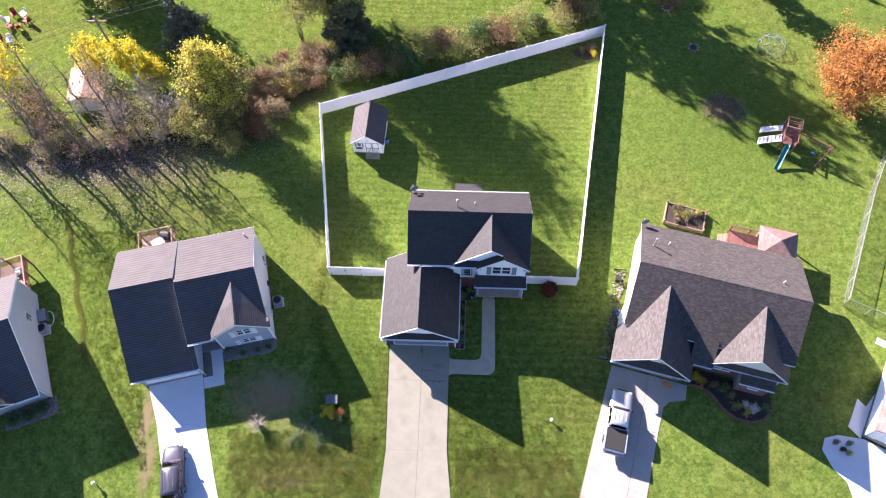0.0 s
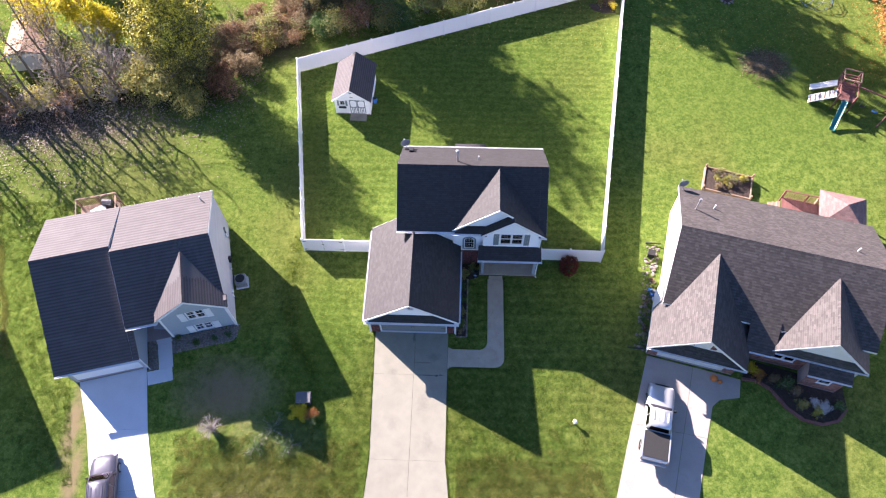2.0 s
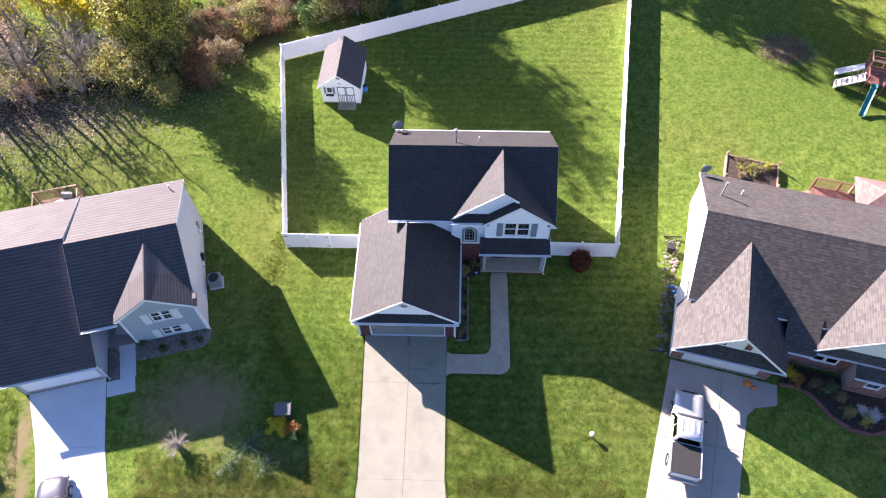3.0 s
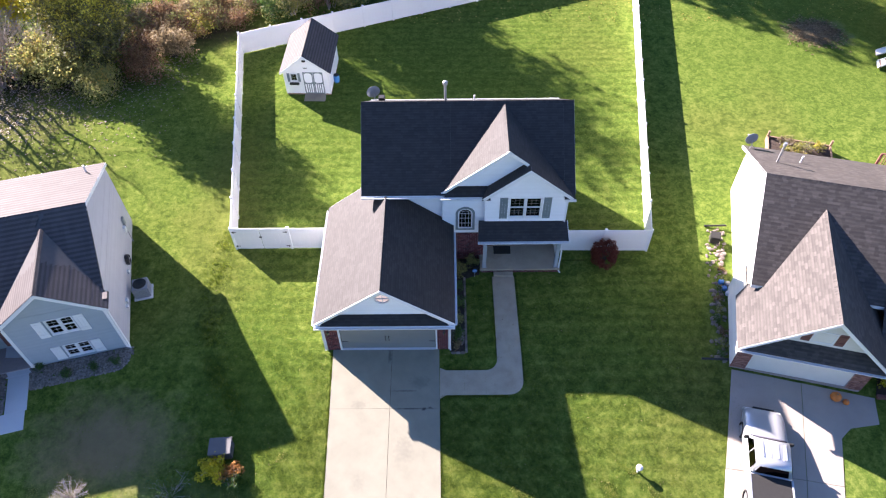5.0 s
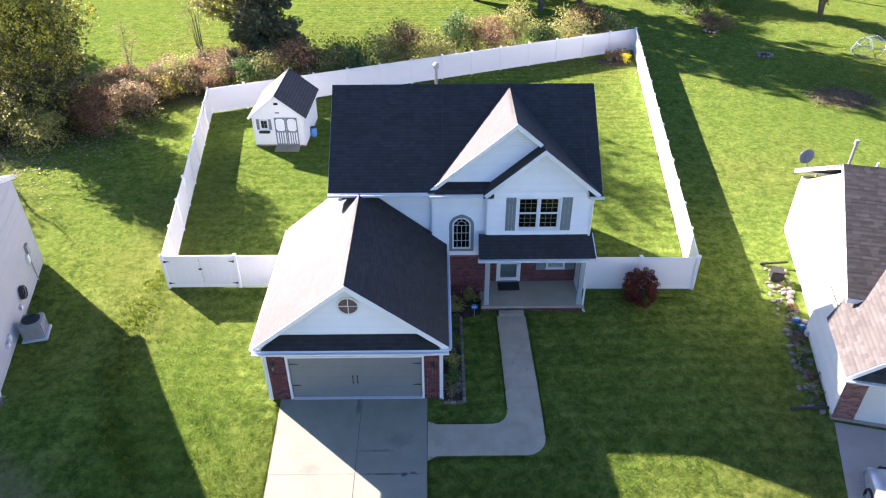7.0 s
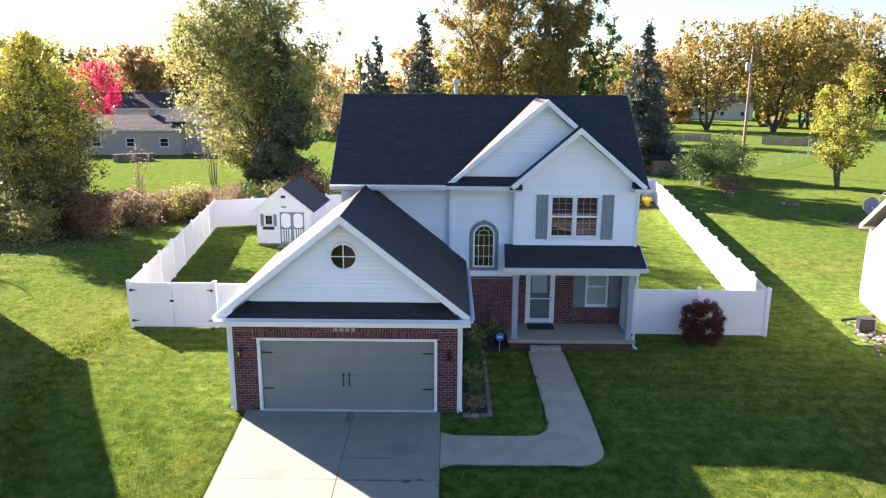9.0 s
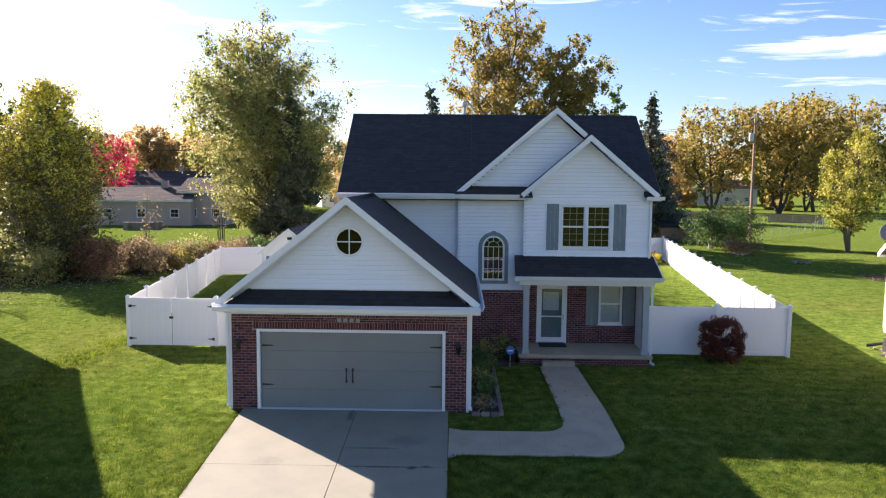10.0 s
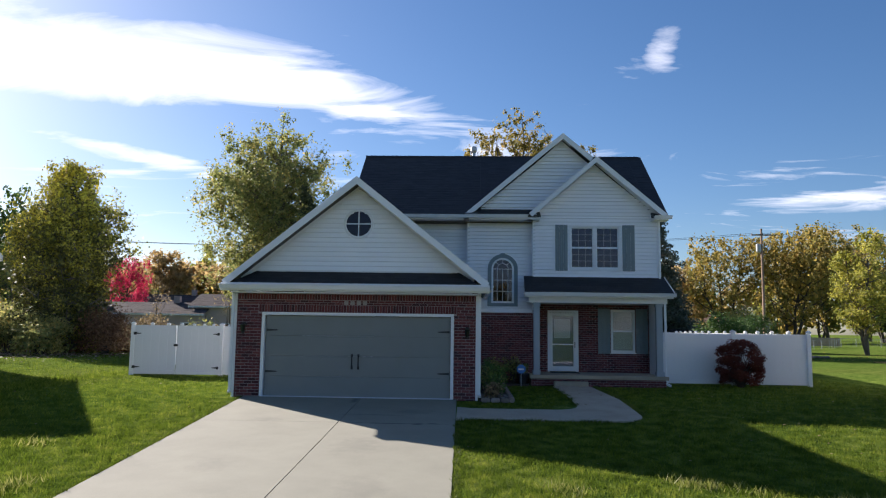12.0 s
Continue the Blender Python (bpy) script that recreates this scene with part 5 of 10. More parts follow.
roof_plane(house, [(9.12, 5.3, 5.68), (9.66, 5.3, 5.68), (9.6, 5.75, 5.86), (9.12, 5.75, 5.86)], SHINGLE, ROOFEDGE, 0.06, 17, name="lower_roof")
gutter(house, (MX0, 5.58, 5.6), (2.9, 5.58, 5.6), (0, -1, 0))
gutter(house, (2.75, 5.46, 5.6), (5.2, 5.46, 5.6), (0, -1, 0))
gutter(house, (9.12, 5.3, 5.58), (9.7, 5.3, 5.58), (0, -1, 0))
gutter(house, (MX1, MYB, 5.6), (MX0, MYB, 5.6), (0, 1, 0))
downspout(house, 9.36, 5.7, 3.1, 5.58, (0.12, 0.0))
part("corner_board", boxm(3.16, 3.2, 5.99, 6.05, 2.42, 3.0), TRIM, house)

# porch
porch = thing("porch", Matrix(), "concrete front porch on brick with blue-grey square posts", "porch")
part("floor_slab", boxm(4.92, 9.42, 4.98, 6.8, 0.24, 0.36, 0.012), PATHCON, porch)
pb = part("base_wall", boxm(4.98, 9.36, 5.06, 6.8, -0.02, 0.24), MORTAR, porch)
lay_bricks(pb, rows_of_brick(4.98, 9.36, -0.02, 0.24), 5.06, BRICKS, False)
part("step", boxm(5.7, 6.78, 4.7, 4.98, -0.02, 0.17, 0.01), PATHCON, porch)
PD = (5.70, 6.78, 0.36, 2.52)
PW = (7.92, 8.76, 1.06, 2.56)
pw = part("wall", rect_wall(5.25, 9.4, 6.812, 6.95, 0.3, 2.8, [PD, PW]), MORTAR, porch)
lay_bricks(pw, rows_of_brick(5.25, 9.32, 0.36, 2.72, [hole(*PD), hole(*PW)]), 6.812, BRICKS, False)
part("wall", rect_wall(5.13, 5.25, 6.2, 6.95, 0.3, 2.8, axis="y"), MORTAR, porch)
part("corner_board", boxm(9.32, 9.4, 6.76, 6.82, 0.36, 2.75), TRIM, porch)
for x in (5.06, 9.08):
    post = new("post")
    post.parent = porch
    part("shaft", boxm(x, x + 0.2, 5.1, 5.3, 0.36, 2.72, 0.012), POSTGREY, post)
    part("plinth", boxm(x - 0.025, x + 0.225, 5.075, 5.325, 0.36, 0.5, 0.01), POSTGREY, post)
    part("capital", boxm(x - 0.025, x + 0.225, 5.075, 5.325, 2.62, 2.72, 0.01), POSTGREY, post)
part("beam", boxm(4.9, 9.42, 5.0, 5.3, 2.72, 2.96), TRIM, porch)
part("ceiling", boxm(4.9, 9.42, 5.3, 6.95, 2.74, 2.78), TRIM, porch)
roof_plane(porch, [(4.74, 4.75, 3.06), (9.58, 4.75, 3.06), (9.52, 5.75, 3.64), (4.78, 5.75, 3.64)], SHINGLE, ROOFEDGE, 0.06, 21, name="porch_roof")
bm = bmesh.new()
box(bm, 4.74, 9.56, 4.77, 5.0, 2.9, 2.93)
box(bm, 4.74, 9.56, 4.74, 4.77, 2.88, 3.04)
prism(bm, [(9.54, 4.77, 2.93), (9.54, 5.75, 2.93), (9.5, 5.75, 3.58), (9.54, 4.77, 3.02)], (-0.04, 0, 0))
prism(bm, [(4.78, 4.77, 2.93), (4.78, 5.75, 2.93), (4.78, 5.75, 3.58), (4.78, 4.77, 3.02)], (0.04, 0, 0))
beam(bm, (9.59, 4.73, 3.08), (9.53, 5.73, 3.66), 0.03, 0.14)
parts("fascia", bm, TRIM, porch)
gutter(porch, (4.72, 4.74, 2.93), (9.62, 4.74, 2.93), (0, -1, 0))
downspout(porch, 9.36, 5.1, 0.0, 2.93, (0.1, -0.15))
window_unit(porch, *PW[:2], *PW[2:], 6.812, HC, 1, 1, 2, blind=True)
shutter(porch, 7.46, 7.89, 1.02, 2.6, 6.797, SHUTTER)
shutter(porch, 8.79, 9.2, 1.02, 2.6, 6.797, SHUTTER)
# front door with storm door
fd = thing("front_door", Matrix(), "closed grey front door behind a white glazed storm door", "door", kind="structure")
bm = bmesh.new()
box(bm, 5.70, 5.78, 6.79, 6.92, 0.37, 2.52)
box(bm, 6.70, 6.78, 6.79, 6.92, 0.37, 2.52)
box(bm, 5.78, 6.70, 6.79, 6.92, 2.44, 2.52)
part("door_frame", bm, TRIM, fd)
bm = bmesh.new()
box(bm, 5.785, 5.875, 6.805, 6.84, 0.39, 2.43)
box(bm, 6.605, 6.695, 6.805, 6.84, 0.39, 2.43)
box(bm, 5.875, 6.605, 6.805, 6.84, 2.33, 2.43)
box(bm, 5.875, 6.605, 6.805, 6.84, 0.39, 0.56)
box(bm, 5.875, 6.605, 6.808, 6.837, 1.3, 1.345)
part("storm_door", bm, TRIM, fd)
for a, b in ((0.56, 1.3), (1.345, 2.33)):
    p = part("pane", boxm(5.87, 6.61, 6.82, 6.825, a, b), CLEARGLASS, fd)
    p.visible_shadow = False
leaf = part("door_leaf", boxm(5.8, 6.68, 6.875, 6.915, 0.38, 2.43), SHUTTER, fd)
bm = bmesh.new()
for x in (5.95, 6.13, 6.31, 6.49):
    box(bm, x - 0.008, x + 0.008, 6.866, 6.8745, 1.55, 2.2)
for z in (1.55, 1.765, 1.98, 2.2):
    box(bm, 5.945, 6.495, 6.867, 6.8743, z - 0.008, z + 0.008)
parts("glazing_bar", bm, TRIM, leaf)
part("light", boxm(5.95, 6.49, 6.87, 6.8744, 1.55, 2.2), BLIND, leaf)
bm = bmesh.new()
tube(bm, [(6.65, 6.8, 1.22), (6.65, 6.76, 1.24), (6.65, 6.76, 1.38), (6.65, 6.8, 1.4)], 0.011, 8)
part("handle", bm, IRON, fd)
mat_ob = part("door_mat", boxm(5.75, 6.72, 6.1, 6.7, 0.36, 0.378, 0.006), RUBBER, None)
tagged(mat_ob, "dark rectangular door mat on the porch floor", "mat")
# floors and walls inside, made up to keep the windows dark
part("floor", boxm(-0.8, 9.2, 7.0, 12.95, 0.3, 0.4), WOOD, house)
part("floor", boxm(-0.8, 9.2, 6.45, 12.95, 2.8, 2.95), WOOD, house)
part("floor", boxm(3.0, 5.1, 6.21, 6.44, 2.45, 2.6), WOOD, house)
part("ceiling", boxm(-0.8, 9.2, 5.92, 12.95, 5.5, 5.54), INNER, house)
part("partition", boxm(-0.8, 9.2, 9.4, 9.5, 0.4, 2.8), INNER, house)
part("partition", boxm(-0.8, 9.2, 9.4, 9.5, 2.95, 5.5), INNER, house)
part("partition", boxm(5.2, 5.28, 6.22, 9.4, 2.95, 5.5), INNER, house)
# roof fittings
bm = bmesh.new()
tube(bm, [(3.05, 10.3, 7.9), (3.05, 10.3, 9.15)], 0.07, 14)
tube(bm, [(3.05, 10.3, 9.1), (3.05, 10.3, 9.16), (3.05, 10.3, 9.3), (3.05, 10.3, 9.36)], [0.09, 0.13, 0.13, 0.06], 14)
part("flue", bm, METAL, house, "galvanised roof flue with cap")
bm = bmesh.new()
tube(bm, [(4.6, 10.9, 7.4), (4.6, 10.9, 7.95)], 0.045, 12)
part("vent_pipe", bm, WHITEPLASTIC, house)
box_vent = boxm(-0.7, -0.35, 12.1, 12.45, 6.6, 6.85, 0.03)
part("roof_vent", box_vent, IRON, house)
# back lean-to roof
roof_plane(house, [(5.3, 16.2, 2.5), (2.75, 16.2, 2.5), (2.3, 13.15, 3.3), (5.75, 13.15, 3.3)], SHINGLE, ROOFEDGE, 0.08, 31, name="lean_to_roof")
for x in (2.9, 5.15):
    part("post", boxm(x - 0.06, x + 0.06, 15.9, 16.02, 0, 2.5), TRIM, house)


def dish(x, y, z, turn, label, support):
    d = thing("satellite_dish", pose(x, y, z, 0, 0, turn), label, "satellite dish")
    bm = bmesh.new()
    tube(bm, [(0, 0, 0), (0, 0, 0.35), (0, -0.08, 0.5)], 0.022, 8)
    tube(bm, [(0.25, 0.2, 0), (0.0, 0.0, 0.3)], 0.012, 6)
    tube(bm, [(-0.25, 0.2, 0), (0.0, 0.0, 0.3)], 0.012, 6)
    part("mast", bm, METAL, d)
    bm = bmesh.new()
    n, k = 24, 5
    rings = []
    for j in range(k + 1):
        r = 0.36 * j / k
        rings.append([bm.verts.new((r * 1.1 * math.cos(6.2832 * i / n), -0.1 - 0.55 * r * r - 0.3 * r * math.sin(6.2832 * i / n) * 0.3, 0.55 + r * math.sin(6.2832 * i / n))) for i in range(n)])
    for q, w in zip(rings[1:], rings[2:]):
        for i in range(n):
            bm.faces.new((q[i], q[(i + 1) % n], w[(i + 1) % n], w[i]))
    bm.faces.new(rings[1])
    bmesh.ops.remove_doubles(bm, verts=bm.verts[:], dist=0.0001)
    bmesh.ops.solidify(bm, geom=bm.faces[:], thickness=0.012)
    part("reflector", bm, GREYPLASTIC, d)
    bm = bmesh.new()
    tube(bm, [(0, -0.1, 0.3), (0, -0.5, 0.42), (0, -0.55, 0.5)], 0.013, 6)
    box(bm, -0.04, 0.04, -0.6, -0.52, 0.47, 0.56)
    part("feed_arm", bm, GREYPLASTIC, d)
    return d


dish(-1.0, 12.9, 6.02, 200, "small grey satellite dish on the roof edge", house)
# ---------------------------------------------------------------- the white fence
fence = thing("fence", Matrix(), "white vinyl privacy fence with capped posts round the back garden", "fence")
POST = boxm(-0.064, 0.064, -0.064, 0.064, 0, 1.84, 0.006)
post_me = bpy.data.meshes.new("post")
POST.to_mesh(post_me)
POST.free()
post_me.materials.append(VINYL)
bm = bmesh.new()
box(bm, -0.078, 0.078, -0.078, 0.078, 1.84, 1.87)
v = [bm.verts.new(c) for c in ((-0.07, -0.07, 1.87), (0.07, -0.07, 1.87), (0.07, 0.07, 1.87), (-0.07, 0.07, 1.87), (0, 0, 1.925))]
for i in range(4):
    bm.faces.new((v[i], v[(i + 1) % 4], v[4]))
cap_me = bpy.data.meshes.new("cap")
bm.to_mesh(cap_me)
bm.free()
cap_me.materials.append(VINYL)


def fence_post(parent, x, y, turn):
    p = piece("post", post_me, parent, pose(x, y, 0, 0, 0, turn))
    piece("cap", cap_me, p)
    return p


panel_parts = {}


def fence_panel(parent, L, m, z0=0.05, z1=1.78, name="panel", i0=0.06):
    """Tongue-and-groove boards between two rails."""
    key = (round(L, 3), z0, z1, i0)
    if key not in panel_parts:
        n = max(2, round((L - 2 * i0) / 0.28))
        w = (L - 2 * i0) / n
        made = []
        for bm in (boxm(i0, L - i0, -0.008, 0.008, z0 + 0.1, z1 - 0.1), boxm(i0, L - i0, -0.025, 0.025, 0, 0.14, 0.004), boxm(0.001, w - 0.001, -0.012, 0.012, z0 + 0.13, z1 - 0.13)):
            me = bpy.data.meshes.new("panel_piece")
            bm.to_mesh(me)
            bm.free()
            me.materials.append(VINYL)
            made.append(me)
        panel_parts[key] = (n, w, made)
    n, w, made = panel_parts[key]
    ob = piece(name, made[0], parent, m)
    piece("rail", made[1], ob, pose(0, 0, z0))
    piece("rail", made[1], ob, pose(0, 0, z1 - 0.14))
    for i in range(n):
        piece("board", made[2], ob, pose(i0 + i * w, 0, 0))
    return ob


def fence_run(a, b, first=True, last=True, pitch=2.35):
    a, b = Vector((*a, 0)), Vector((*b, 0))
    L = (b - a).length
    n = max(1, round(L / pitch))
    ang = math.degrees(math.atan2(b.y - a.y, b.x - a.x))
    for i in range(n + 1):
        if (i > 0 or first) and (i < n or last):
            p = a.lerp(b, i / n)
            fence_post(fence, p.x, p.y, ang)
    for i in range(n):
        p = a.lerp(b, i / n)
        fence_panel(fence, L / n, pose(p.x, p.y, 0, 0, 0, ang))


FL, FBL, FBR, FR = (-9.26, 6.95), (-12.3, 26.3), (19.2, 38.4), (14.63, 6.55)
fence_run(FL, FBL)
fence_run(FBL, FBR, first=False)
fence_run(FBR, FR, first=False)
fence_run(FR, (9.5, 6.62), first=False)
# gate beside the garage
fence_post(fence, -6.0, 6.95, 0)
fence_run((-6.0, 6.95), (-3.45, 6.95), first=False)
for x0, x1 in ((-9.2, -7.66), (-7.64, -6.06)):
    g = fence_panel(fence, x1 - x0, pose(x0, 6.95, 0), 0.05, 1.8, "gate", 0.004)
    g["label"] = "white vinyl gate leaf with black hinges"
    for z in (0.3, 1.5):
        bm = bmesh.new()
        xx = 0.03 if x0 < -8 else x1 - x0 - 0.03
        sg = 1 if x0 < -8 else -1
        box(bm, xx - 0.05, xx + 0.05, -0.06, -0.03, z - 0.05, z + 0.05)
        prism(bm, [(xx, -0.03, z - 0.03), (xx, -0.03, z + 0.03), (xx + sg * 0.22, -0.03, z + 0.012), (xx + sg * 0.22, -0.03, z - 0.012)], (0, -0.015, 0))
        part("hinge", bm, IRON, g)
bm = boxm(-7.72, -7.58, 6.88, 6.925, 1.05, 1.13)
part("latch", bm, IRON, fence)

# ---------------------------------------------------------------- garden shed
shed = thing("garden_shed", pose(-8.25, 21.35, 0, 0, 0, -2.0), "small white garden shed with a dark ribbed roof", "shed")
SW, SD, SE, SR = 3.15, 4.1, 2.1, 3.35
part("floor", boxm(0, SW, 0, SD, 0, 0.12), WOOD, shed)
part("wall", rect_wall(0.0, SW, 0.0, 0.08, 0.1, SE, [(0.42, 0.95, 1.15, 1.8)]), SIDING, shed)
part("wall", rect_wall(0.0, SW, SD - 0.08, SD, 0.1, SE), SIDING, shed)
part("wall", rect_wall(0.0, 0.08, 0.08, SD - 0.08, 0.1, SE, axis="y"), SIDING, shed)
part("wall", rect_wall(SW - 0.08, SW, 0.08, SD - 0.08, 0.1, SE, axis="y"), SIDING, shed)
for yy in (0.0, SD - 0.08):
    part("gable", prism(bmesh.new(), [(0, yy, SE), (SW, yy, SE), (SW / 2, yy, SR - 0.05)], (0, 0.08, 0)), SIDING, shed)
ov, ex = 0.22, 0.28
sr = (SR - SE) / (SW / 2)
for sg in (0, 1):
    xe = -ov if sg == 0 else SW + ov
    ze = SE - sr * ov + 0.06
    p = [(xe, SD + ex, ze), (xe, -ex, ze), (SW / 2, -ex, SR + 0.06), (SW / 2, SD + ex, SR + 0.06)]
    roof_plane(shed, p if sg == 0 else [p[1], p[0], p[3], p[2]], SHINGLE_L, ROOFEDGE, 0.06, 41 + sg, exposure=0.14)
bm = bmesh.new()
for xe in (-ov, SW + ov):
    beam(bm, (xe, -ex - 0.01, SE - sr * ov + 0.07), (SW / 2, -ex - 0.01, SR + 0.07), 0.025, 0.13)
parts("rake_board", bm, TRIM, shed)
window_unit(shed, 0.42, 0.95, 1.15, 1.8, 0.0, HM, 2, 2, 1)
shutter(shed, 0.22, 0.4, 1.12, 1.82, 0.012, SHUTTER)
shutter(shed, 0.97, 1.15, 1.12, 1.82, 0.012, SHUTTER)
part("flower_box", boxm(0.36, 1.02, -0.2, -0.05, 0.95, 1.09, 0.01), IRON, shed)
for x0, x1 in ((1.35, 2.04), (2.06, 2.75)):
    d = new("door")
    d.parent = shed
    part("leaf", boxm(x0, x1, -0.05, -0.002, 0.15, 1.95, 0.005), SIDING, d)
    bm = bmesh.new()
    for a, b, c, e in ((x0, x0 + 0.07, 0.15, 1.95), (x1 - 0.07, x1, 0.15, 1.95), (x0 + 0.07, x1 - 0.07, 0.98, 1.05), (x0 + 0.07, x1 - 0.07, 1.88, 1.95), (x0 + 0.07, x1 - 0.07, 0.15, 0.22)):
        box(bm, a, b, -0.075, -0.0505, c, e)
    for i in range(1, 4):
        x = x0 + 0.07 + (x1 - x0 - 0.14) * i / 4
        box(bm, x - 0.03, x + 0.03, -0.07, -0.0505, 0.22, 0.98)
    pts = []
    cx, cz, hw, hh, cut = (x0 + x1) / 2, 1.465, (x1 - x0) / 2 - 0.07, 0.415, 0.12
    for sx in (-1, 1):
        for sz in (-1, 1):
            prism(bm, [(cx + sx * hw, -0.07, cz + sz * hh), (cx + sx * (hw - cut), -0.07, cz + sz * hh), (cx + sx * hw, -0.07, cz + sz * (hh - cut))], (0, 0.0195, 0))
    part("door_trim", bm, SHUTTER, d)
bm = bmesh.new()
box(bm, -0.02, 0.08, -0.03, -0.002, 0.1, SE)
box(bm, SW - 0.08, SW + 0.02, -0.03, -0.002, 0.1, SE)
parts("corner_board", bm, TRIM, shed)
part("ramp", prism(bmesh.new(), [(1.3, -0.05, 0.12), (2.8, -0.05, 0.12), (2.8, -0.75, 0.01), (1.3, -0.75, 0.01)], (0, 0, -0.03)), CONCRETE, shed)
part("plaque", boxm(1.45, 1.72, -0.02, -0.001, 2.2, 2.3, 0.004), GREYPLASTIC, shed)
part("vent", boxm(SW / 2 - 0.13, SW / 2 + 0.13, -0.03, -0.001, 2.75, 2.9), IRON, shed)
barrel = thing("rain_barrel", pose(-4.85, 22.75, 0), "blue plastic barrel beside the shed", "barrel")
bm = bmesh.new()
tube(bm, [(0, 0, 0), (0, 0, 0.06), (0, 0, 0.3), (0, 0, 0.52), (0, 0, 0.58)], [0.18, 0.2, 0.22, 0.2, 0.18], 18)
part("body", bm, BLUE, barrel)
part("lid", disc(bmesh.new(), (0, 0, 0.58), 0.19, (0, 0, 0.03), 18), IRON, barrel)
# ---------------------------------------------------------------- the neighbours' houses
def gable_roof(parent, u0, u1, v0, vr, v1, ze0, zr, ze1, mat, seed, exposure=0.15, lengths=(0.25, 0.5)):
    """Two roof slopes with the ridge along u."""
    kw = dict(exposure=exposure, lengths=lengths, lift=(0.017, 0.02) if exposure < 0.2 else (0.04, 0.042))
    roof_plane(parent, [(u0, v0, ze0), (u1, v0, ze0), (u1, vr, zr), (u0, vr, zr)], mat, ROOFEDGE, 0.1, seed, **kw)
    roof_plane(parent, [(u1, v1, ze1), (u0, v1, ze1), (u0, vr, zr), (u1, vr, zr)], mat, ROOFEDGE, 0.1, seed + 1, **kw)
    ridge_caps(parent, (u0, vr, zr), (u1, vr, zr), mat)
    bm = bmesh.new()
    for u in (u0 + 0.012, u1 - 0.012):
        beam(bm, (u, v0, ze0), (u, vr, zr), 0.03, 0.18)
        beam(bm, (u + 0.003, v1, ze1), (u + 0.003, vr, zr), 0.03, 0.18)
    parts("rake_board", bm, TRIM, parent)
    bm = bmesh.new()
    box(bm, u0, u1, v0 - 0.02, v0 + 0.02, ze0 - 0.2, ze0)
    box(bm, u0, u1, v1 - 0.02, v1 + 0.02, ze1 - 0.2, ze1)
    parts("fascia", bm, TRIM, parent)


def cross_gable(parent, uc, half, v0, vback, ze, za, mat, seed, wallmat, vwall, exposure=0.15):
    """A gable facing -v that runs back into a main roof; vback is where its ridge ends, vback0 where its eaves end."""
    kw = dict(exposure=exposure, lengths=(0.4, 0.9), lift=(0.017, 0.02), along=(0, 1, 0))
    roof_plane(parent, [(uc - half, v0, ze), (uc, v0, za), (uc, vback, za), (uc - half, v0 + 0.5, ze)], mat, ROOFEDGE, 0.08, seed, **kw)
    roof_plane(parent, [(uc + half, v0, ze), (uc, v0, za), (uc, vback, za), (uc + half, v0 + 0.5, ze)], mat, ROOFEDGE, 0.08, seed + 1, **kw)
    ridge_caps(parent, (uc, v0, za), (uc, vback, za), mat)
    bm = bmesh.new()
    beam(bm, (uc - half, v0, ze), (uc, v0, za), 0.03, 0.18)
    beam(bm, (uc + half, v0 + 0.004, ze), (uc, v0 + 0.004, za), 0.03, 0.18)
    parts("rake_board", bm, TRIM, parent)
    g = part("gable_wall", prism(bmesh.new(), [(uc - half + 0.3, vwall, ze - 0.05), (uc + half - 0.3, vwall, ze - 0.05), (uc, vwall, za - 0.2)], (0, 0.1, 0)), wallmat, parent)
    siding(g, [(uc - half + 0.35, ze - 0.04), (uc + half - 0.35, ze - 0.04), (uc, za - 0.25)], vwall, wallmat, 0.13)
    return g


def wall_boards(parent, m, a, b, z0, z1, mat, pitch=0.13):
    w = new("side_wall")
    w.parent = parent
    siding(w, [(a, z0), (b, z0), (b, z1), (a, z1)], 0, mat, pitch, m=m)
    return w


RIGHT = lambda u: Matrix.Translation((u, 0, 0)) @ Matrix.Rotation(radians(90), 4, "Z")
LEFT = lambda u: Matrix.Translation((u, 0, 0)) @ Matrix.Rotation(radians(-90), 4, "Z")

# left neighbour
lh = thing("house", pose(-13.75, 0.3, 0, 0, 0, 14.5), "grey and white neighbouring house with a slate-grey shingle roof", "house")
part("wall", rect_wall(-12.2, -0.12, 9.0, 9.15, 0, 4.6), LHSIDE, lh)
part("wall", prism(bmesh.new(), [(-0.002, 0.0, 0.0), (-0.002, 9.0, 0.0), (-0.002, 9.0, 4.5), (-0.002, 1.2, 4.5), (-0.002, 0.0, 3.8)], (-0.14, 0, 0)), LHSIDE, lh)
part("gable_wall", prism(bmesh.new(), [(-0.01, 1.0, 4.39), (-0.01, 9.1, 4.39), (-0.01, 9.1, 4.62), (-0.01, 4.36, 6.46), (-0.01, 1.0, 4.4)], (-0.12, 0, 0)), LHSIDE, lh)
part("gable_wall", prism(bmesh.new(), [(-12.19, -2.0, -0.5), (-12.19, 9.1, -0.3), (-12.19, 9.1, 4.5), (-12.19, 4.85, 6.4), (-12.19, -2.0, 2.14)], (0.12, 0, 0)), LHSIDE, lh)
part("gable_wall", prism(bmesh.new(), [(-6.98, -0.35, 3.2), (-6.98, 4.3, 6.1), (-6.98, 4.3, 6.4), (-6.98, -0.35, 3.58)], (0.1, 0, 0)), LHSIDE, lh)
w = wall_boards(lh, RIGHT(0.0), 0.0, 9.1, 0.2, 3.78, LHSIDE)
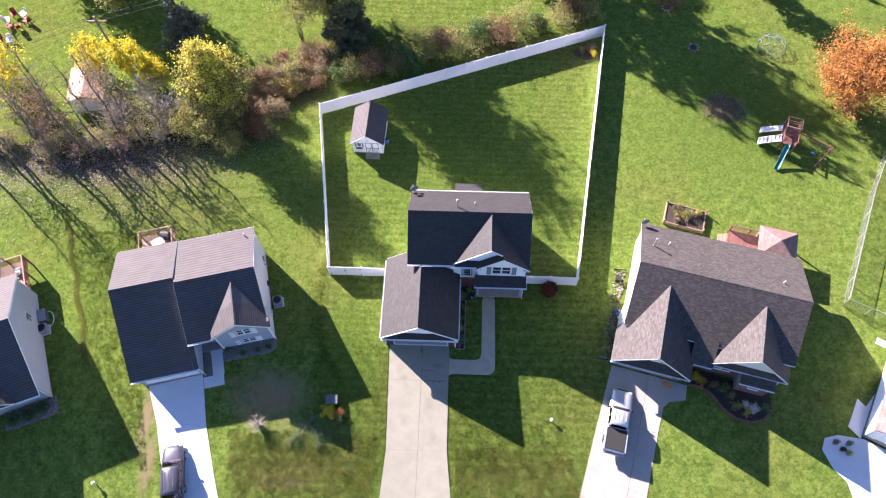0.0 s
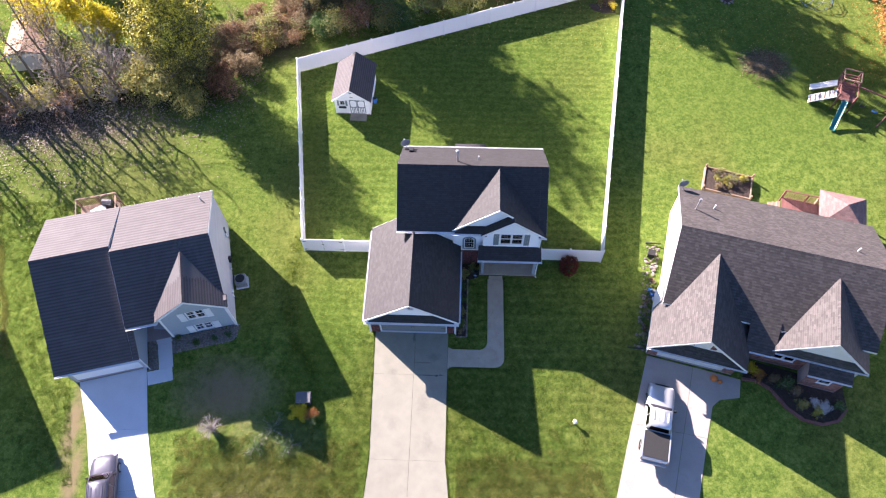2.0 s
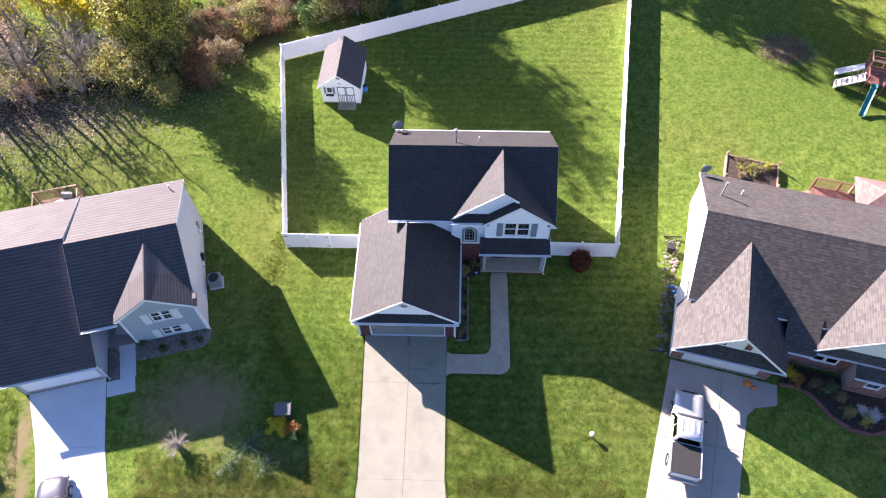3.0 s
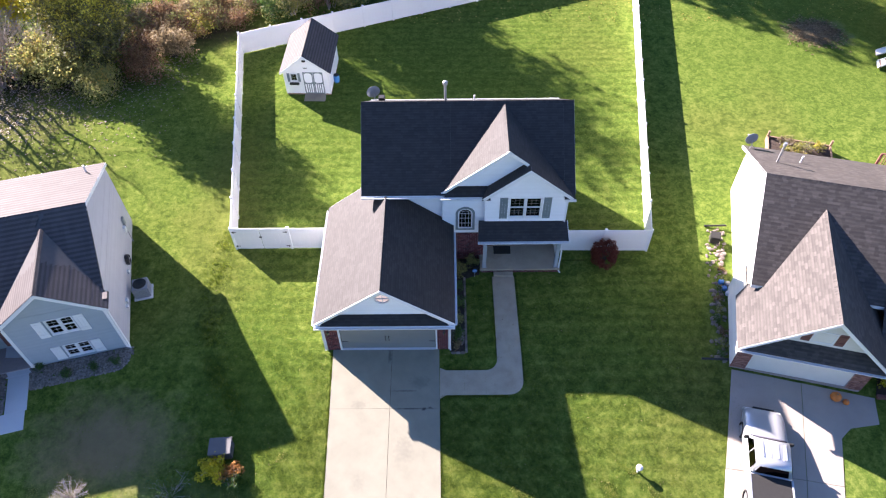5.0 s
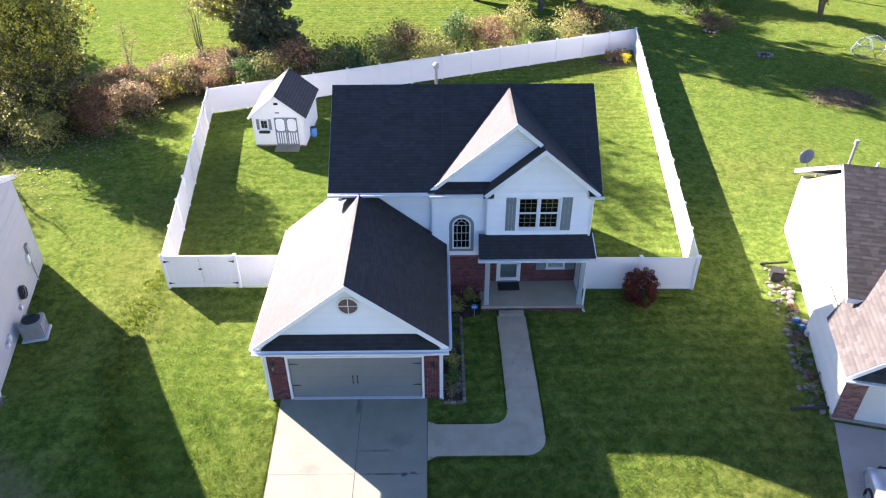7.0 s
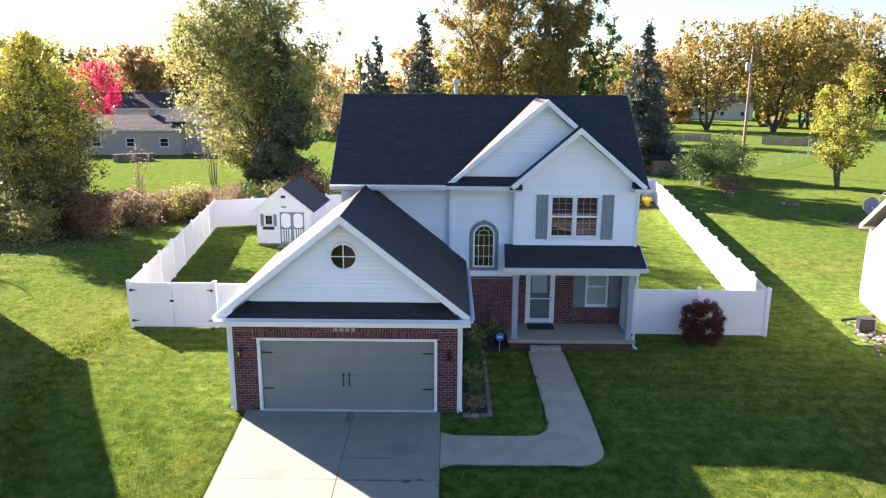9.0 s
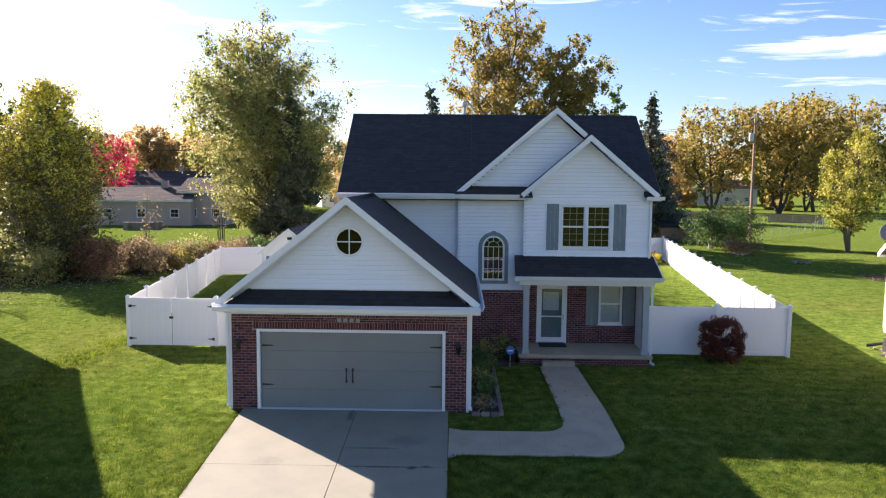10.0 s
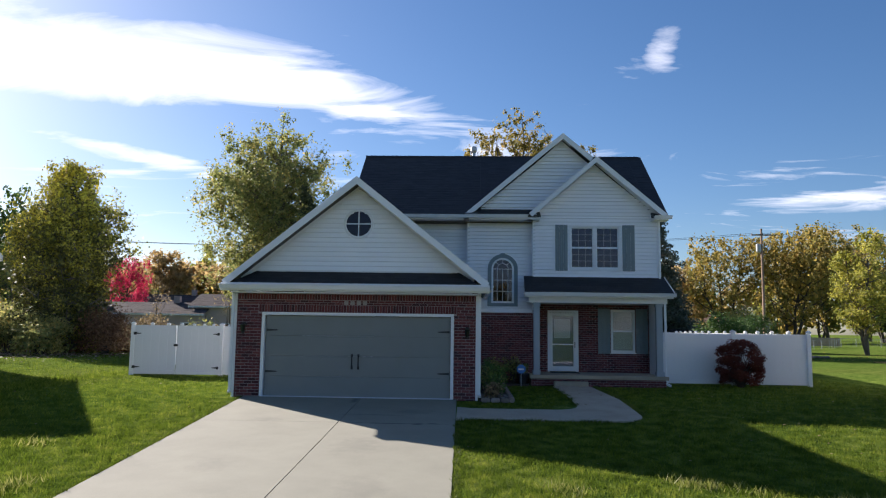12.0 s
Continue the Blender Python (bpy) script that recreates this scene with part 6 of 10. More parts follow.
siding(w, [(0.05, 3.78), (9.1, 3.78), (9.1, 4.5), (1.2, 4.5)], 0, LHSIDE, 0.13, m=RIGHT(0.0))
siding(w, [(1.3, 4.5), (9.05, 4.5), (4.36, 6.44)], 0, LHSIDE, 0.13, m=RIGHT(0.0))
KL = dict(exposure=0.26, lengths=(0.9, 1.1), lift=(0.04, 0.042))
KB = dict(exposure=0.26, lengths=(0.9, 1.1), lift=(0.012, 0.014))
LSLOPE = (6.6 - 3.65) / (4.36 + 0.45)
LF = lambda v: 3.65 + (v + 0.45) * LSLOPE
# the front slope stops at the valleys of the cross gable
roof_plane(lh, [(-7.03, -0.45, 3.65), (-4.8, -0.45, 3.65), (-4.8, 4.36, 6.6), (-7.03, 4.36, 6.6)], SHINGLE_L, ROOFEDGE, 0.1, 51, **KL)
roof_plane(lh, [(-4.8, -0.45, 3.65), (-2.2, 3.6, LF(3.6)), (-2.2, 4.36, 6.6), (-4.8, 4.36, 6.6)], SHINGLE_L, ROOFEDGE, 0.1, 52, **KL)
roof_plane(lh, [(0.2, 0.22, LF(0.22)), (0.02, 4.36, 6.6), (-2.2, 4.36, 6.6), (-2.2, 3.6, LF(3.6))], SHINGLE_L, ROOFEDGE, 0.1, 58, **KL)
roof_plane(lh, [(0.02, 9.62, 4.5), (-7.03, 9.62, 4.5), (-7.03, 4.36, 6.6), (0.02, 4.36, 6.6)], SHINGLE_L, ROOFEDGE, 0.1, 50, **KB)
ridge_caps(lh, (-7.03, 4.36, 6.6), (0.02, 4.36, 6.6), SHINGLE_L)
bm = bmesh.new()
beam(bm, (0.03, -0.1, LF(-0.1)), (0.01, 4.36, 6.6), 0.03, 0.18)
beam(bm, (0.014, 9.62, 4.5), (0.014, 4.36, 6.6), 0.03, 0.18)
beam(bm, (-7.04, -0.45, 3.65), (-7.04, 4.36, 6.6), 0.03, 0.18)
parts("rake_board", bm, TRIM, lh)
part("fascia", boxm(-7.03, 0.02, 9.6, 9.64, 4.3, 4.5), TRIM, lh)
part("fascia", boxm(-7.03, -4.8, -0.47, -0.43, 3.45, 3.65), TRIM, lh)
gable_roof(lh, -12.65, -7.06, -2.3, 4.85, 9.66, 2.1, 6.56, 4.5, SHINGLE_L, 53, 0.26, (0.9, 1.1))
roof_plane(lh, [(-7.06, -2.3, 2.1), (-6.65, -2.3, 2.1), (-6.65, 0.9, 4.096), (-7.06, 0.9, 4.096)], SHINGLE_L, ROOFEDGE, 0.1, 59, **KL)
part("wall", rect_wall(-12.2, -6.85, -2.0, -1.88, -0.5, 2.1, [(-11.9, -7.1, -0.6, 1.85)]), LHSIDE, lh)
part("garage_door", boxm(-11.9, -7.1, -1.96, -1.9, -0.3, 1.85), TRIM, lh)
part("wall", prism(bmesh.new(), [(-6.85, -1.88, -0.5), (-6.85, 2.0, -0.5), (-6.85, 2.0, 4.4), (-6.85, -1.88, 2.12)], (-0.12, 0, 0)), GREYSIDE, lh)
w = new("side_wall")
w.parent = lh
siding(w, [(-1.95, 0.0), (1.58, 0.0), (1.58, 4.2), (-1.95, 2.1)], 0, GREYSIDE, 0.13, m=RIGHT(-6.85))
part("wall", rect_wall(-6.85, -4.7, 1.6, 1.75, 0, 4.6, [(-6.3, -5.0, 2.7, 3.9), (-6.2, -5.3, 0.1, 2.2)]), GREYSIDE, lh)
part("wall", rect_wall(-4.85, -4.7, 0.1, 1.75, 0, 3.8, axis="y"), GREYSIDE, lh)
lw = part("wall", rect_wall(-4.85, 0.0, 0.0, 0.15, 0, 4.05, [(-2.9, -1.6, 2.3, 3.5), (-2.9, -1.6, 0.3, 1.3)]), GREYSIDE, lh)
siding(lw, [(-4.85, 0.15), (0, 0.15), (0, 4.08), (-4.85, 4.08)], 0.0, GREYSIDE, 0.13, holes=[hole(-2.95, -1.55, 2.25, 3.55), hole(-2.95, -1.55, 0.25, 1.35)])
window_unit(lh, -6.3, -5.0, 2.7, 3.9, 1.6, HM, 1, 1, 1, fw=0.08)
part("entry_door", boxm(-6.2, -5.3, 1.6, 1.68, 0.1, 2.2), REDWOOD, lh)
for z0, z1 in ((2.3, 3.5), (0.3, 1.3)):
    window_unit(lh, -2.9, -2.26, z0, z1, 0.0, HM, 2, 2, 2, fw=0.05)
    window_unit(lh, -2.24, -1.6, z0, z1, 0.0, HM, 2, 2, 2, fw=0.05)
    shutter(lh, -3.45, -2.97, z0 - 0.05, z1 + 0.05, -0.05, TRIM)
    shutter(lh, -1.53, -1.05, z0 - 0.05, z1 + 0.05, -0.05, TRIM)
# cross gable over the front wall
KC = dict(exposure=0.26, lengths=(0.9, 1.1), lift=(0.014, 0.016), along=(0, 1, 0))
roof_plane(lh, [(-4.8, -0.56, 4.1), (-2.2, -0.56, 6.12), (-2.2, 3.6, 6.17), (-4.8, 0.32, 4.12)], SHINGLE_L, ROOFEDGE, 0.08, 57, **KC)
roof_plane(lh, [(0.4, -0.56, 4.1), (-2.2, -0.56, 6.12), (-2.2, 3.6, 6.17), (0.4, 0.32, 4.12)], SHINGLE_L, ROOFEDGE, 0.08, 56, **KC)
ridge_caps(lh, (-2.2, -0.56, 6.12), (-2.2, 3.6, 6.17), SHINGLE_L)
bm = bmesh.new()
beam(bm, (-4.82, -0.57, 4.06), (-2.2, -0.57, 6.1), 0.03, 0.18)
beam(bm, (0.42, -0.566, 4.06), (-2.2, -0.566, 6.1), 0.03, 0.18)
parts("rake_board", bm, TRIM, lh)
gw = part("gable_wall", prism(bmesh.new(), [(-4.75, 0.0, 4.0), (0.05, 0.0, 4.0), (-2.2, 0.0, 5.9)], (0, 0.1, 0)), GREYSIDE, lh)
siding(gw, [(-4.5, 4.1), (0.0, 4.1), (-2.2, 5.85)], 0.0, GREYSIDE, 0.13)
part("soffit", prism(bmesh.new(), [(-4.75, -0.53, 4.02), (-2.2, -0.53, 5.98), (0.35, -0.53, 4.02), (0.3, -0.53, 3.97), (-2.2, -0.53, 5.92), (-4.7, -0.53, 3.97)], (0, 0.53, 0)), TRIM, lh)
part("corner_board", boxm(-0.12, 0.05, -0.05, 0.1, 0, 4.05), TRIM, lh)
part("corner_board", boxm(-4.88, -4.72, -0.05, 0.1, 0, 4.0), TRIM, lh)
gutter(lh, (-12.65, -2.32, 1.97), (-6.65, -2.32, 1.97), (0, -1, 0))
gutter(lh, (-7.03, -0.49, 3.52), (-4.82, -0.49, 3.52), (0, -1, 0))
downspout(lh, -0.06, -0.05, 0.05, 3.9, (0.2, -0.1))
downspout(lh, -6.8, -2.02, -0.2, 1.95, (0.15, -0.2))
part("vent_pipe", tube(bmesh.new(), [(-0.8, 8.6, 4.7), (-0.8, 8.6, 5.4)], 0.05, 10), WHITEPLASTIC, lh)
part("roof_return", boxm(-0.1, 0.42, -0.1, 0.42, 4.12, 4.3, 0.03), SHINGLE_L, lh)
for x0, x1, y0, y1 in ((-12.18, -6.87, -1.98, 9.1), (-6.87, -0.02, 0.02, 9.1)):
    part("foundation", boxm(x0, x1, y0, y1, -0.6, -0.01), MORTAR, lh)
# what hangs on its white side wall
for v, z, wd, ht, m in ((7.55, 1.75, 0.16, 0.26, GREYPLASTIC), (7.2, 1.45, 0.12, 0.2, WHITEPLASTIC), (4.55, 0.75, 0.1, 0.1, WHITEPLASTIC), (2.45, 0.8, 0.12, 0.12, WHITEPLASTIC), (2.1, 0.75, 0.1, 0.1, WHITEPLASTIC)):
    part("wall_box", boxm(0.04, 0.17, v - wd, v + wd, z - ht, z + ht, 0.015), m, lh)
part("conduit", tube(bmesh.new(), [(0.07, 7.55, 0.0), (0.07, 7.55, 1.5)], 0.03, 8), GREYPLASTIC, lh)
bm = bmesh.new()
for k in range(5):
    r = 0.3 - 0.035 * (k % 3)
    tube(bm, [(0.1 + 0.035 * k, 5.2 + r * math.cos(t), 1.05 + r * math.sin(t)) for t in np.linspace(0, 6.2832, 21)], 0.022, 6)
part("hose", bm, IRON, lh)
part("hose_hanger", boxm(0.04, 0.2, 5.1, 5.3, 1.1, 1.3, 0.02), DARKBOX, lh)
# entrance walk and drive
ld = thing("driveway", Matrix(), "bright pale concrete driveway of the neighbouring house", "driveway", kind="structure")
pa = [(-24.8, -4.65), (-19.98, -3.38), (-18.9, -8.0), (-17.6, -12.0), (-15.8, -17.0), (-12.6, -25.0), (-18.5, -26.0), (-20.9, -17.0), (-22.0, -12.5), (-23.4, -8.0)]
quads = [(0, 1, 2, 9), (9, 2, 3, 8), (8, 3, 4, 7), (7, 4, 5, 6)]
for q in quads:
    c = Vector((sum(pa[i][0] for i in q) / 4, sum(pa[i][1] for i in q) / 4))
    slab(ld, [((pa[i][0] - c.x) * 0.997 + c.x, (pa[i][1] - c.y) * 0.997 + c.y) for i in q], PALECON, 0.028)
lp = thing("garden_path", Matrix(), "short pale concrete path to the neighbour's door", "path", kind="structure")
LHM = pose(-13.75, 0.3, 0, 0, 0, 14.5)
for u0, u1, v0, v1 in ((-6.93, -5.08, -3.4, -2.36), (-6.05, -5.0, -2.35, -0.3), (-6.3, -4.87, -0.29, 1.58)):
    slab(lp, [(LHM @ Vector((u, v, 0))).to_2d() for u, v in ((u0, v1), (u0, v0), (u1, v0), (u1, v1))], PALECON, 0.04)


def ac_unit(x, y, turn, label):
    a = thing("air_conditioner", pose(x, y, 0, 0, 0, turn), label, "air conditioner")
    part("pad", boxm(-0.5, 0.5, -0.5, 0.5, 0, 0.07, 0.01), PALECON, a)
    part("casing", boxm(-0.42, 0.42, -0.42, 0.42, 0.07, 0.85, 0.04), GREYPLASTIC, a)
    bm = bmesh.new()
    for k in range(12):
        z = 0.14 + k * 0.055
        for s in (-1, 1):
            box(bm, -0.38, 0.38, s * 0.425 - 0.006, s * 0.425 + 0.006, z, z + 0.03)
            box(bm, s * 0.425 - 0.006, s * 0.425 + 0.006, -0.38, 0.38, z, z + 0.03)
    part("louvres", bm, METAL, a)
    bm = bmesh.new()
    for r in (0.1, 0.17, 0.24, 0.31, 0.36):
        tube(bm, [(r * math.cos(t), r * math.sin(t), 0.865) for t in np.linspace(0, 6.2832, 25)], 0.006, 5)
    part("fan_guard", bm, IRON, a)
    # solid black disc painted in for the shaded hollow under the guard
    part("fan_opening", disc(bmesh.new(), (0, 0, 0.851), 0.36, (0, 0, 0.004), 24), IRON, a)
    return a


ac_unit(-13.9, 3.8, 14, "grey air conditioner unit beside the white house wall")


def pebbles(name, x0, x1, y0, y1, m, n, mat, label, seed, inside=None, r=(0.03, 0.09)):
    """A bed of loose stones lying on the ground."""
    rng = random.Random(seed)
    oc = [(1, 0, 0), (-1, 0, 0), (0, 1, 0), (0, -1, 0), (0, 0, 1), (0, 0, -0.5), (0.6, 0.6, 0.5), (-0.6, 0.6, 0.5), (-0.6, -0.6, 0.5), (0.6, -0.6, 0.5)]
    tri = [(0, 6, 4), (6, 2, 4), (2, 7, 4), (7, 1, 4), (1, 8, 4), (8, 3, 4), (3, 9, 4), (9, 0, 4), (0, 5, 2), (2, 5, 1), (1, 5, 3), (3, 5, 0), (0, 2, 6), (2, 1, 7), (1, 3, 8), (3, 0, 9)]
    vs, fs = [], []
    for i in range(n):
        p = m @ Vector((rng.uniform(x0, x1), rng.uniform(y0, y1), 0))
        if inside and not inside(p.x, p.y):
            continue
        s = rng.uniform(*r)
        a = rng.uniform(0, 6.28)
        k = len(vs)
        for q in oc:
            qq = Vector((q[0] * s * rng.uniform(0.8, 1.3), q[1] * s * rng.uniform(0.7, 1.0), q[2] * s * 0.7))
            vs.append((p.x + qq.x * math.cos(a) - qq.y * math.sin(a), p.y + qq.x * math.sin(a) + qq.y * math.cos(a), ground_z(p.y) + 0.03 + qq.z))
        fs += [tuple(k + j for j in t) for t in tri]
    ob = new(name, mesh_from(name, vs, fs, mat))
    tagged(ob, label, "stones", kind="stuff")
    return ob


def bed_corner(p):
    """The bed's outer corner is rounded off."""
    return p.x < -0.75 or p.y > -0.5 or (p.x + 0.75) ** 2 + (p.y + 0.5) ** 2 < 0.8 ** 2


pebbles("gravel_bed", -4.95, 0.2, -1.3, -0.05, LHM, 2600, PEBBLE, "bed of grey and tan river stones by the wall", 5, lambda x, y: bed_corner(LHM.inverted() @ Vector((x, y, 0))), r=(0.04, 0.09))
pebbles("gravel_bed", -6.78, -6.12, -2.3, 0.1, LHM, 500, PEBBLE, "strip of grey and tan river stones by the path", 6, r=(0.04, 0.09))

# deck behind the left neighbour
ldeck = thing("deck", pose(-13.75, 0.3, 0, 0, 0, 14.5) @ pose(0.5, 0, 0), "raised wooden deck with railings behind the grey house", "deck")
for i in range(16):
    part("plank", boxm(-12.0 + i * 0.2, -12.0 + i * 0.2 + 0.19, 9.2, 12.8, 1.3, 1.34), WOOD, ldeck)
for x in (-12.0, -10.4, -8.85):
    part("post", boxm(x - 0.06, x + 0.06, 12.7, 12.82, 0, 2.35), WOOD, ldeck)
for x in (-12.0, -8.85):
    part("post", boxm(x - 0.06, x + 0.06, 9.9, 10.02, 0, 2.35), WOOD, ldeck)
    part("rail", boxm(x - 0.05, x + 0.05, 9.2, 12.7, 2.25, 2.32), WOOD, ldeck)
part("rail", boxm(-12.0, -8.85, 12.72, 12.82, 2.36, 2.42), WOOD, ldeck)
for i in range(24):
    x = -11.9 + i * 0.128
    part("baluster", boxm(x - 0.02, x + 0.02, 12.74, 12.78, 1.34, 2.36), WOOD, ldeck)

pt = thing("patio_table", LHM @ pose(-9.75, 11.5, 1.34, 0, 0, 20), "white plastic patio table on the raised deck", "table")
part("tabletop", boxm(-0.6, 0.6, -0.42, 0.42, 0.68, 0.72, 0.03), WHITEPLASTIC, pt)
for x in (-0.5, 0.5):
    for y in (-0.33, 0.33):
        part("leg", boxm(x - 0.03, x + 0.03, y - 0.03, y + 0.03, 0, 0.68), WHITEPLASTIC, pt)
bq = thing("barbecue", LHM @ pose(-9.0, 12.1, 1.34, 0, 0, -15), "black covered barbecue on the raised deck", "barbecue")
part("body", boxm(-0.4, 0.4, -0.28, 0.28, 0.0, 0.85, 0.04), IRON, bq)
part("lid", tube(bmesh.new(), [(-0.4, 0, 0.87), (0.4, 0, 0.87)], 0.26, 14), DARKBOX, bq)

# far left neighbour
LLH_SPOTS = []
fl = thing("house", pose(-33.4, -5.9, 0, 0, 0, 23.0), "white-sided neighbouring house with a dark shingle roof", "house")
part("wall", prism(bmesh.new(), [(-0.002, 0.0, -0.1), (-0.002, 10.6, -0.1), (-0.002, 10.6, 4.05), (-0.002, 5.25, 6.3), (-0.002, 0.0, 2.95)], (-0.14, 0, 0)), LHSIDE, fl)
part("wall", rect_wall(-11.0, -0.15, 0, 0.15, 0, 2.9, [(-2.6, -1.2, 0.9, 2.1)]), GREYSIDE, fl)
part("wall", rect_wall(-11.0, -0.15, 10.45, 10.6, 0, 4.0), LHSIDE, fl)
w = wall_boards(fl, RIGHT(0.0), 0.0, 10.6, 0.1, 2.9, LHSIDE)
siding(w, [(0.05, 2.9), (10.55, 2.9), (10.55, 4.0), (5.25, 6.25)], 0, LHSIDE, 0.13, m=RIGHT(0.0))
win = part("window_frame", boxm(0.03, 0.075, 6.75, 7.55, 1.85, 2.95, 0.01), TRIM, fl)
for v0, v1 in ((6.82, 7.12), (7.18, 7.48)):
    part("pane", boxm(0.07, 0.082, v0, v1, 1.92, 2.88), GLASS, win)
part("foundation", boxm(-10.98, -0.02, 0.02, 10.58, -0.8, -0.11), MORTAR, fl)
gable_roof(fl, -11.5, 0.2, -0.8, 5.25, 11.1, 2.65, 6.5, 3.9, SHINGLE_L, 61)
window_unit(fl, -2.6, -1.2, 0.9, 2.1, 0.0, HM, 3, 2, 1)
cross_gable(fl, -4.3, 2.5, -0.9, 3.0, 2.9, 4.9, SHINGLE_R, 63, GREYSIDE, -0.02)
gutter(fl, (-1.7, -0.82, 2.5), (0.2, -0.82, 2.5), (0, -1, 0))
downspout(fl, -0.06, -0.03, 0.0, 2.4, (0.25, -0.15))
ac_unit(-35.7, 0.25, 23, "grey air conditioner unit by the far white house")
bin_ = thing("storage_box", pose(-36.15, 1.5, 0, 0, 0, 23), "dark grey plastic storage box by the white wall", "box")
part("body", boxm(-0.4, 0.4, -0.6, 0.6, 0, 0.7, 0.05), DARKBOX, bin_)
part("lid", boxm(-0.44, 0.44, -0.64, 0.64, 0.7, 0.78, 0.03), GREYPLASTIC, bin_)
hs = thing("garden_hose", pose(-35.85, 1.35, 0.03, 0, 0, 23), "pale hose looped on the grass beside the box", "hose")
part("loop", tube(bmesh.new(), [(0.55 * math.cos(t) + 0.1, 0.85 * math.sin(t), 0.01) for t in np.linspace(-1.9, 1.9, 15)], 0.035, 6), WHITEPLASTIC, hs)
# its raised deck with a roofed half
fdeck = thing("deck", pose(-33.4, -5.9, 0, 0, 0, 23.0), "reddish wooden deck with railing and a grey roofed half", "deck")
for i in range(21):
    part("plank", boxm(-4.2 + i * 0.2, -4.01 + i * 0.2, 10.7, 14.1, 1.2, 1.24), WOOD, fdeck)
for x, y in ((-4.2, 14.04), (-1.5, 14.04), (0.0, 14.04), (0.0, 12.3)):
    part("post", boxm(x - 0.06, x + 0.06, y - 0.06, y + 0.06, 0, 2.25), REDWOOD, fdeck)
part("rail", boxm(-4.2, 0.06, 13.98, 14.1, 2.26, 2.31), WOOD, fdeck)
part("rail", boxm(-0.06, 0.06, 10.7, 13.97, 2.26, 2.31), WOOD, fdeck)
for i in range(27):
    y = 10.85 + i * 0.12
    part("baluster", boxm(-0.02, 0.02, y - 0.02, y + 0.02, 1.24, 2.26), REDWOOD, fdeck)
for i in range(34):
    x = -4.1 + i * 0.12
    part("baluster", boxm(x - 0.02, x + 0.02, 14.02, 14.06, 1.24, 2.26), REDWOOD, fdeck)
for x in (-4.1, -1.5):
    part("roof_post", boxm(x - 0.06, x + 0.06, 13.8, 13.92, 2.31, 3.3), WOOD, fdeck)
part("roof", prism(bmesh.new(), [(-4.3, 10.8, 3.9), (-1.3, 10.8, 3.9), (-1.3, 14.1, 3.3), (-4.3, 14.1, 3.3)], (0, 0, 0.08)), SHINGLE_L, fdeck)
part("chair", boxm(-1.1, -0.5, 12.6, 13.2, 1.24, 1.7, 0.08), WHITEPLASTIC, fdeck)

# right neighbour
rh = thing("house", pose(17.5, -1.15, 0, 0, 0, -13.5), "brick and cream house with a mottled brown shingle roof", "house")
part("wall", rect_wall(0.3, 0.45, 0.2, 12.9, 0, 2.9, axis="y"), CREAM, rh)
part("gable_wall", prism(bmesh.new(), [(0.32, 2.4, 2.7), (0.32, 12.9, 2.9), (0.32, 7.5, 6.3)], (0.12, 0, 0)), CREAM, rh)
w = wall_boards(rh, LEFT(0.3), -12.9, -0.25, 0.2, 2.85, CREAM)
siding(w, [(-12.8, 2.85), (-2.3, 2.85), (-7.5, 6.3)], 0, CREAM, 0.13, m=LEFT(0.3))
part("wall", rect_wall(14.3, 14.45, 1.6, 12.9, 0, 2.9, axis="y"), CREAM, rh)
part("gable_wall", prism(bmesh.new(), [(14.43, 2.4, 2.7), (14.43, 12.9, 2.9), (14.43, 7.5, 6.3)], (-0.12, 0, 0)), CREAM, rh)
part("wall", rect_wall(0.3, 14.3, 12.75, 12.9, 0, 3.2), CREAM, rh)
gable_roof(rh, 0.05, 14.85, 2.6, 7.5, 13.4, 3.6, 6.6, 3.3, SHINGLE_R, 71, 0.15, (0.16, 0.34))
for x0, x1, y0, y1 in ((0.02, 6.28, 0.03, 5.0), (0.32, 14.43, 1.68, 12.88), (11.02, 13.58, 0.62, 1.68)):
    part("foundation", boxm(x0, x1, y0, y1, -0.6, 0.01), MORTAR, rh)
# its garage
gwr = part("wall", rect_wall(0.0, 6.3, 0.012, 0.15, 0, 2.5, [(0.75, 5.55, -0.1, 2.15)]), MORTAR, rh)
lay_bricks(gwr, rows_of_brick(0.0, 6.3, 0, 2.5, [hole(0.75, 5.55, -1, 2.15)]), 0.012, PINKBRICK, False)
part("garage_door", boxm(0.75, 5.55, 0.08, 0.13, 0.0, 2.15), CREAM, rh)
part("wall", rect_wall(0.0, 0.15, 0.15, 5.0, 0, 2.6, axis="y"), CREAM, rh)
wall_boards(rh, LEFT(0.0), -5.0, 0.0, 0.2, 2.55, CREAM)
part("wall", rect_wall(6.15, 6.3, 0.15, 4.5, 0, 2.6, axis="y"), MORTAR, rh)


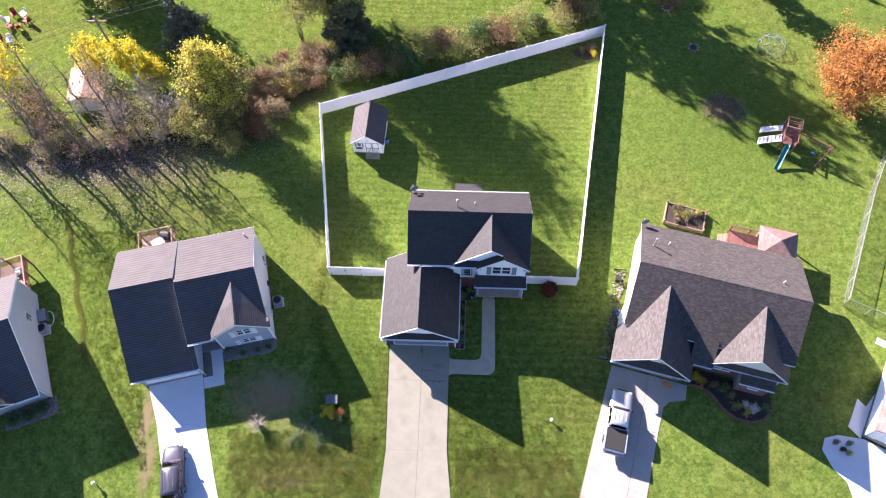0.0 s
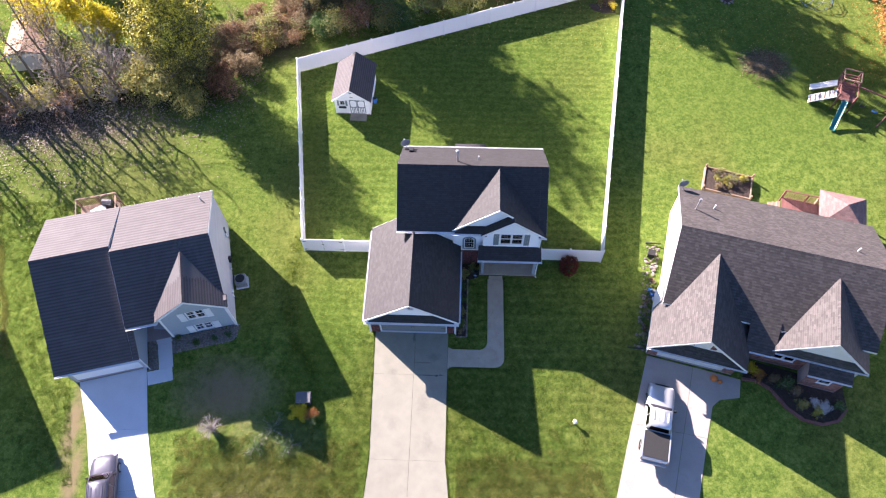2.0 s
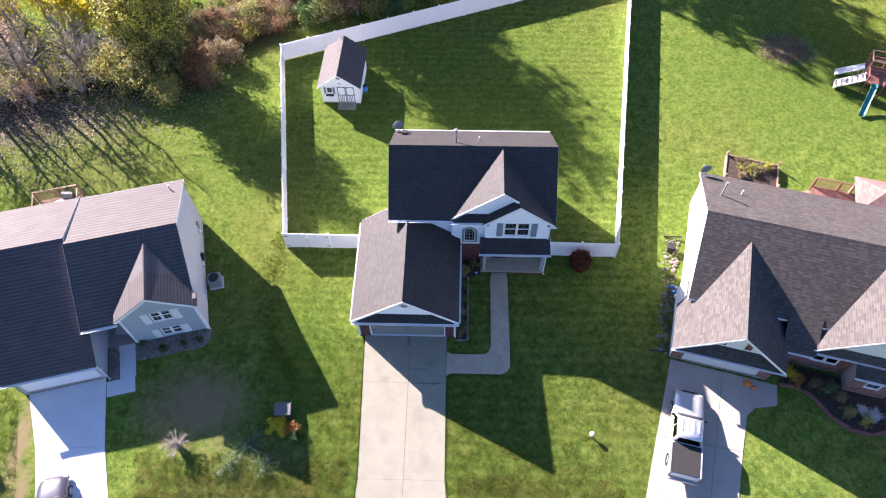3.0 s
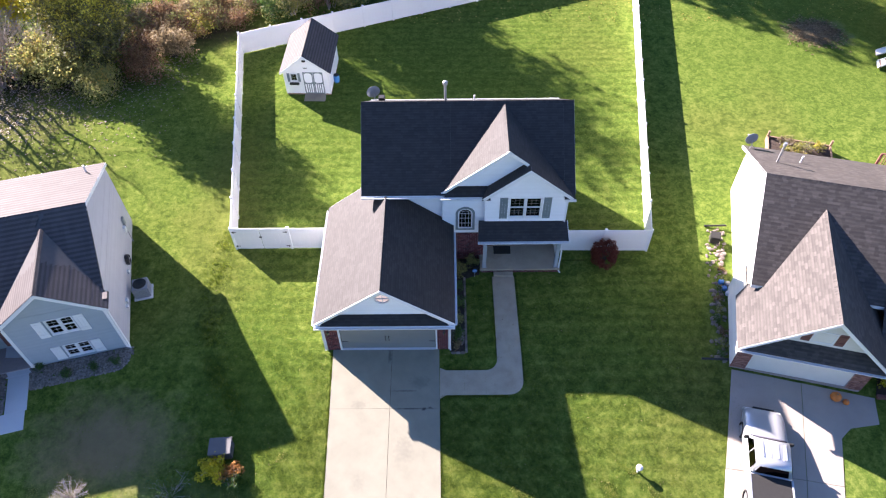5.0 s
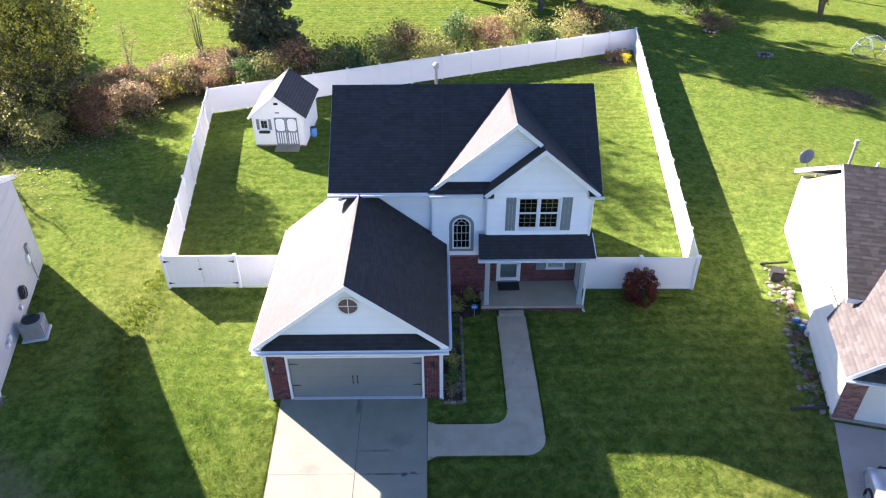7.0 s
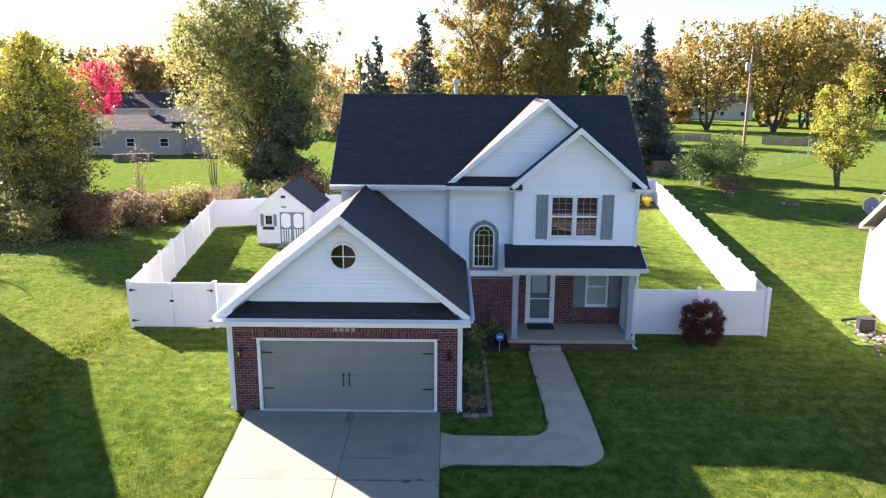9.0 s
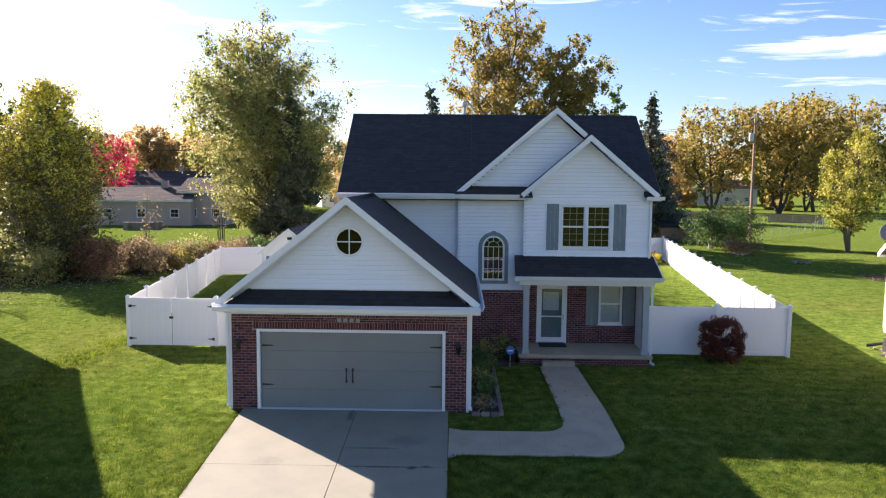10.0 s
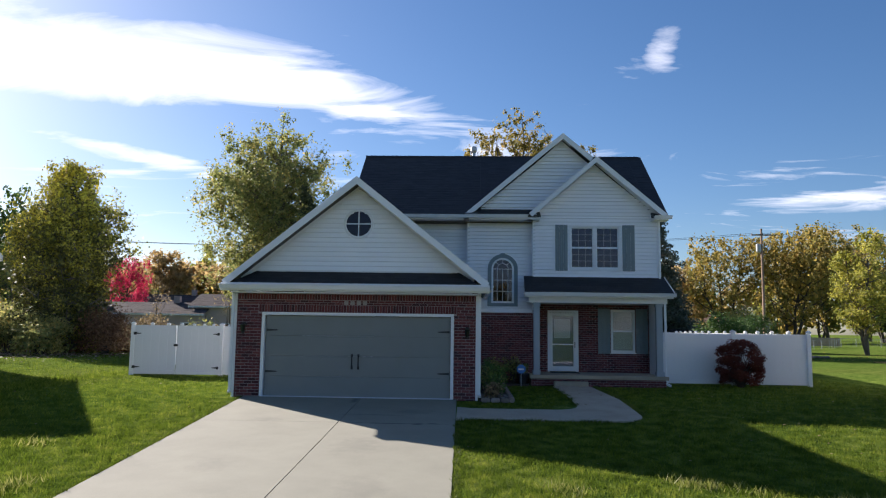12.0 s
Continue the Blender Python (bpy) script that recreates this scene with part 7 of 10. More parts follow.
def steep_gable(uc, half, v0, vb, ze, za, vwall, seed):
    kw = dict(exposure=0.15, lengths=(0.2, 0.42), lift=(0.017, 0.02), along=(0, 1, 0))
    for sg in (-1, 1):
        roof_plane(rh, [(uc + sg * half, v0, ze), (uc, v0, za), (uc, vb, za), (uc + sg * half, v0 + 3.2, ze)], SHINGLE_R, ROOFEDGE, 0.08, seed + sg, **kw)
    ridge_caps(rh, (uc, v0, za), (uc, vb, za), SHINGLE_R, drop=0.95)
    bm = bmesh.new()
    for sg in (-1, 1):
        beam(bm, (uc + sg * half, v0 + 0.002 * sg, ze), (uc, v0 + 0.002 * sg, za), 0.03, 0.16)
    parts("rake_board", bm, TRIM, rh)
    g = part("gable_wall", prism(bmesh.new(), [(uc - half + 0.5, vwall, ze), (uc + half - 0.5, vwall, ze), (uc, vwall, za - 0.2)], (0, 0.1, 0)), CREAM, rh)
    siding(g, [(uc - half + 0.8, ze + 0.4), (uc + half - 0.8, ze + 0.4), (uc, za - 0.3)], vwall, CREAM, 0.13)
    roof_plane(rh, [(uc - half + 0.1, v0 - 0.02, ze), (uc + half - 0.1, v0 - 0.02, ze), (uc + half - 0.75, vwall, ze + 0.5), (uc - half + 0.75, vwall, ze + 0.5)], SHINGLE_R, ROOFEDGE, 0.05, seed + 5, name="lower_roof")
    gutter(rh, (uc - half, v0, ze - 0.15), (uc + half, v0, ze - 0.15), (0, -1, 0))


steep_gable(3.1, 3.5, -0.68, 6.35, 2.62, 5.88, 0.05, 75)
steep_gable(11.3, 3.4, 1.25, 6.4, 2.75, 6.0, 1.65, 85)
roof_plane(rh, [(6.25, 0.9, 2.7), (8.3, 0.9, 2.7), (8.3, 3.0, 3.9), (6.25, 3.0, 3.9)], SHINGLE_R, ROOFEDGE, 0.06, 96, name="entry_roof")
gutter(rh, (6.3, 0.9, 2.55), (8.2, 0.9, 2.55), (0, -1, 0))
window_unit(rh, 2.7, 3.7, 3.35, 4.2, 0.03, HM, 2, 2, 1)
shutter(rh, 2.25, 2.65, 3.32, 4.22, 0.03, REDWOOD)
shutter(rh, 3.75, 4.15, 3.32, 4.22, 0.03, REDWOOD)
bwr = part("wall", rect_wall(6.3, 14.45, 1.662, 1.8, 0, 2.7, [(8.6, 10.2, 1.0, 2.3)]), MORTAR, rh)
lay_bricks(bwr, rows_of_brick(6.3, 14.45, 0, 2.7, [hole(8.6, 10.2, 1.0, 2.3)]), 1.662, PINKBRICK, False)
window_unit(rh, 8.6, 9.39, 1.0, 2.3, 1.662, HM, 1, 1, 2)
window_unit(rh, 9.41, 10.2, 1.0, 2.3, 1.662, HM, 1, 1, 2)
shutter(rh, 8.15, 8.57, 0.95, 2.35, 1.65, REDWOOD)
shutter(rh, 10.23, 10.65, 0.95, 2.35, 1.65, REDWOOD)
bay = part("bay", rect_wall(11.0, 13.6, 0.6, 0.75, 0, 2.3, [(11.9, 12.8, 0.9, 2.0)]), MORTAR, rh)
lay_bricks(bay, rows_of_brick(11.0, 13.6, 0, 2.3, [hole(11.9, 12.8, 0.9, 2.0)]), 0.6, PINKBRICK, False)
part("wall", rect_wall(11.0, 11.12, 0.75, 1.66, 0, 2.3, axis="y"), MORTAR, rh)
part("wall", rect_wall(13.48, 13.6, 0.75, 1.66, 0, 2.3, axis="y"), MORTAR, rh)
window_unit(rh, 11.9, 12.8, 0.9, 2.0, 0.6, HM, 2, 2, 2)
roof_plane(rh, [(10.8, 0.35, 2.3), (13.8, 0.35, 2.3), (13.8, 1.65, 2.75), (10.8, 1.65, 2.75)], SHINGLE_R, ROOFEDGE, 0.06, 95, name="bay_roof")
gutter(rh, (10.8, 0.35, 2.17), (13.8, 0.35, 2.17), (0, -1, 0))
part("flue", tube(bmesh.new(), [(1.2, 10.2, 4.9), (1.2, 10.2, 6.3), (1.2, 10.2, 6.31), (1.2, 10.2, 6.5)], [0.06, 0.06, 0.11, 0.09], 12), METAL, rh)
part("vent_pipe", tube(bmesh.new(), [(2.6, 10.9, 4.5), (2.6, 10.9, 5.2)], 0.05, 10), WHITEPLASTIC, rh)
part("vent_pipe", tube(bmesh.new(), [(12.6, 9.2, 5.4), (12.6, 9.2, 6.1)], 0.05, 10), WHITEPLASTIC, rh)
dish(20.85, 11.3, 3.62, 190, "grey satellite dish on the brown roof's corner", rh)
rd = thing("driveway", Matrix(), "pale concrete driveway of the brick house", "driveway", kind="structure")
slab(rd, [(17.6, -1.3), (20.9, -2.1), (19.7, -7.0), (16.1, -6.4)], RDRIVE, 0.03)
slab(rd, [(20.93, -2.1), (24.3, -2.95), (24.05, -4.3), (22.6, -4.5), (22.0, -5.0), (21.35, -7.3), (19.73, -7.0)], RDRIVE, 0.03)
slab(rd, [(16.08, -6.42), (19.69, -7.02), (18.2, -12.9), (14.2, -13.0)], RDRIVE, 0.03)
slab(rd, [(19.72, -7.02), (21.34, -7.32), (19.9, -12.9), (18.23, -12.9)], RDRIVE, 0.03)
slab(rd, [(14.2, -13.03), (19.9, -12.93), (17.2, -25), (9.5, -25)], RDRIVE, 0.03)

# house at the far right
rr = thing("house", pose(39.2, -6.9, 0, 0, 0, -27.0), "white-sided house with a rose-coloured shingle roof", "house")
part("wall", rect_wall(0, 0.15, 0, 9.0, 0, 2.8, axis="y"), SIDING, rr)
part("wall", rect_wall(0.15, 9.0, 0, 0.15, 0, 2.8, [(0.8, 5.5, -0.1, 2.15)]), SIDING, rr)
part("garage_door", boxm(0.8, 5.5, 0.06, 0.12, 0, 2.15), TRIM, rr)
part("foundation", boxm(0.02, 8.98, 0.02, 8.98, -0.9, 0.01), MORTAR, rr)
part("wall", rect_wall(0.15, 9.0, 8.85, 9.0, 0, 2.8), SIDING, rr)
wall_boards(rr, LEFT(0.0), -9.0, 0.0, 0.2, 2.75, SIDING)
for sg in (-1, 1):
    roof_plane(rr, [(4.5 + sg * 5.0, -0.5, 2.8), (4.5 + sg * 5.0, 9.5, 2.8), (4.5, 9.5, 5.6), (4.5, -0.5, 5.6)] if sg > 0 else [(-0.5, 9.5, 2.8), (-0.5, -0.5, 2.8), (4.5, -0.5, 5.6), (4.5, 9.5, 5.6)], SHINGLE_P, ROOFEDGE, 0.1, 99 + sg, lengths=(0.4, 0.9))
part("gable_wall", prism(bmesh.new(), [(0.1, 0.05, 2.75), (8.9, 0.05, 2.75), (4.5, 0.05, 5.3)], (0, 0.1, 0)), SIDING, rr)
rp = thing("driveway", Matrix(), "pale concrete drive with a rounded apron", "driveway", kind="structure")
slab(rp, [(35.5, -8.2), (35.9, -7.2), (37.1, -6.9), (39.3, -7.2), (44.0, -9.6), (43.0, -14.0), (37.5, -12.5), (37.2, -10.9), (36.2, -9.8)], PALECON, 0.03)
RRM = pose(39.2, -6.9, 0, 0, 0, -27.0)
slab(rp, [(RRM @ Vector((u, v, 0))).to_2d() for u, v in ((-1.3, 9.5), (-1.3, 0.2), (-0.06, -0.3), (-0.06, 9.5))], PALECON, 0.03)
for i, (u, v) in enumerate(((-3.6, -0.9), (-2.2, -1.0), (-0.9, -0.8))):
    p = pose(-33.4, -5.9, 0, 0, 0, 23.0) @ Vector((u, v, 0))
    LLH_SPOTS.append((p.x, p.y))
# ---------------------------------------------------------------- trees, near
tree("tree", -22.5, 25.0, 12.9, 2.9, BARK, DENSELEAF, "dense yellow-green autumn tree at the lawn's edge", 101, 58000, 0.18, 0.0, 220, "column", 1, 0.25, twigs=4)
tree("tree", -12.6, 40.5, 20.2, 7.6, BARK, OLIVELEAF, "tall many-stemmed tree with olive and amber leaves", 147, 92000, 0.215, 0.05, 200, "oval", 6, 0.19, twigs=4)
tree("conifer", -10.0, 36.6, 13.6, 2.7, DARKBARK, DARKOLIVE, "dark green conifer among the olive leaves", 103, 34000, 0.24, 0.03, 130, "cone", 1, 0.3, category="tree")
tree("tree", 6.9, 53.0, 25.0, 5.6, BARK, GOLD, "tall golden autumn tree behind the house", 104, 46000, 0.26, 0.06, 150, "vase", 4, 0.16, twigs=4)
tree("tree", 12.9, 49.5, 21.2, 4.6, BARK, GOLD, "tall golden-green tree beside another", 105, 44000, 0.26, 0.05, 105, "vase", 3, 0.17, twigs=4)
tree("tree", 17.0, 52.0, 16.5, 3.0, BARK, GREENLEAF, "green tree beside the golden ones", 115, 12000, 0.26, 0.06, 50, "oval", 2, 0.26)
tree("spruce", -0.5, 66.0, 18.6, 4.0, DARKBARK, SPRUCE, "tall pointed dark spruce", 107, 22000, 0.3, 0.03, 150, "cone", 1, 0.3, category="tree")
tree("spruce", 23.6, 60.0, 16.9, 4.0, DARKBARK, SPRUCE, "tall grey-green spruce by the far lawn", 108, 24000, 0.3, 0.03, 150, "cone", 1, 0.26, category="tree")
tree("tree", 38.0, 46.1, 12.0, 3.2, BARK, YELLOWGREEN, "slender yellow tree on the open lawn", 109, 13000, 0.2, 0.14, 70, "oval", 2, 0.22, twigs=4)
tree("tree", 44.8, 29.2, 8.6, 4.2, BARK, ORANGELEAF, "rounded bright orange autumn tree", 110, 26000, 0.2, 0.06, 110, "round", 1, 0.24, twigs=4)
tree("tree", -28.5, 36.0, 9.5, 2.6, DARKBARK, SPRUCE, "thin grey-green conifer by the lawn's hedge", 111, 7000, 0.25, 0.08, 60, "cone", 1, 0.4)
tree("tree", -37.0, 41.0, 10.0, 3.6, BARK, OLIVELEAF, "half-bare tree on the far lawn's edge", 112, 6500, 0.22, 0.15, 40, "oval", 2, 0.35)
for i, (x, y, h, s) in enumerate(((-37.5, 31.5, 6.5, 2.8), (-33.5, 31.5, 6.0, 2.4), (-46.5, 27.5, 8.5, 3.2), (-50.5, 31.0, 7.5, 3.0), (-30.5, 29.5, 4.5, 2.0))):
    tree("tree", x, y, h, s, PALEBARK, YELLOW, "small bright yellow autumn tree in the hedgerow", 120 + i, 5500, 0.2, 0.12, 30, "round", 2, 0.34, group="yellow hedgerow trees")
for i, (x, y, h) in enumerate(((-31.0, 21.6, 11.0), (-33.3, 22.6, 13.4), (-35.6, 21.3, 10.5), (-37.4, 20.6, 13.4), (-39.6, 19.4, 11.5), (-42.2, 21.4, 12.0), (-28.8, 23.0, 9.0), (-45.5, 19.5, 11.0), (-40.5, 24.6, 12.0), (-34.6, 25.5, 11.0), (-44.0, 24.0, 11.5), (-47.5, 22.0, 12.0), (-36.5, 23.6, 11.0), (-38.6, 22.2, 10.0), (-32.0, 24.4, 9.5), (-49.5, 20.0, 11.0), (-43.2, 18.6, 10.0))):
    tree("sapling", x, y, h + 1.0, 1.7, BARK, (DRYLEAF, DRYLEAF, YELLOWGREEN, RUST)[i % 4], "tall thin half-bare tree in the hedgerow", 130 + i, 1500 if i in (1, 3) else 420, 0.14, 0.3, 26, "oval", 1, 0.5, category="tree", group="hedgerow trees", twigs=4, girth=0.55)


def shrub(name, x, y, h, r, leaf, label, seed, leaves=2500, size=0.13, bark=PALEBARK, group="", stems=14, category="shrub", fill=0.33, thick=1.0):
    """A shrub: many bare stems from the ground and leaf clumps."""
    rng = random.Random(seed)
    s = thing(name, pose(x, y, ground_z(y), 0, 0, rng.uniform(0, 360)), label, category, group)
    bm = bmesh.new()
    cl, rd = [], []
    for k in range(stems):
        a, q = rng.uniform(0, 6.283), rng.random() ** 0.5
        hh = h * (1 - 0.45 * q * q) * rng.uniform(0.75, 1.0)
        p = Vector((math.cos(a) * r * q, math.sin(a) * r * q, hh))
        mid = p * 0.5 + Vector((-p.x * 0.15, -p.y * 0.15, 0.08 * h))
        tube(bm, [(p.x * 0.12, p.y * 0.12, -0.02), mid, p], [thick * (0.02 + 0.004 * h), thick * 0.014, thick * 0.005], 5, False)
        for j in range(3):
            b = mid.lerp(p, rng.random())
            e = b + Vector((rng.uniform(-1, 1), rng.uniform(-1, 1), rng.uniform(0, 1))) * 0.3 * r
            tube(bm, [b, e], [thick * 0.009, thick * 0.004], 4, False)
            cl.append(e)
            rd.append(fill * r)
        cl += [p, mid, Vector((p.x, p.y, hh * 0.35))]
        rd += [fill * r, fill * r * 1.1, fill * r]
    part("branchwork", bm, bark, s)
    if leaves:
        cl = [Vector((c.x, c.y, max(c.z, fill * r * 0.7))) for c in cl]
        put_leaves("foliage", cl, rd, leaves, size, leaf, s, seed)
    return s


# hedgerow scrub
rng = random.Random(91)
for i in range(20):
    f = (i + rng.uniform(-0.3, 0.3)) / 19
    back = rng.uniform(0.0, 3.2) if i % 2 else rng.uniform(0.0, 0.9)
    shrub("bramble", -20.6 + 7.3 * f - 0.3 * back, 27.4 + 2.9 * f + back, rng.uniform(0.8, 1.5) + 0.12 * back, rng.uniform(1.0, 1.6), (BRAMBLE, DRYLEAF, BRAMBLE, OLIVELEAF, RUST)[i % 5], "low tangled brown bramble at the lawn's edge", 740 + i, 2200, 0.13, group="brambles", stems=22, thick=1.3)
rng = random.Random(7)
for i in range(30):
    f = i / 29
    x = -47 + f * 33.5 + rng.uniform(-0.7, 0.7)
    y = 21.5 + 10.5 * max(0, (f - 0.45) / 0.55) ** 1.0 + rng.uniform(-1.4, 1.8)
    kind = (RUST, DRYLEAF, YELLOWGREEN, OLIVELEAF)[i % 4]
    bare = f < 0.6
    shrub("scrub_bush", x, y, rng.uniform(1.6, 3.0) * (1.0 if bare else 0.62), rng.uniform(1.3, 2.2), kind, "half-bare tangled scrub bush with pale twigs" if bare else "tangled rust and straw-coloured scrub bush", 200 + i, 600 if bare else 2300, 0.15, group="hedgerow scrub", stems=34 if bare else 14, thick=1.6 if bare else 1.0)
for i in range(14):
    f = i / 13
    shrub("scrub_bush", -24.5 + f * 12.5 + rng.uniform(-0.6, 0.6), 26.0 + 9 * f + rng.uniform(-0.5, 2.2), rng.uniform(0.8, 1.5), rng.uniform(1.2, 1.9), (RUST, DRYLEAF)[i % 2], "tangled rust and straw-coloured scrub bush", 240 + i, 2300, 0.14, group="hedgerow scrub")
for i, (x, y, h, r) in enumerate(((-29.5, 25.0, 4.2, 3.0), (-34.0, 24.0, 3.8, 2.6), (-26.8, 26.0, 3.5, 2.4), (-31.5, 27.5, 4.2, 2.8))):
    shrub("bare_shrub", x, y, h, r, RUST, "leafless pale grey shrub with many fine twigs", 260 + i, 120, 0.1, PALEBARK, "bare shrubs", 70, thick=2.0)
for i in range(16):
    f = i / 15
    shrub("scrub_bush", -10.5 + f * 28 + rng.uniform(-0.6, 0.6), 29.5 + 10.2 * f + rng.uniform(0.8, 2.6), rng.uniform(1.4, 3.6), rng.uniform(1.4, 2.4), (GREENLEAF, OLIVELEAF, RUST, OLIVELEAF)[i % 4], "mixed green and brown bush behind the white fence", 280 + i, 2600, 0.17, group="bushes behind the fence")
for i, (x, y, h, r) in enumerate(((-26.5, 23.6, 3.2, 2.2), (-24.2, 22.6, 2.6, 1.9), (-19.0, 24.0, 2.6, 1.8), (-21.8, 21.9, 2.2, 1.7), (-17.4, 26.0, 2.2, 1.6))):
    shrub("bush", x, y, h, r, (OLIVELEAF, OLIVELEAF, RUST, OLIVELEAF, DRYLEAF)[i], "dense olive and brown undergrowth at the tree's foot", 320 + i, 4200, 0.16, DARKBARK, "undergrowth", 20)
for i, (x, y, h, r) in enumerate(((-15.6, 36.6, 8.0, 1.5), (-19.0, 30.5, 6.0, 1.2))):
    shrub("sapling", x, y, h, r, DRYLEAF, "slender many-stemmed young tree, nearly bare", 268 + i, 420, 0.11, BARK, "young trees", 8, category="tree")
shrub("bush", 26.4, 48.3, 3.7, 2.3, GREENLEAF, "large dark green rounded bush on the lawn", 301, 6000, 0.17)
shrub("bush", 29.6, 50.5, 3.4, 2.2, GREENLEAF, "large dark green rounded bush on the lawn", 302, 5000, 0.17)
shrub("bush", 30.8, 54.5, 4.2, 2.6, OLIVELEAF, "tall olive bush under the utility pole", 303, 5000, 0.17)
shrub("bush", 27.4, 43.8, 1.3, 1.6, RUST, "low rust-coloured bush on the lawn", 304, 2200, 0.12)
def round_bush(x, y, h, r, leaf, label, seed, leaves, size):
    """A clipped-looking round bush: fine stems and a close dome of leaves."""
    q = random.Random(seed)
    s = thing("round_bush", pose(x, y, ground_z(y)), label, "shrub")
    bm = bmesh.new()
    cl = []
    for k in range(150):
        a, u = q.uniform(0, 6.283), q.uniform(-0.95, 1.0)
        w = math.sqrt(1 - u * u) if u > 0 else 1 - 0.12 * u * u
        f = q.uniform(0.72, 0.95) * (1 + 0.05 * math.sin(3 * a))
        cl.append(Vector((r * w * f * math.cos(a), r * w * f * math.sin(a), h * 0.48 + h * 0.45 * u * f)))
    for c in cl[::4]:
        tube(bm, [(c.x * 0.1, c.y * 0.1, 0), c * 0.5 + Vector((0, 0, 0.1)), c], [0.018, 0.012, 0.004], 5, False)
    part("branchwork", bm, DARKBARK, s)
    put_leaves("foliage", cl, [0.2 * r] * len(cl), leaves, size, leaf, s, seed)


round_bush(12.0, 5.75, 1.8, 0.75, MAROON, "rounded rust-burgundy bush in front of the white fence", 310, 15000, 0.055)

# ---------------------------------------------------------------- far trees
protos = []
KINDS = (("oval", 0.16, 3, 60, 6.5), ("round", 0.14, 3, 56, 8.0), ("round", 0.1, 1, 46, 6.0))
for i, (shape, clear, stems, limbs, sp) in enumerate(KINDS):
    protos.append(tree("far_tree", 0, 0, 16.0, sp, DARKBARK, GOLD, "tall autumn tree in the distance", 400 + i, 11000, 0.39, clear, limbs, shape, stems, 0.2, group="distant trees", z=0))
protos.append(tree("far_spruce", 0, 0, 16.0, 3.6, DARKBARK, SPRUCE, "dark spruce in the distance", 404, 5000, 0.55, 0.04, 60, "cone", 1, 0.34, category="tree", group="distant trees", z=0))
for i, (shape, clear, stems, limbs, sp) in enumerate(KINDS):
    protos.append(tree("far_tree", 0, 0, 16.0, sp, DARKBARK, GOLD, "hazy autumn tree on the horizon", 410 + i, 1600, 1.0, clear, 14, shape, stems, 0.36, group="distant trees", z=0, twigs=1, sides=4))
protos.append(tree("far_spruce", 0, 0, 16.0, 3.6, DARKBARK, SPRUCE, "dark spruce on the horizon", 414, 1500, 0.9, 0.04, 24, "cone", 1, 0.4, category="tree", group="distant trees", z=0, twigs=1, sides=4))
used = set()


def far(k, x, y, h, leaf, wide=1.0, label=""):
    src = protos[k]
    s = h / 16.0
    m = Matrix.LocRotScale((x, y, -0.3), Euler((0, 0, (x * 7.3 + y * 1.7) % 6.28)), (s * wide, s * wide, s))
    if k in used:
        o = copy_thing(src, Matrix())
    else:
        o = src
        used.add(k)
    o.matrix_basis = m
    if label:
        o["label"] = label
    for c in o.children:
        if c.name.startswith("crown"):
            c.material_slots[0].link = "OBJECT"
            c.material_slots[0].material = leaf
    return o


far(1, 56.0, 132.0, 24.0, GOLD)
far(1, 68.0, 128.0, 25.0, GOLD)
far(0, 80.0, 138.0, 27.0, GOLD)
far(1, 96.0, 146.0, 26.0, GOLD)
far(2, 46.0, 138.0, 17.5, HAZEGOLD)
far(2, -51.0, 92.0, 13.3, REDLEAF, 0.62, "crimson autumn tree beside a far house")
tree("tree", -54.4, 117.0, 17.0, 5.6, BARK, HAZEGOLD, "tan and orange autumn tree with a clear trunk", 425, 9000, 0.45, 0.42, 46, "round", 2, 0.24)
far(1, -45.0, 124.0, 15.5, HAZEGOLD, 0.8)
far(2, -29.0, 112.0, 14.0, GOLD, 0.8)
far(2, -15.0, 95.0, 13.0, HAZEGOLD, 0.7)
far(0, -58.0, 66.0, 17.5, GREENLEAF)
far(0, -50.0, 54.0, 15.0, GREENLEAF, 0.8)
far(0, -40.5, 47.0, 15.6, GREENLEAF, 0.8)
far(1, -66.0, 84.0, 17.0, OLIVELEAF)
far(3, -11.0, 118.0, 19.0, SPRUCE)
far(3, -14.0, 130.0, 17.0, SPRUCE)
far(3, 18.0, 95.0, 17.0, SPRUCE)
far(0, 30.0, 100.0, 17.0, GOLD, 0.8)
rng = random.Random(21)
leafs = (GOLD, OLIVELEAF, HAZEGOLD, GREENLEAF, HAZEGOLD, YELLOWGREEN)
for i in range(58):
    a = radians(-52 + 104 * i / 57 + rng.uniform(-1, 1))
    d = rng.uniform(175, 250)
    far(rng.choice((4, 5, 6, 4, 5, 7)), 3 + d * math.sin(a), -19 + d * math.cos(a), rng.uniform(15, 22), leafs[i % 6], rng.uniform(0.9, 1.25))
for i in range(24):
    a = radians(-50 + 38 * i / 23 + rng.uniform(-0.8, 0.8))
    d = rng.uniform(140, 165)
    far(rng.choice((4, 5, 6)), 3 + d * math.sin(a), -19 + d * math.cos(a), rng.uniform(13, 17), (HAZEGOLD, GOLD, HAZEGOLD, OLIVELEAF)[i % 4], rng.uniform(0.9, 1.2))
# unseen trees behind the camera, added for the windows to reflect
for i in range(14):
    a = radians(110 + 140 * i / 13)
    d = rng.uniform(75, 110)
    far(rng.choice((4, 5, 6)), 3 + d * math.sin(a), -19 + d * math.cos(a), rng.uniform(9, 14), leafs[(i * 5) % 6], 1.2)
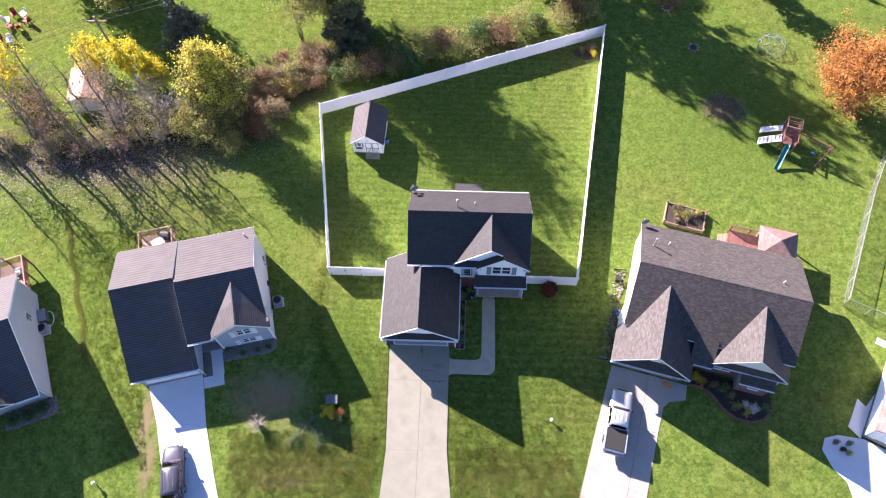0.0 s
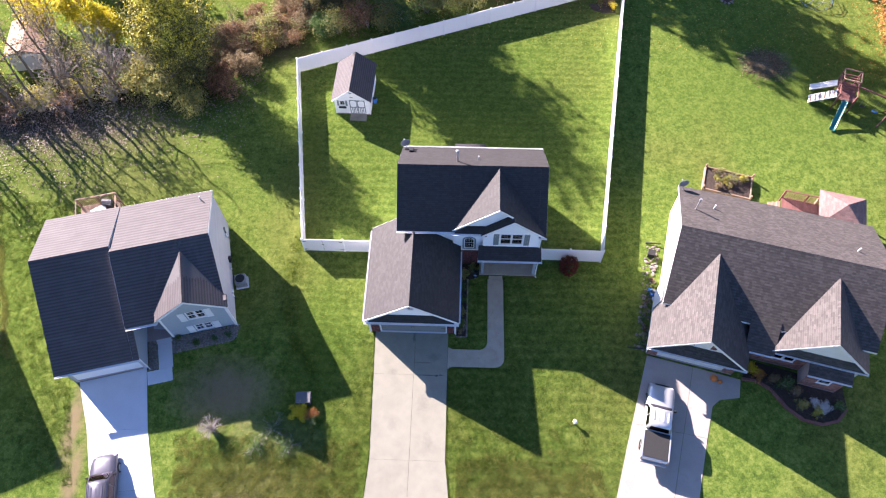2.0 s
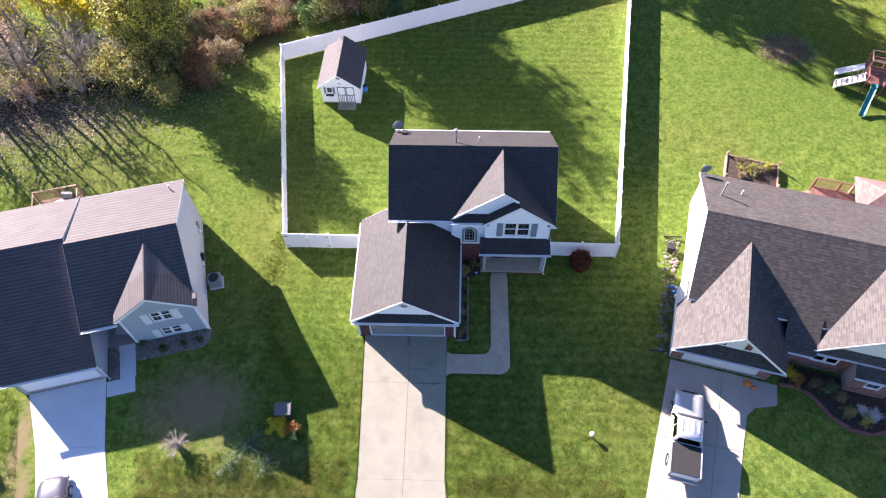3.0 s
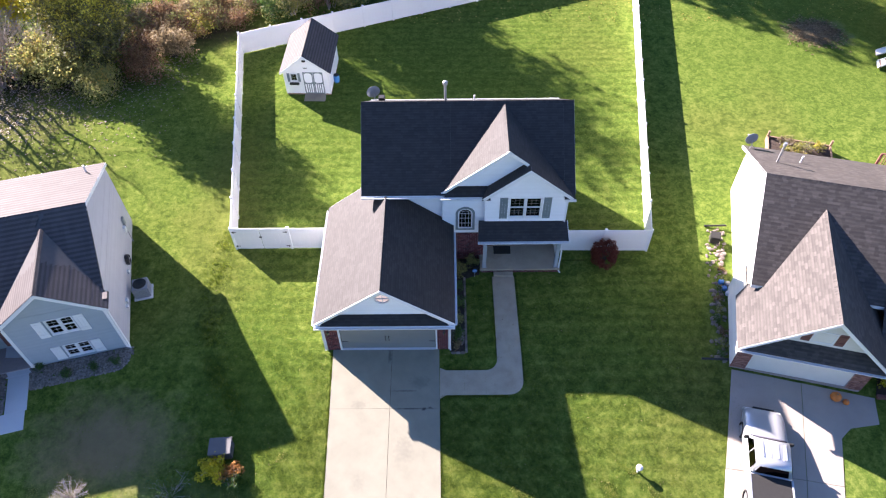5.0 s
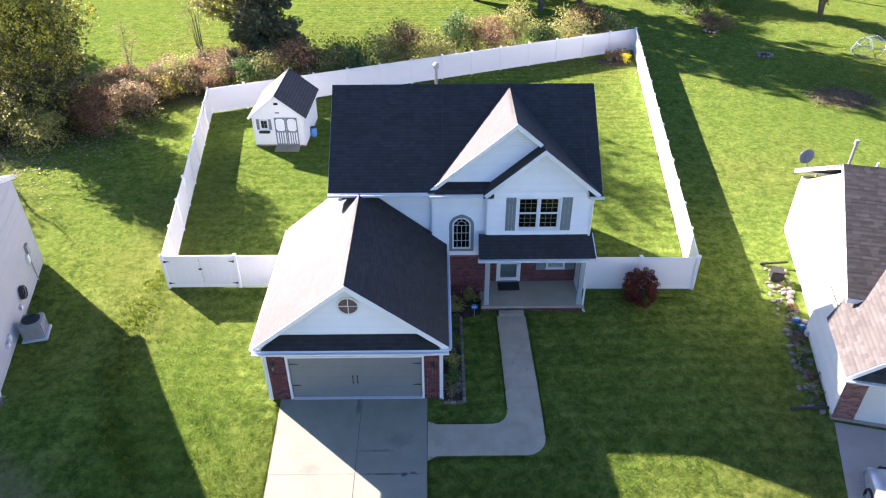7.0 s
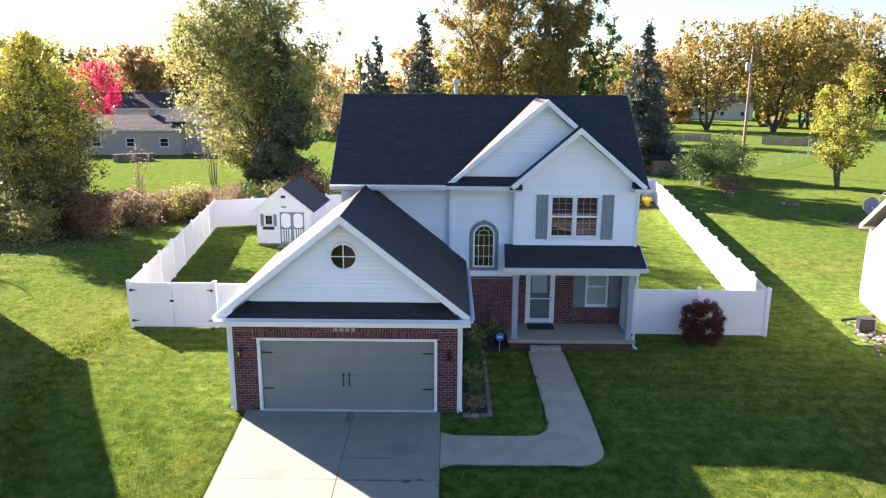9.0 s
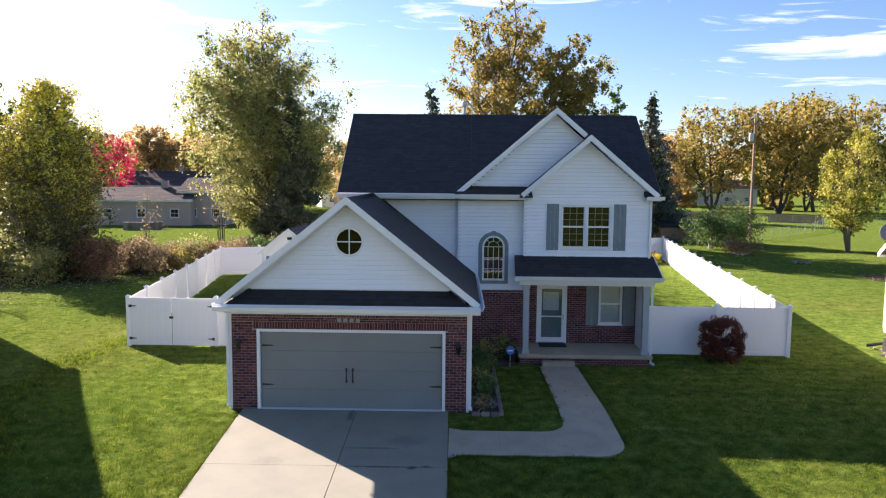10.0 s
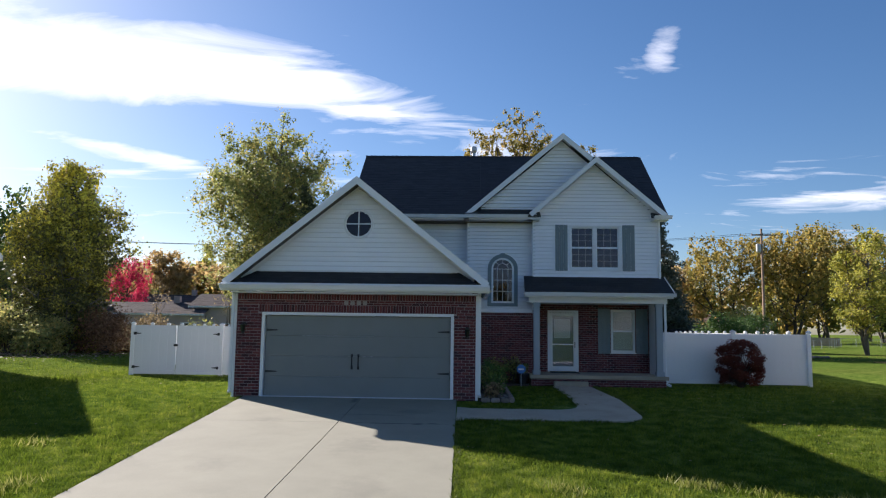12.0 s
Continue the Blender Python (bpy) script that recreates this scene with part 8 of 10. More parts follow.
# ---------------------------------------------------------------- vehicles
def loft(bm, stations):
    """A skin over cross-sections, each a list of the same number of points, closed at both ends."""
    rings = [[bm.verts.new(p) for p in s] for s in stations]
    n = len(rings[0])
    for a, b in zip(rings, rings[1:]):
        for k in range(n):
            bm.faces.new((a[k], a[(k + 1) % n], b[(k + 1) % n], b[k]))
    bm.faces.new(rings[0][::-1])
    bm.faces.new(rings[-1])
    bmesh.ops.recalc_face_normals(bm, faces=bm.faces[:])
    for f in bm.faces:
        f.smooth = True
    return bm


def ring(y, w, z0, z1, crown=0.04, r=0.12):
    """A rounded cross-section at y: half-width w, from z0 to z1."""
    return [(-w + 0.05, y, z0), (w - 0.05, y, z0), (w, y, z0 + 0.1), (w, y, z1 - r), (w - r * 0.45, y, z1 - r * 0.25), (w * 0.5, y, z1 + crown * 0.7), (0, y, z1 + crown), (-w * 0.5, y, z1 + crown * 0.7), (-w + r * 0.45, y, z1 - r * 0.25), (-w, y, z1 - r), (-w, y, z0 + 0.1)]


def pickup(x, y, turn, paint, label, cover):
    """A crew-cab pickup, nose towards +y."""
    c = thing("pickup_truck", pose(x, y, ground_z(y) + 0.03, -3.4, 0, turn), label, "pickup truck")
    W = 0.96
    body = part("body", loft(bmesh.new(), [ring(-2.85, W - 0.06, 0.5, 1.08, 0.0), ring(-2.75, W - 0.01, 0.42, 1.12, 0.0), ring(-0.85, W, 0.38, 1.12, 0.0), ring(-0.8, W, 0.38, 1.12, 0.02), ring(1.0, W, 0.38, 1.1, 0.04), ring(1.25, W, 0.38, 1.1, 0.06), ring(2.3, W - 0.03, 0.4, 1.03, 0.07), ring(2.68, W - 0.08, 0.45, 0.95, 0.05), ring(2.85, W - 0.2, 0.5, 0.8, 0.02)]), paint, c)

    def cab_ring(yy, w0, w1, z1):
        return [(-w0, yy, 1.08), (w0, yy, 1.08), (w1 + 0.04, yy, z1 - 0.14), (w1 - 0.04, yy, z1 - 0.02), (0, yy, z1 + 0.03), (-w1 + 0.04, yy, z1 - 0.02), (-w1 - 0.04, yy, z1 - 0.14)]

    def skew(s, top_shift):
        return [(px, py + top_shift * (pz - 1.08) / 0.7, pz) for px, py, pz in s]

    cab = part("cab", loft(bmesh.new(), [skew(cab_ring(-0.78, 0.9, 0.72, 1.72), 0.12), skew(cab_ring(-0.5, 0.91, 0.73, 1.78), 0.06), skew(cab_ring(0.6, 0.91, 0.74, 1.8), -0.05), skew(cab_ring(1.12, 0.9, 0.72, 1.74), -0.5)]), paint, c)
    # windows set on the cab's faces
    bm = prism(bmesh.new(), [(-0.8, 1.105, 1.16), (0.8, 1.105, 1.16), (0.66, 0.72, 1.66), (-0.66, 0.72, 1.66)], (0, 0.02, 0.02))
    part("windscreen", bm, DARKGLASS, c)
    bm = prism(bmesh.new(), [(-0.72, -0.79, 1.2), (0.72, -0.79, 1.2), (0.62, -0.71, 1.62), (-0.62, -0.71, 1.62)], (0, -0.02, 0.004))
    part("rear_window", bm, DARKGLASS, c)
    for s in (-1, 1):
        for a, b, a2, b2 in ((0.22, 0.95, 0.22, 0.62), (-0.62, 0.14, -0.55, 0.14)):
            bm = prism(bmesh.new(), [(s * 0.905, a, 1.14), (s * 0.905, b, 1.14), (s * 0.79, b2, 1.6), (s * 0.79, a2, 1.6)], (s * 0.015, 0, 0.004))
            part("side_window", bm, DARKGLASS, c)
        mir = bmesh.new()
        box(mir, s * 1.0 - 0.09, s * 1.0 + 0.11, 0.86, 0.97, 1.12, 1.34, 0.03)
        part("mirror", mir, RUBBER, c)
        part("headlight", boxm(s * 0.7 - 0.14, s * 0.7 + 0.14, 2.66, 2.8, 0.72, 0.88, 0.03), WHITEPLASTIC, c)
        part("tail_light", boxm(s * 0.88 - 0.05, s * 0.88 + 0.05, -2.87, -2.8, 0.75, 1.05, 0.015), REDWOOD, c)
        part("door_handle", boxm(s * 0.965 - 0.012, s * 0.965 + 0.012, 0.28, 0.42, 0.92, 0.95, 0.006), METAL, c)
        for yy in (1.75, -1.75):
            wh = new("wheel")
            wh.parent = c
            bm = bmesh.new()
            pr = [(-0.13, 0.3), (-0.13, 0.37), (-0.08, 0.4), (0.08, 0.4), (0.13, 0.37), (0.13, 0.3)]
            n = 28
            rr_ = [[bm.verts.new((s * 0.86 + u, yy + r * math.cos(6.2832 * k / n), 0.4 + r * math.sin(6.2832 * k / n))) for k in range(n)] for u, r in pr]
            for q, w in zip(rr_, rr_[1:]):
                for k in range(n):
                    bm.faces.new((q[k], q[(k + 1) % n], w[(k + 1) % n], w[k]))
            bmesh.ops.recalc_face_normals(bm, faces=bm.faces[:])
            part("tyre", bm, RUBBER, wh)
            bm = bmesh.new()
            disc(bm, (s * 0.8, yy, 0.4), 0.3, (s * 0.13, 0, 0), 20)
            for k in range(5):
                a = 6.2832 * k / 5
                beam(bm, (s * 0.94, yy, 0.4), (s * 0.94, yy + 0.28 * math.cos(a), 0.4 + 0.28 * math.sin(a)), 0.05, 0.04, (s, 0, 0))
            part("rim", bm, METAL, wh)
    part("bumper", boxm(-0.88, 0.88, 2.78, 2.95, 0.45, 0.68, 0.04), METAL, c)
    part("bumper", boxm(-0.9, 0.9, -3.02, -2.84, 0.48, 0.66, 0.03), METAL, c)
    part("grille", boxm(-0.5, 0.5, 2.78, 2.87, 0.7, 0.93, 0.02), IRON, c)
    part("bed_cover", boxm(-0.86, 0.86, -2.76, -0.86, 1.1, 1.15, 0.015), cover, c)
    bm = bmesh.new()
    for s in (-1, 1):
        box(bm, s * 0.91 - 0.045, s * 0.91 + 0.045, -2.8, -0.84, 1.1, 1.17, 0.012)
    parts("bed_rail", bm, paint, c)
    bm = bmesh.new()
    for s in (-0.5, -0.17, 0.17, 0.5):
        box(bm, s - 0.05, s + 0.05, -0.3, 0.5, 1.8, 1.825, 0.008)
    parts("roof_rib", bm, paint, c)
    return c


pickup(17.72, -6.55, -13.0, SILVER, "silver pickup truck with a black bed cover on the driveway", RUBBER)


def suv(x, y, turn, paint, label):
    """An estate-like family car with roof rails, nose towards +y."""
    c = thing("suv", pose(x, y, ground_z(y) + 0.03, -3.4, 0, turn), label, "car")
    W = 0.93
    part("body", loft(bmesh.new(), [ring(-2.35, W - 0.12, 0.5, 0.95, 0.0), ring(-2.25, W - 0.04, 0.4, 1.02, 0.0), ring(-1.2, W, 0.32, 1.05, 0.0), ring(0.6, W, 0.32, 1.02, 0.02), ring(0.95, W, 0.32, 1.0, 0.05), ring(1.8, W - 0.04, 0.34, 0.94, 0.06), ring(2.2, W - 0.12, 0.4, 0.84, 0.04), ring(2.38, W - 0.26, 0.46, 0.72, 0.02)]), paint, c)

    def cab(yy, w1, z1, shift):
        pts = [(-0.88, 1.0), (0.88, 1.0), (w1 + 0.05, z1 - 0.14), (w1 - 0.06, z1 - 0.01), (0, z1 + 0.03), (-w1 + 0.06, z1 - 0.01), (-w1 - 0.05, z1 - 0.14)]
        return [(px, yy + shift * (pz - 1.0) / 0.65, pz) for px, pz in pts]

    part("cabin", loft(bmesh.new(), [cab(-2.2, 0.68, 1.6, 0.25), cab(-1.8, 0.7, 1.67, 0.1), cab(0.1, 0.72, 1.69, -0.05), cab(0.98, 0.68, 1.62, -0.75)]), paint, c)
    part("windscreen", prism(bmesh.new(), [(-0.76, 0.97, 1.07), (0.76, 0.97, 1.07), (0.62, 0.38, 1.56), (-0.62, 0.38, 1.56)], (0, 0.02, 0.024)), CLEARGLASS, c)
    part("rear_window", prism(bmesh.new(), [(-0.68, -2.19, 1.12), (0.68, -2.19, 1.12), (0.58, -2.03, 1.5), (-0.58, -2.03, 1.5)], (0, -0.02, 0.008)), DARKGLASS, c)
    for s in (-1, 1):
        for a, b, a2, b2 in ((0.0, 0.85, 0.0, 0.45), (-0.98, -0.08, -0.98, -0.08), (-2.0, -1.06, -1.85, -1.06)):
            part("side_window", prism(bmesh.new(), [(s * 0.885, a, 1.06), (s * 0.885, b, 1.06), (s * 0.765, b2, 1.5), (s * 0.765, a2, 1.5)], (s * 0.015, 0, 0.004)), DARKGLASS, c)
        part("mirror", boxm(s * 0.98 - 0.09, s * 0.98 + 0.09, 0.72, 0.83, 1.02, 1.2, 0.03), RUBBER, c)
        part("headlight", boxm(s * 0.66 - 0.13, s * 0.66 + 0.13, 2.14, 2.3, 0.66, 0.8, 0.03), WHITEPLASTIC, c)
        part("tail_light", boxm(s * 0.8 - 0.06, s * 0.8 + 0.06, -2.36, -2.26, 0.72, 1.0, 0.015), RED, c)
        part("roof_rail", tube(bmesh.new(), [(s * 0.6, -1.7, 1.68), (s * 0.6, -1.6, 1.74), (s * 0.6, 0.1, 1.75), (s * 0.6, 0.2, 1.68)], 0.018, 6), RUBBER, c)
        for yy in (1.42, -1.42):
            wh = new("wheel")
            wh.parent = c
            bm = bmesh.new()
            pr = [(-0.11, 0.25), (-0.11, 0.33), (-0.07, 0.36), (0.07, 0.36), (0.11, 0.33), (0.11, 0.25)]
            rows = [[bm.verts.new((s * 0.85 + u, yy + r * math.cos(6.2832 * k / 24), 0.36 + r * math.sin(6.2832 * k / 24))) for k in range(24)] for u, r in pr]
            for q, w in zip(rows, rows[1:]):
                for k in range(24):
                    bm.faces.new((q[k], q[(k + 1) % 24], w[(k + 1) % 24], w[k]))
            bmesh.ops.recalc_face_normals(bm, faces=bm.faces[:])
            part("tyre", bm, RUBBER, wh)
            part("rim", disc(bmesh.new(), (s * 0.82, yy, 0.36), 0.25, (s * 0.1, 0, 0), 20), METAL, wh)
    for k in range(3):
        part("roof_rib", boxm(-0.42 + k * 0.36, -0.3 + k * 0.36, -1.5, -0.1, 1.69, 1.715, 0.006), paint, c)
    part("bumper", boxm(-0.8, 0.8, 2.2, 2.4, 0.4, 0.58, 0.04), paint, c)
    part("bumper", boxm(-0.84, 0.84, -2.46, -2.3, 0.42, 0.6, 0.03), RUBBER, c)
    part("grille", boxm(-0.45, 0.45, 2.26, 2.36, 0.6, 0.76, 0.02), IRON, c)
    return c


SLATEPAINT = plain("slate_car_paint", (0.085, 0.085, 0.11), 0.28, 0.05, 2, 80, 0.0, metal=0.4)
suv(-20.85, -12.3, 12.0, SLATEPAINT, "dark slate family car with roof rails on the pale driveway")

# ---------------------------------------------------------------- the right-hand garden
play = thing("play_set", pose(37.6, 23.9, 0, 0, 0, -18), "wooden climbing tower with teal slide, pale ramps and swing beam", "play set")
for x in (-0.7, 0.7):
    for y in (-1.3, 0.0, 1.3):
        part("post", boxm(x - 0.06, x + 0.06, y - 0.06, y + 0.06, 0, 2.7 if y >= 0 else 2.2, 0.01), REDWOOD, play)
for i in range(13):
    part("plank", boxm(-0.8, 0.8, -1.35 + i * 0.2, -1.16 + i * 0.2, 1.45 if i < 7 else 1.2, 1.49 if i < 7 else 1.24), REDWOOD, play)
for a, b, c_, d in ((-0.76, 0.76, 1.27, 1.33), (-0.76, 0.76, -0.03, 0.03), (-0.76, -0.7, 0.06, 1.24), (0.7, 0.76, 0.06, 1.24)):
    for z in (1.7, 2.0, 2.6):
        part("rail", boxm(a, b, c_, d, z, z + 0.12), WOOD if z > 2.5 else REDWOOD, play)
for x in (-0.76, 0.7):
    part("rail", boxm(x, x + 0.06, -1.24, -0.06, 2.05, 2.17), REDWOOD, play)


def slide(parent, x, y, dx, dy, top, L, mat):
    bm = bmesh.new()
    d = Vector((dx, dy, 0)).normalized()
    s = Vector((-d.y, d.x, 0))
    prof = [(-0.26, 0.16), (-0.23, 0.16), (-0.2, 0.03), (0.2, 0.03), (0.23, 0.16), (0.26, 0.16), (0.24, 0.0), (-0.24, 0.0)]
    st = []
    for f in np.linspace(0, 1, 9):
        z = top * (1 - f) ** 1.25 + 0.12
        p = Vector((x, y, 0)) + d * L * f
        st.append([tuple(p + s * a + Vector((0, 0, z + b))) for a, b in prof])
    loft(bm, st)
    part("slide", bm, mat, parent)


slide(play, 0.0, -1.35, -0.15, -1, 1.4, 2.5, TEAL)


def ramp_wall(parent, y0, y1, reach, top):
    """A sloping climbing board with raised side strips."""
    bm = bmesh.new()
    d = Vector((-reach, 0, -top)).normalized()
    n = Vector((-d.z, 0, d.x)) * -0.05
    prism(bm, [(-0.8, y0, top + 0.1), (-0.8, y1, top + 0.1), (-0.8 - reach, y1, 0.1), (-0.8 - reach, y0, 0.1)], n)
    for y in (y0, y1 - 0.06):
        prism(bm, [(-0.8, y, top + 0.1), (-0.8, y + 0.06, top + 0.1), (-0.8 - reach, y + 0.06, 0.1), (-0.8 - reach, y, 0.1)], (0, 0, 0.12))
    return part("climbing_ramp", bm, CREAM, parent)


ramp_wall(play, 0.35, 1.05, 1.9, 1.25)
ramp_wall(play, -1.25, -0.35, 1.9, 1.45)
bm = bmesh.new()
for k in range(6):
    f = (k + 0.5) / 6
    box(bm, -0.88 - f * 1.9, -0.78 - f * 1.9, -1.15, -0.45, 1.6 - f * 1.45, 1.66 - f * 1.45)
part("climbing_grips", bm, WOOD, play)
part("swing_beam", beam(bmesh.new(), (0.7, -0.2, 2.45), (4.1, -1.0, 2.4), 0.1, 0.14), REDWOOD, play)
for s in (-1, 1):
    part("leg", beam(bmesh.new(), (4.0, -1.0, 2.4), (4.0 + s * 0.25 - 0.4, -1.0 + s * 1.0, 0.0), 0.09, 0.09), REDWOOD, play)
for k, (sx, sy) in enumerate(((1.8, -0.46), (2.9, -0.72))):
    sw = new("swing")
    sw.parent = play
    bm = bmesh.new()
    for s in (-0.22, 0.22):
        tube(bm, [(sx + s, sy, 2.35), (sx + s, sy, 0.5)], 0.008, 5)
    part("chain", bm, METAL, sw)
    part("seat", boxm(sx - 0.24, sx + 0.24, sy - 0.09, sy + 0.09, 0.47, 0.5, 0.008), BLUE if k else IRON, sw)

DOMEBLUE = plain("weathered_blue_steel", (0.06, 0.12, 0.22), 0.5, 0.1, 3, 60, 0.05)
dome = thing("climbing_dome", pose(38.4, 37.2, 0), "blue steel geodesic climbing dome on the lawn", "climbing frame")
pts = [(0, 0, 1.45)]
for j, (el, n, off) in enumerate(((58, 5, 0), (32, 10, 0.31), (2, 10, 0))):
    for k in range(n):
        a = 6.2832 * k / n + off
        pts.append((1.65 * math.cos(radians(el)) * math.cos(a), 1.65 * math.cos(radians(el)) * math.sin(a), 1.45 * math.sin(radians(el))))
for i in range(len(pts)):
    for j in range(i + 1, len(pts)):
        if (Vector(pts[i]) - Vector(pts[j])).length < 1.12:
            part("bar", tube(bmesh.new(), [pts[i], pts[j]], 0.018, 6), DOMEBLUE if (i + j) % 3 else GREYPLASTIC, dome)

bed = thing("garden_bed", pose(25.9, 14.3, 0, 0, 0, -15), "raised timber garden bed with faded plants", "garden bed")
for a, b, c_, d in ((-2.0, 2.0, -1.2, -1.1), (-2.0, 2.0, 1.1, 1.2), (-2.0, -1.9, -1.1, 1.1), (1.9, 2.0, -1.1, 1.1)):
    part("board", boxm(a, b, c_, d, 0, 0.45, 0.01), WOOD, bed)
part("soil", boxm(-1.9, 1.9, -1.1, 1.1, 0.0, 0.36), MULCH, bed)
for x in (-1.95, 1.95):
    for y in (-1.15, 1.15):
        part("post", boxm(x - 0.06, x + 0.06, y - 0.06, y + 0.06, 0, 0.85), WOOD, bed)
for i in range(14):
    q = random.Random(i)
    p = pose(25.9, 14.3, 0, 0, 0, -15) @ Vector((q.uniform(-1.6, 1.6), q.uniform(-0.9, 0.9), 0))
    s = shrub("garden_plant", p.x, p.y, q.uniform(0.5, 0.9), q.uniform(0.3, 0.5), (YELLOWGREEN, DRYLEAF, OLIVELEAF)[i % 3], "faded vegetable plant in a raised bed", 600 + i, 260, 0.09, group="plants in the raised bed", stems=6, category="plant")
    s.location.z = 0.34

gaz = thing("gazebo", pose(33.7, 10.4, 0, 0, 0, -14), "small gazebo with a rose shingle roof beside the deck", "gazebo")
for x in (-1.5, 1.5):
    for y in (-1.4, 1.4):
        part("post", boxm(x - 0.07, x + 0.07, y - 0.07, y + 0.07, 0, 2.3), WOOD, gaz)
for p in (((-1.8, -1.7), (1.8, -1.7)), ((1.8, -1.7), (1.8, 1.7)), ((1.8, 1.7), (-1.8, 1.7)), ((-1.8, 1.7), (-1.8, -1.7))):
    roof_plane(gaz, [(*p[0], 2.3), (*p[1], 2.3), (0, 0, 3.3)], SHINGLE_P, ROOFEDGE, 0.05, 300, lengths=(0.3, 0.6))
rdeck = thing("deck", pose(31.2, 10.2, 0, 0, 0, -14), "red-brown wooden deck behind the brick house", "deck")
for i in range(18):
    part("plank", boxm(-1.8 + i * 0.2, -1.61 + i * 0.2, -0.6, 2.2, 0.7, 0.74), REDWOOD, rdeck)
for x in (-1.8, 0.0, 1.8):
    part("post", boxm(x - 0.05, x + 0.05, 2.1, 2.2, 0, 1.7), REDWOOD, rdeck)
part("rail", boxm(-1.8, 1.8, 2.1, 2.2, 1.7, 1.76), REDWOOD, rdeck)
for i in range(22):
    x = -1.7 + i * 0.16
    part("baluster", boxm(x - 0.02, x + 0.02, 2.13, 2.17, 0.74, 1.7), REDWOOD, rdeck)
for i in range(3):
    part("step", boxm(-2.1 - i * 0.28, -1.82 - i * 0.28, 0.4, 1.8, 0.0, 0.55 - i * 0.18), WOOD, rdeck)


def chain_fence(name, pts, h, label, pitch=2.6, mesh_step=0.16, mat=METAL):
    """A chain-link fence: posts, top rail and a wire net."""
    f = thing(name, Matrix(), label, "fence")
    for (xa, ya), (xb, yb_) in zip(pts, pts[1:]):
        a, b = Vector((xa, ya, ground_z(ya))), Vector((xb, yb_, ground_z(yb_)))
        L = (b - a).length
        n = max(1, round(L / pitch))
        for i in range(n + 1):
            p = a.lerp(b, i / n)
            part("post", tube(bmesh.new(), [p, p + Vector((0, 0, h + 0.05))], 0.035, 7), mat, f)
        part("top_rail", tube(bmesh.new(), [a + Vector((0, 0, h)), b + Vector((0, 0, h))], 0.025, 6), mat, f)
        vs, fs = [], []
        d = (b - a) / L
        nn = Vector((-d.y, d.x, 0)) * 0.004
        up = Vector((0, 0, 1))
        k = int(L / mesh_step)
        for i in range(-int(h / mesh_step), k):
            for sg in (0, 1):
                x0, z0, x1, z1 = (i * mesh_step, 0, i * mesh_step + h, h) if sg == 0 else (i * mesh_step + h, 0, i * mesh_step, h)
                lo, hi = min(x0, x1), max(x0, x1)
                t0, t1 = max(0, (0 - lo) / h), min(1, (L - lo) / h)
                if t1 <= t0:
                    continue
                za, zb = (t0 * h, t1 * h) if sg == 0 else ((1 - t0) * h, (1 - t1) * h)
                p, q = a + d * (lo + t0 * h) + up * za, a + d * (lo + t1 * h) + up * zb
                w = (up - d * (1 if sg == 0 else -1)).normalized() * 0.004
                m = len(vs)
                vs += [p - w, p + w, q + w, q - w]
                fs.append((m, m + 1, m + 2, m + 3))
        net = piece("wire_net", mesh_from("wire_net", vs, fs, mat), f)
        net["kind"] = "stuff"
    return f


chain_fence("chain_link_fence", [(52.0, 31.0), (44.9, 17.3), (39.8, 5.3), (43.6, 3.6)], 1.5, "pale chain-link fence along the neighbour's plot", mesh_step=0.1)
chain_fence("chain_link_fence", [(34.0, 57.5), (47.9, 72.9), (56.0, 86.0)], 1.1, "low grey chain-link fence across the far lawn", 3.0, 0.2)
chain_fence("chain_link_fence", [(36.0, 104.0), (52.0, 95.0), (70.0, 88.0)], 1.2, "grey chain-link fence before the far gardens", 3.0, 0.25)
for i, (x, y, w) in enumerate(((42.0, 102.0, 9.0), (56.0, 93.5, 8.0))):
    q = thing("board_fence", pose(x, y + 1.2, 0, 0, 0, -25), "weathered grey-brown board fence in the distance", "fence", "distant board fences")
    for k in range(int(w / 0.3)):
        part("board", boxm(-w / 2 + k * 0.3, -w / 2 + k * 0.3 + 0.28, -0.02, 0.02, 0, 1.3), WOOD, q)


def utility_pole(x, y, h, label, transformer=True):
    p = thing("utility_pole", pose(x, y, 0), label, "utility pole")
    part("pole", tube(bmesh.new(), [(0, 0, 0), (0, 0, h)], [0.17, 0.11], 10), WOOD, p)
    part("crossarm", boxm(-1.1, 1.1, -0.06, 0.06, h - 0.75, h - 0.62), WOOD, p)
    for s in (-1.0, 0.0, 1.0):
        part("insulator", tube(bmesh.new(), [(s, 0, h - 0.62), (s, 0, h - 0.45)], [0.05, 0.03], 8), GREYPLASTIC, p)
    if transformer:
        part("transformer", tube(bmesh.new(), [(-0.35, 0, h - 2.6), (-0.35, 0, h - 2.5), (-0.35, 0, h - 1.75), (-0.35, 0, h - 1.65)], [0.2, 0.26, 0.26, 0.2], 14), METAL, p)
    return p


utility_pole(34.8, 60.0, 13.2, "weathered wooden utility pole with a grey transformer")
utility_pole(-35.3, 31.6, 8.6, "weathered wooden utility pole in the hedgerow", False)


def wire(a, b, sag, label):
    a, b = Vector(a), Vector(b)
    pts = [a.lerp(b, f) - Vector((0, 0, sag * 4 * f * (1 - f))) for f in np.linspace(0, 1, 15)]
    ob = part("power_line", tube(bmesh.new(), pts, 0.016, 5), IRON, None)
    tagged(ob, label, "cable", "power lines")


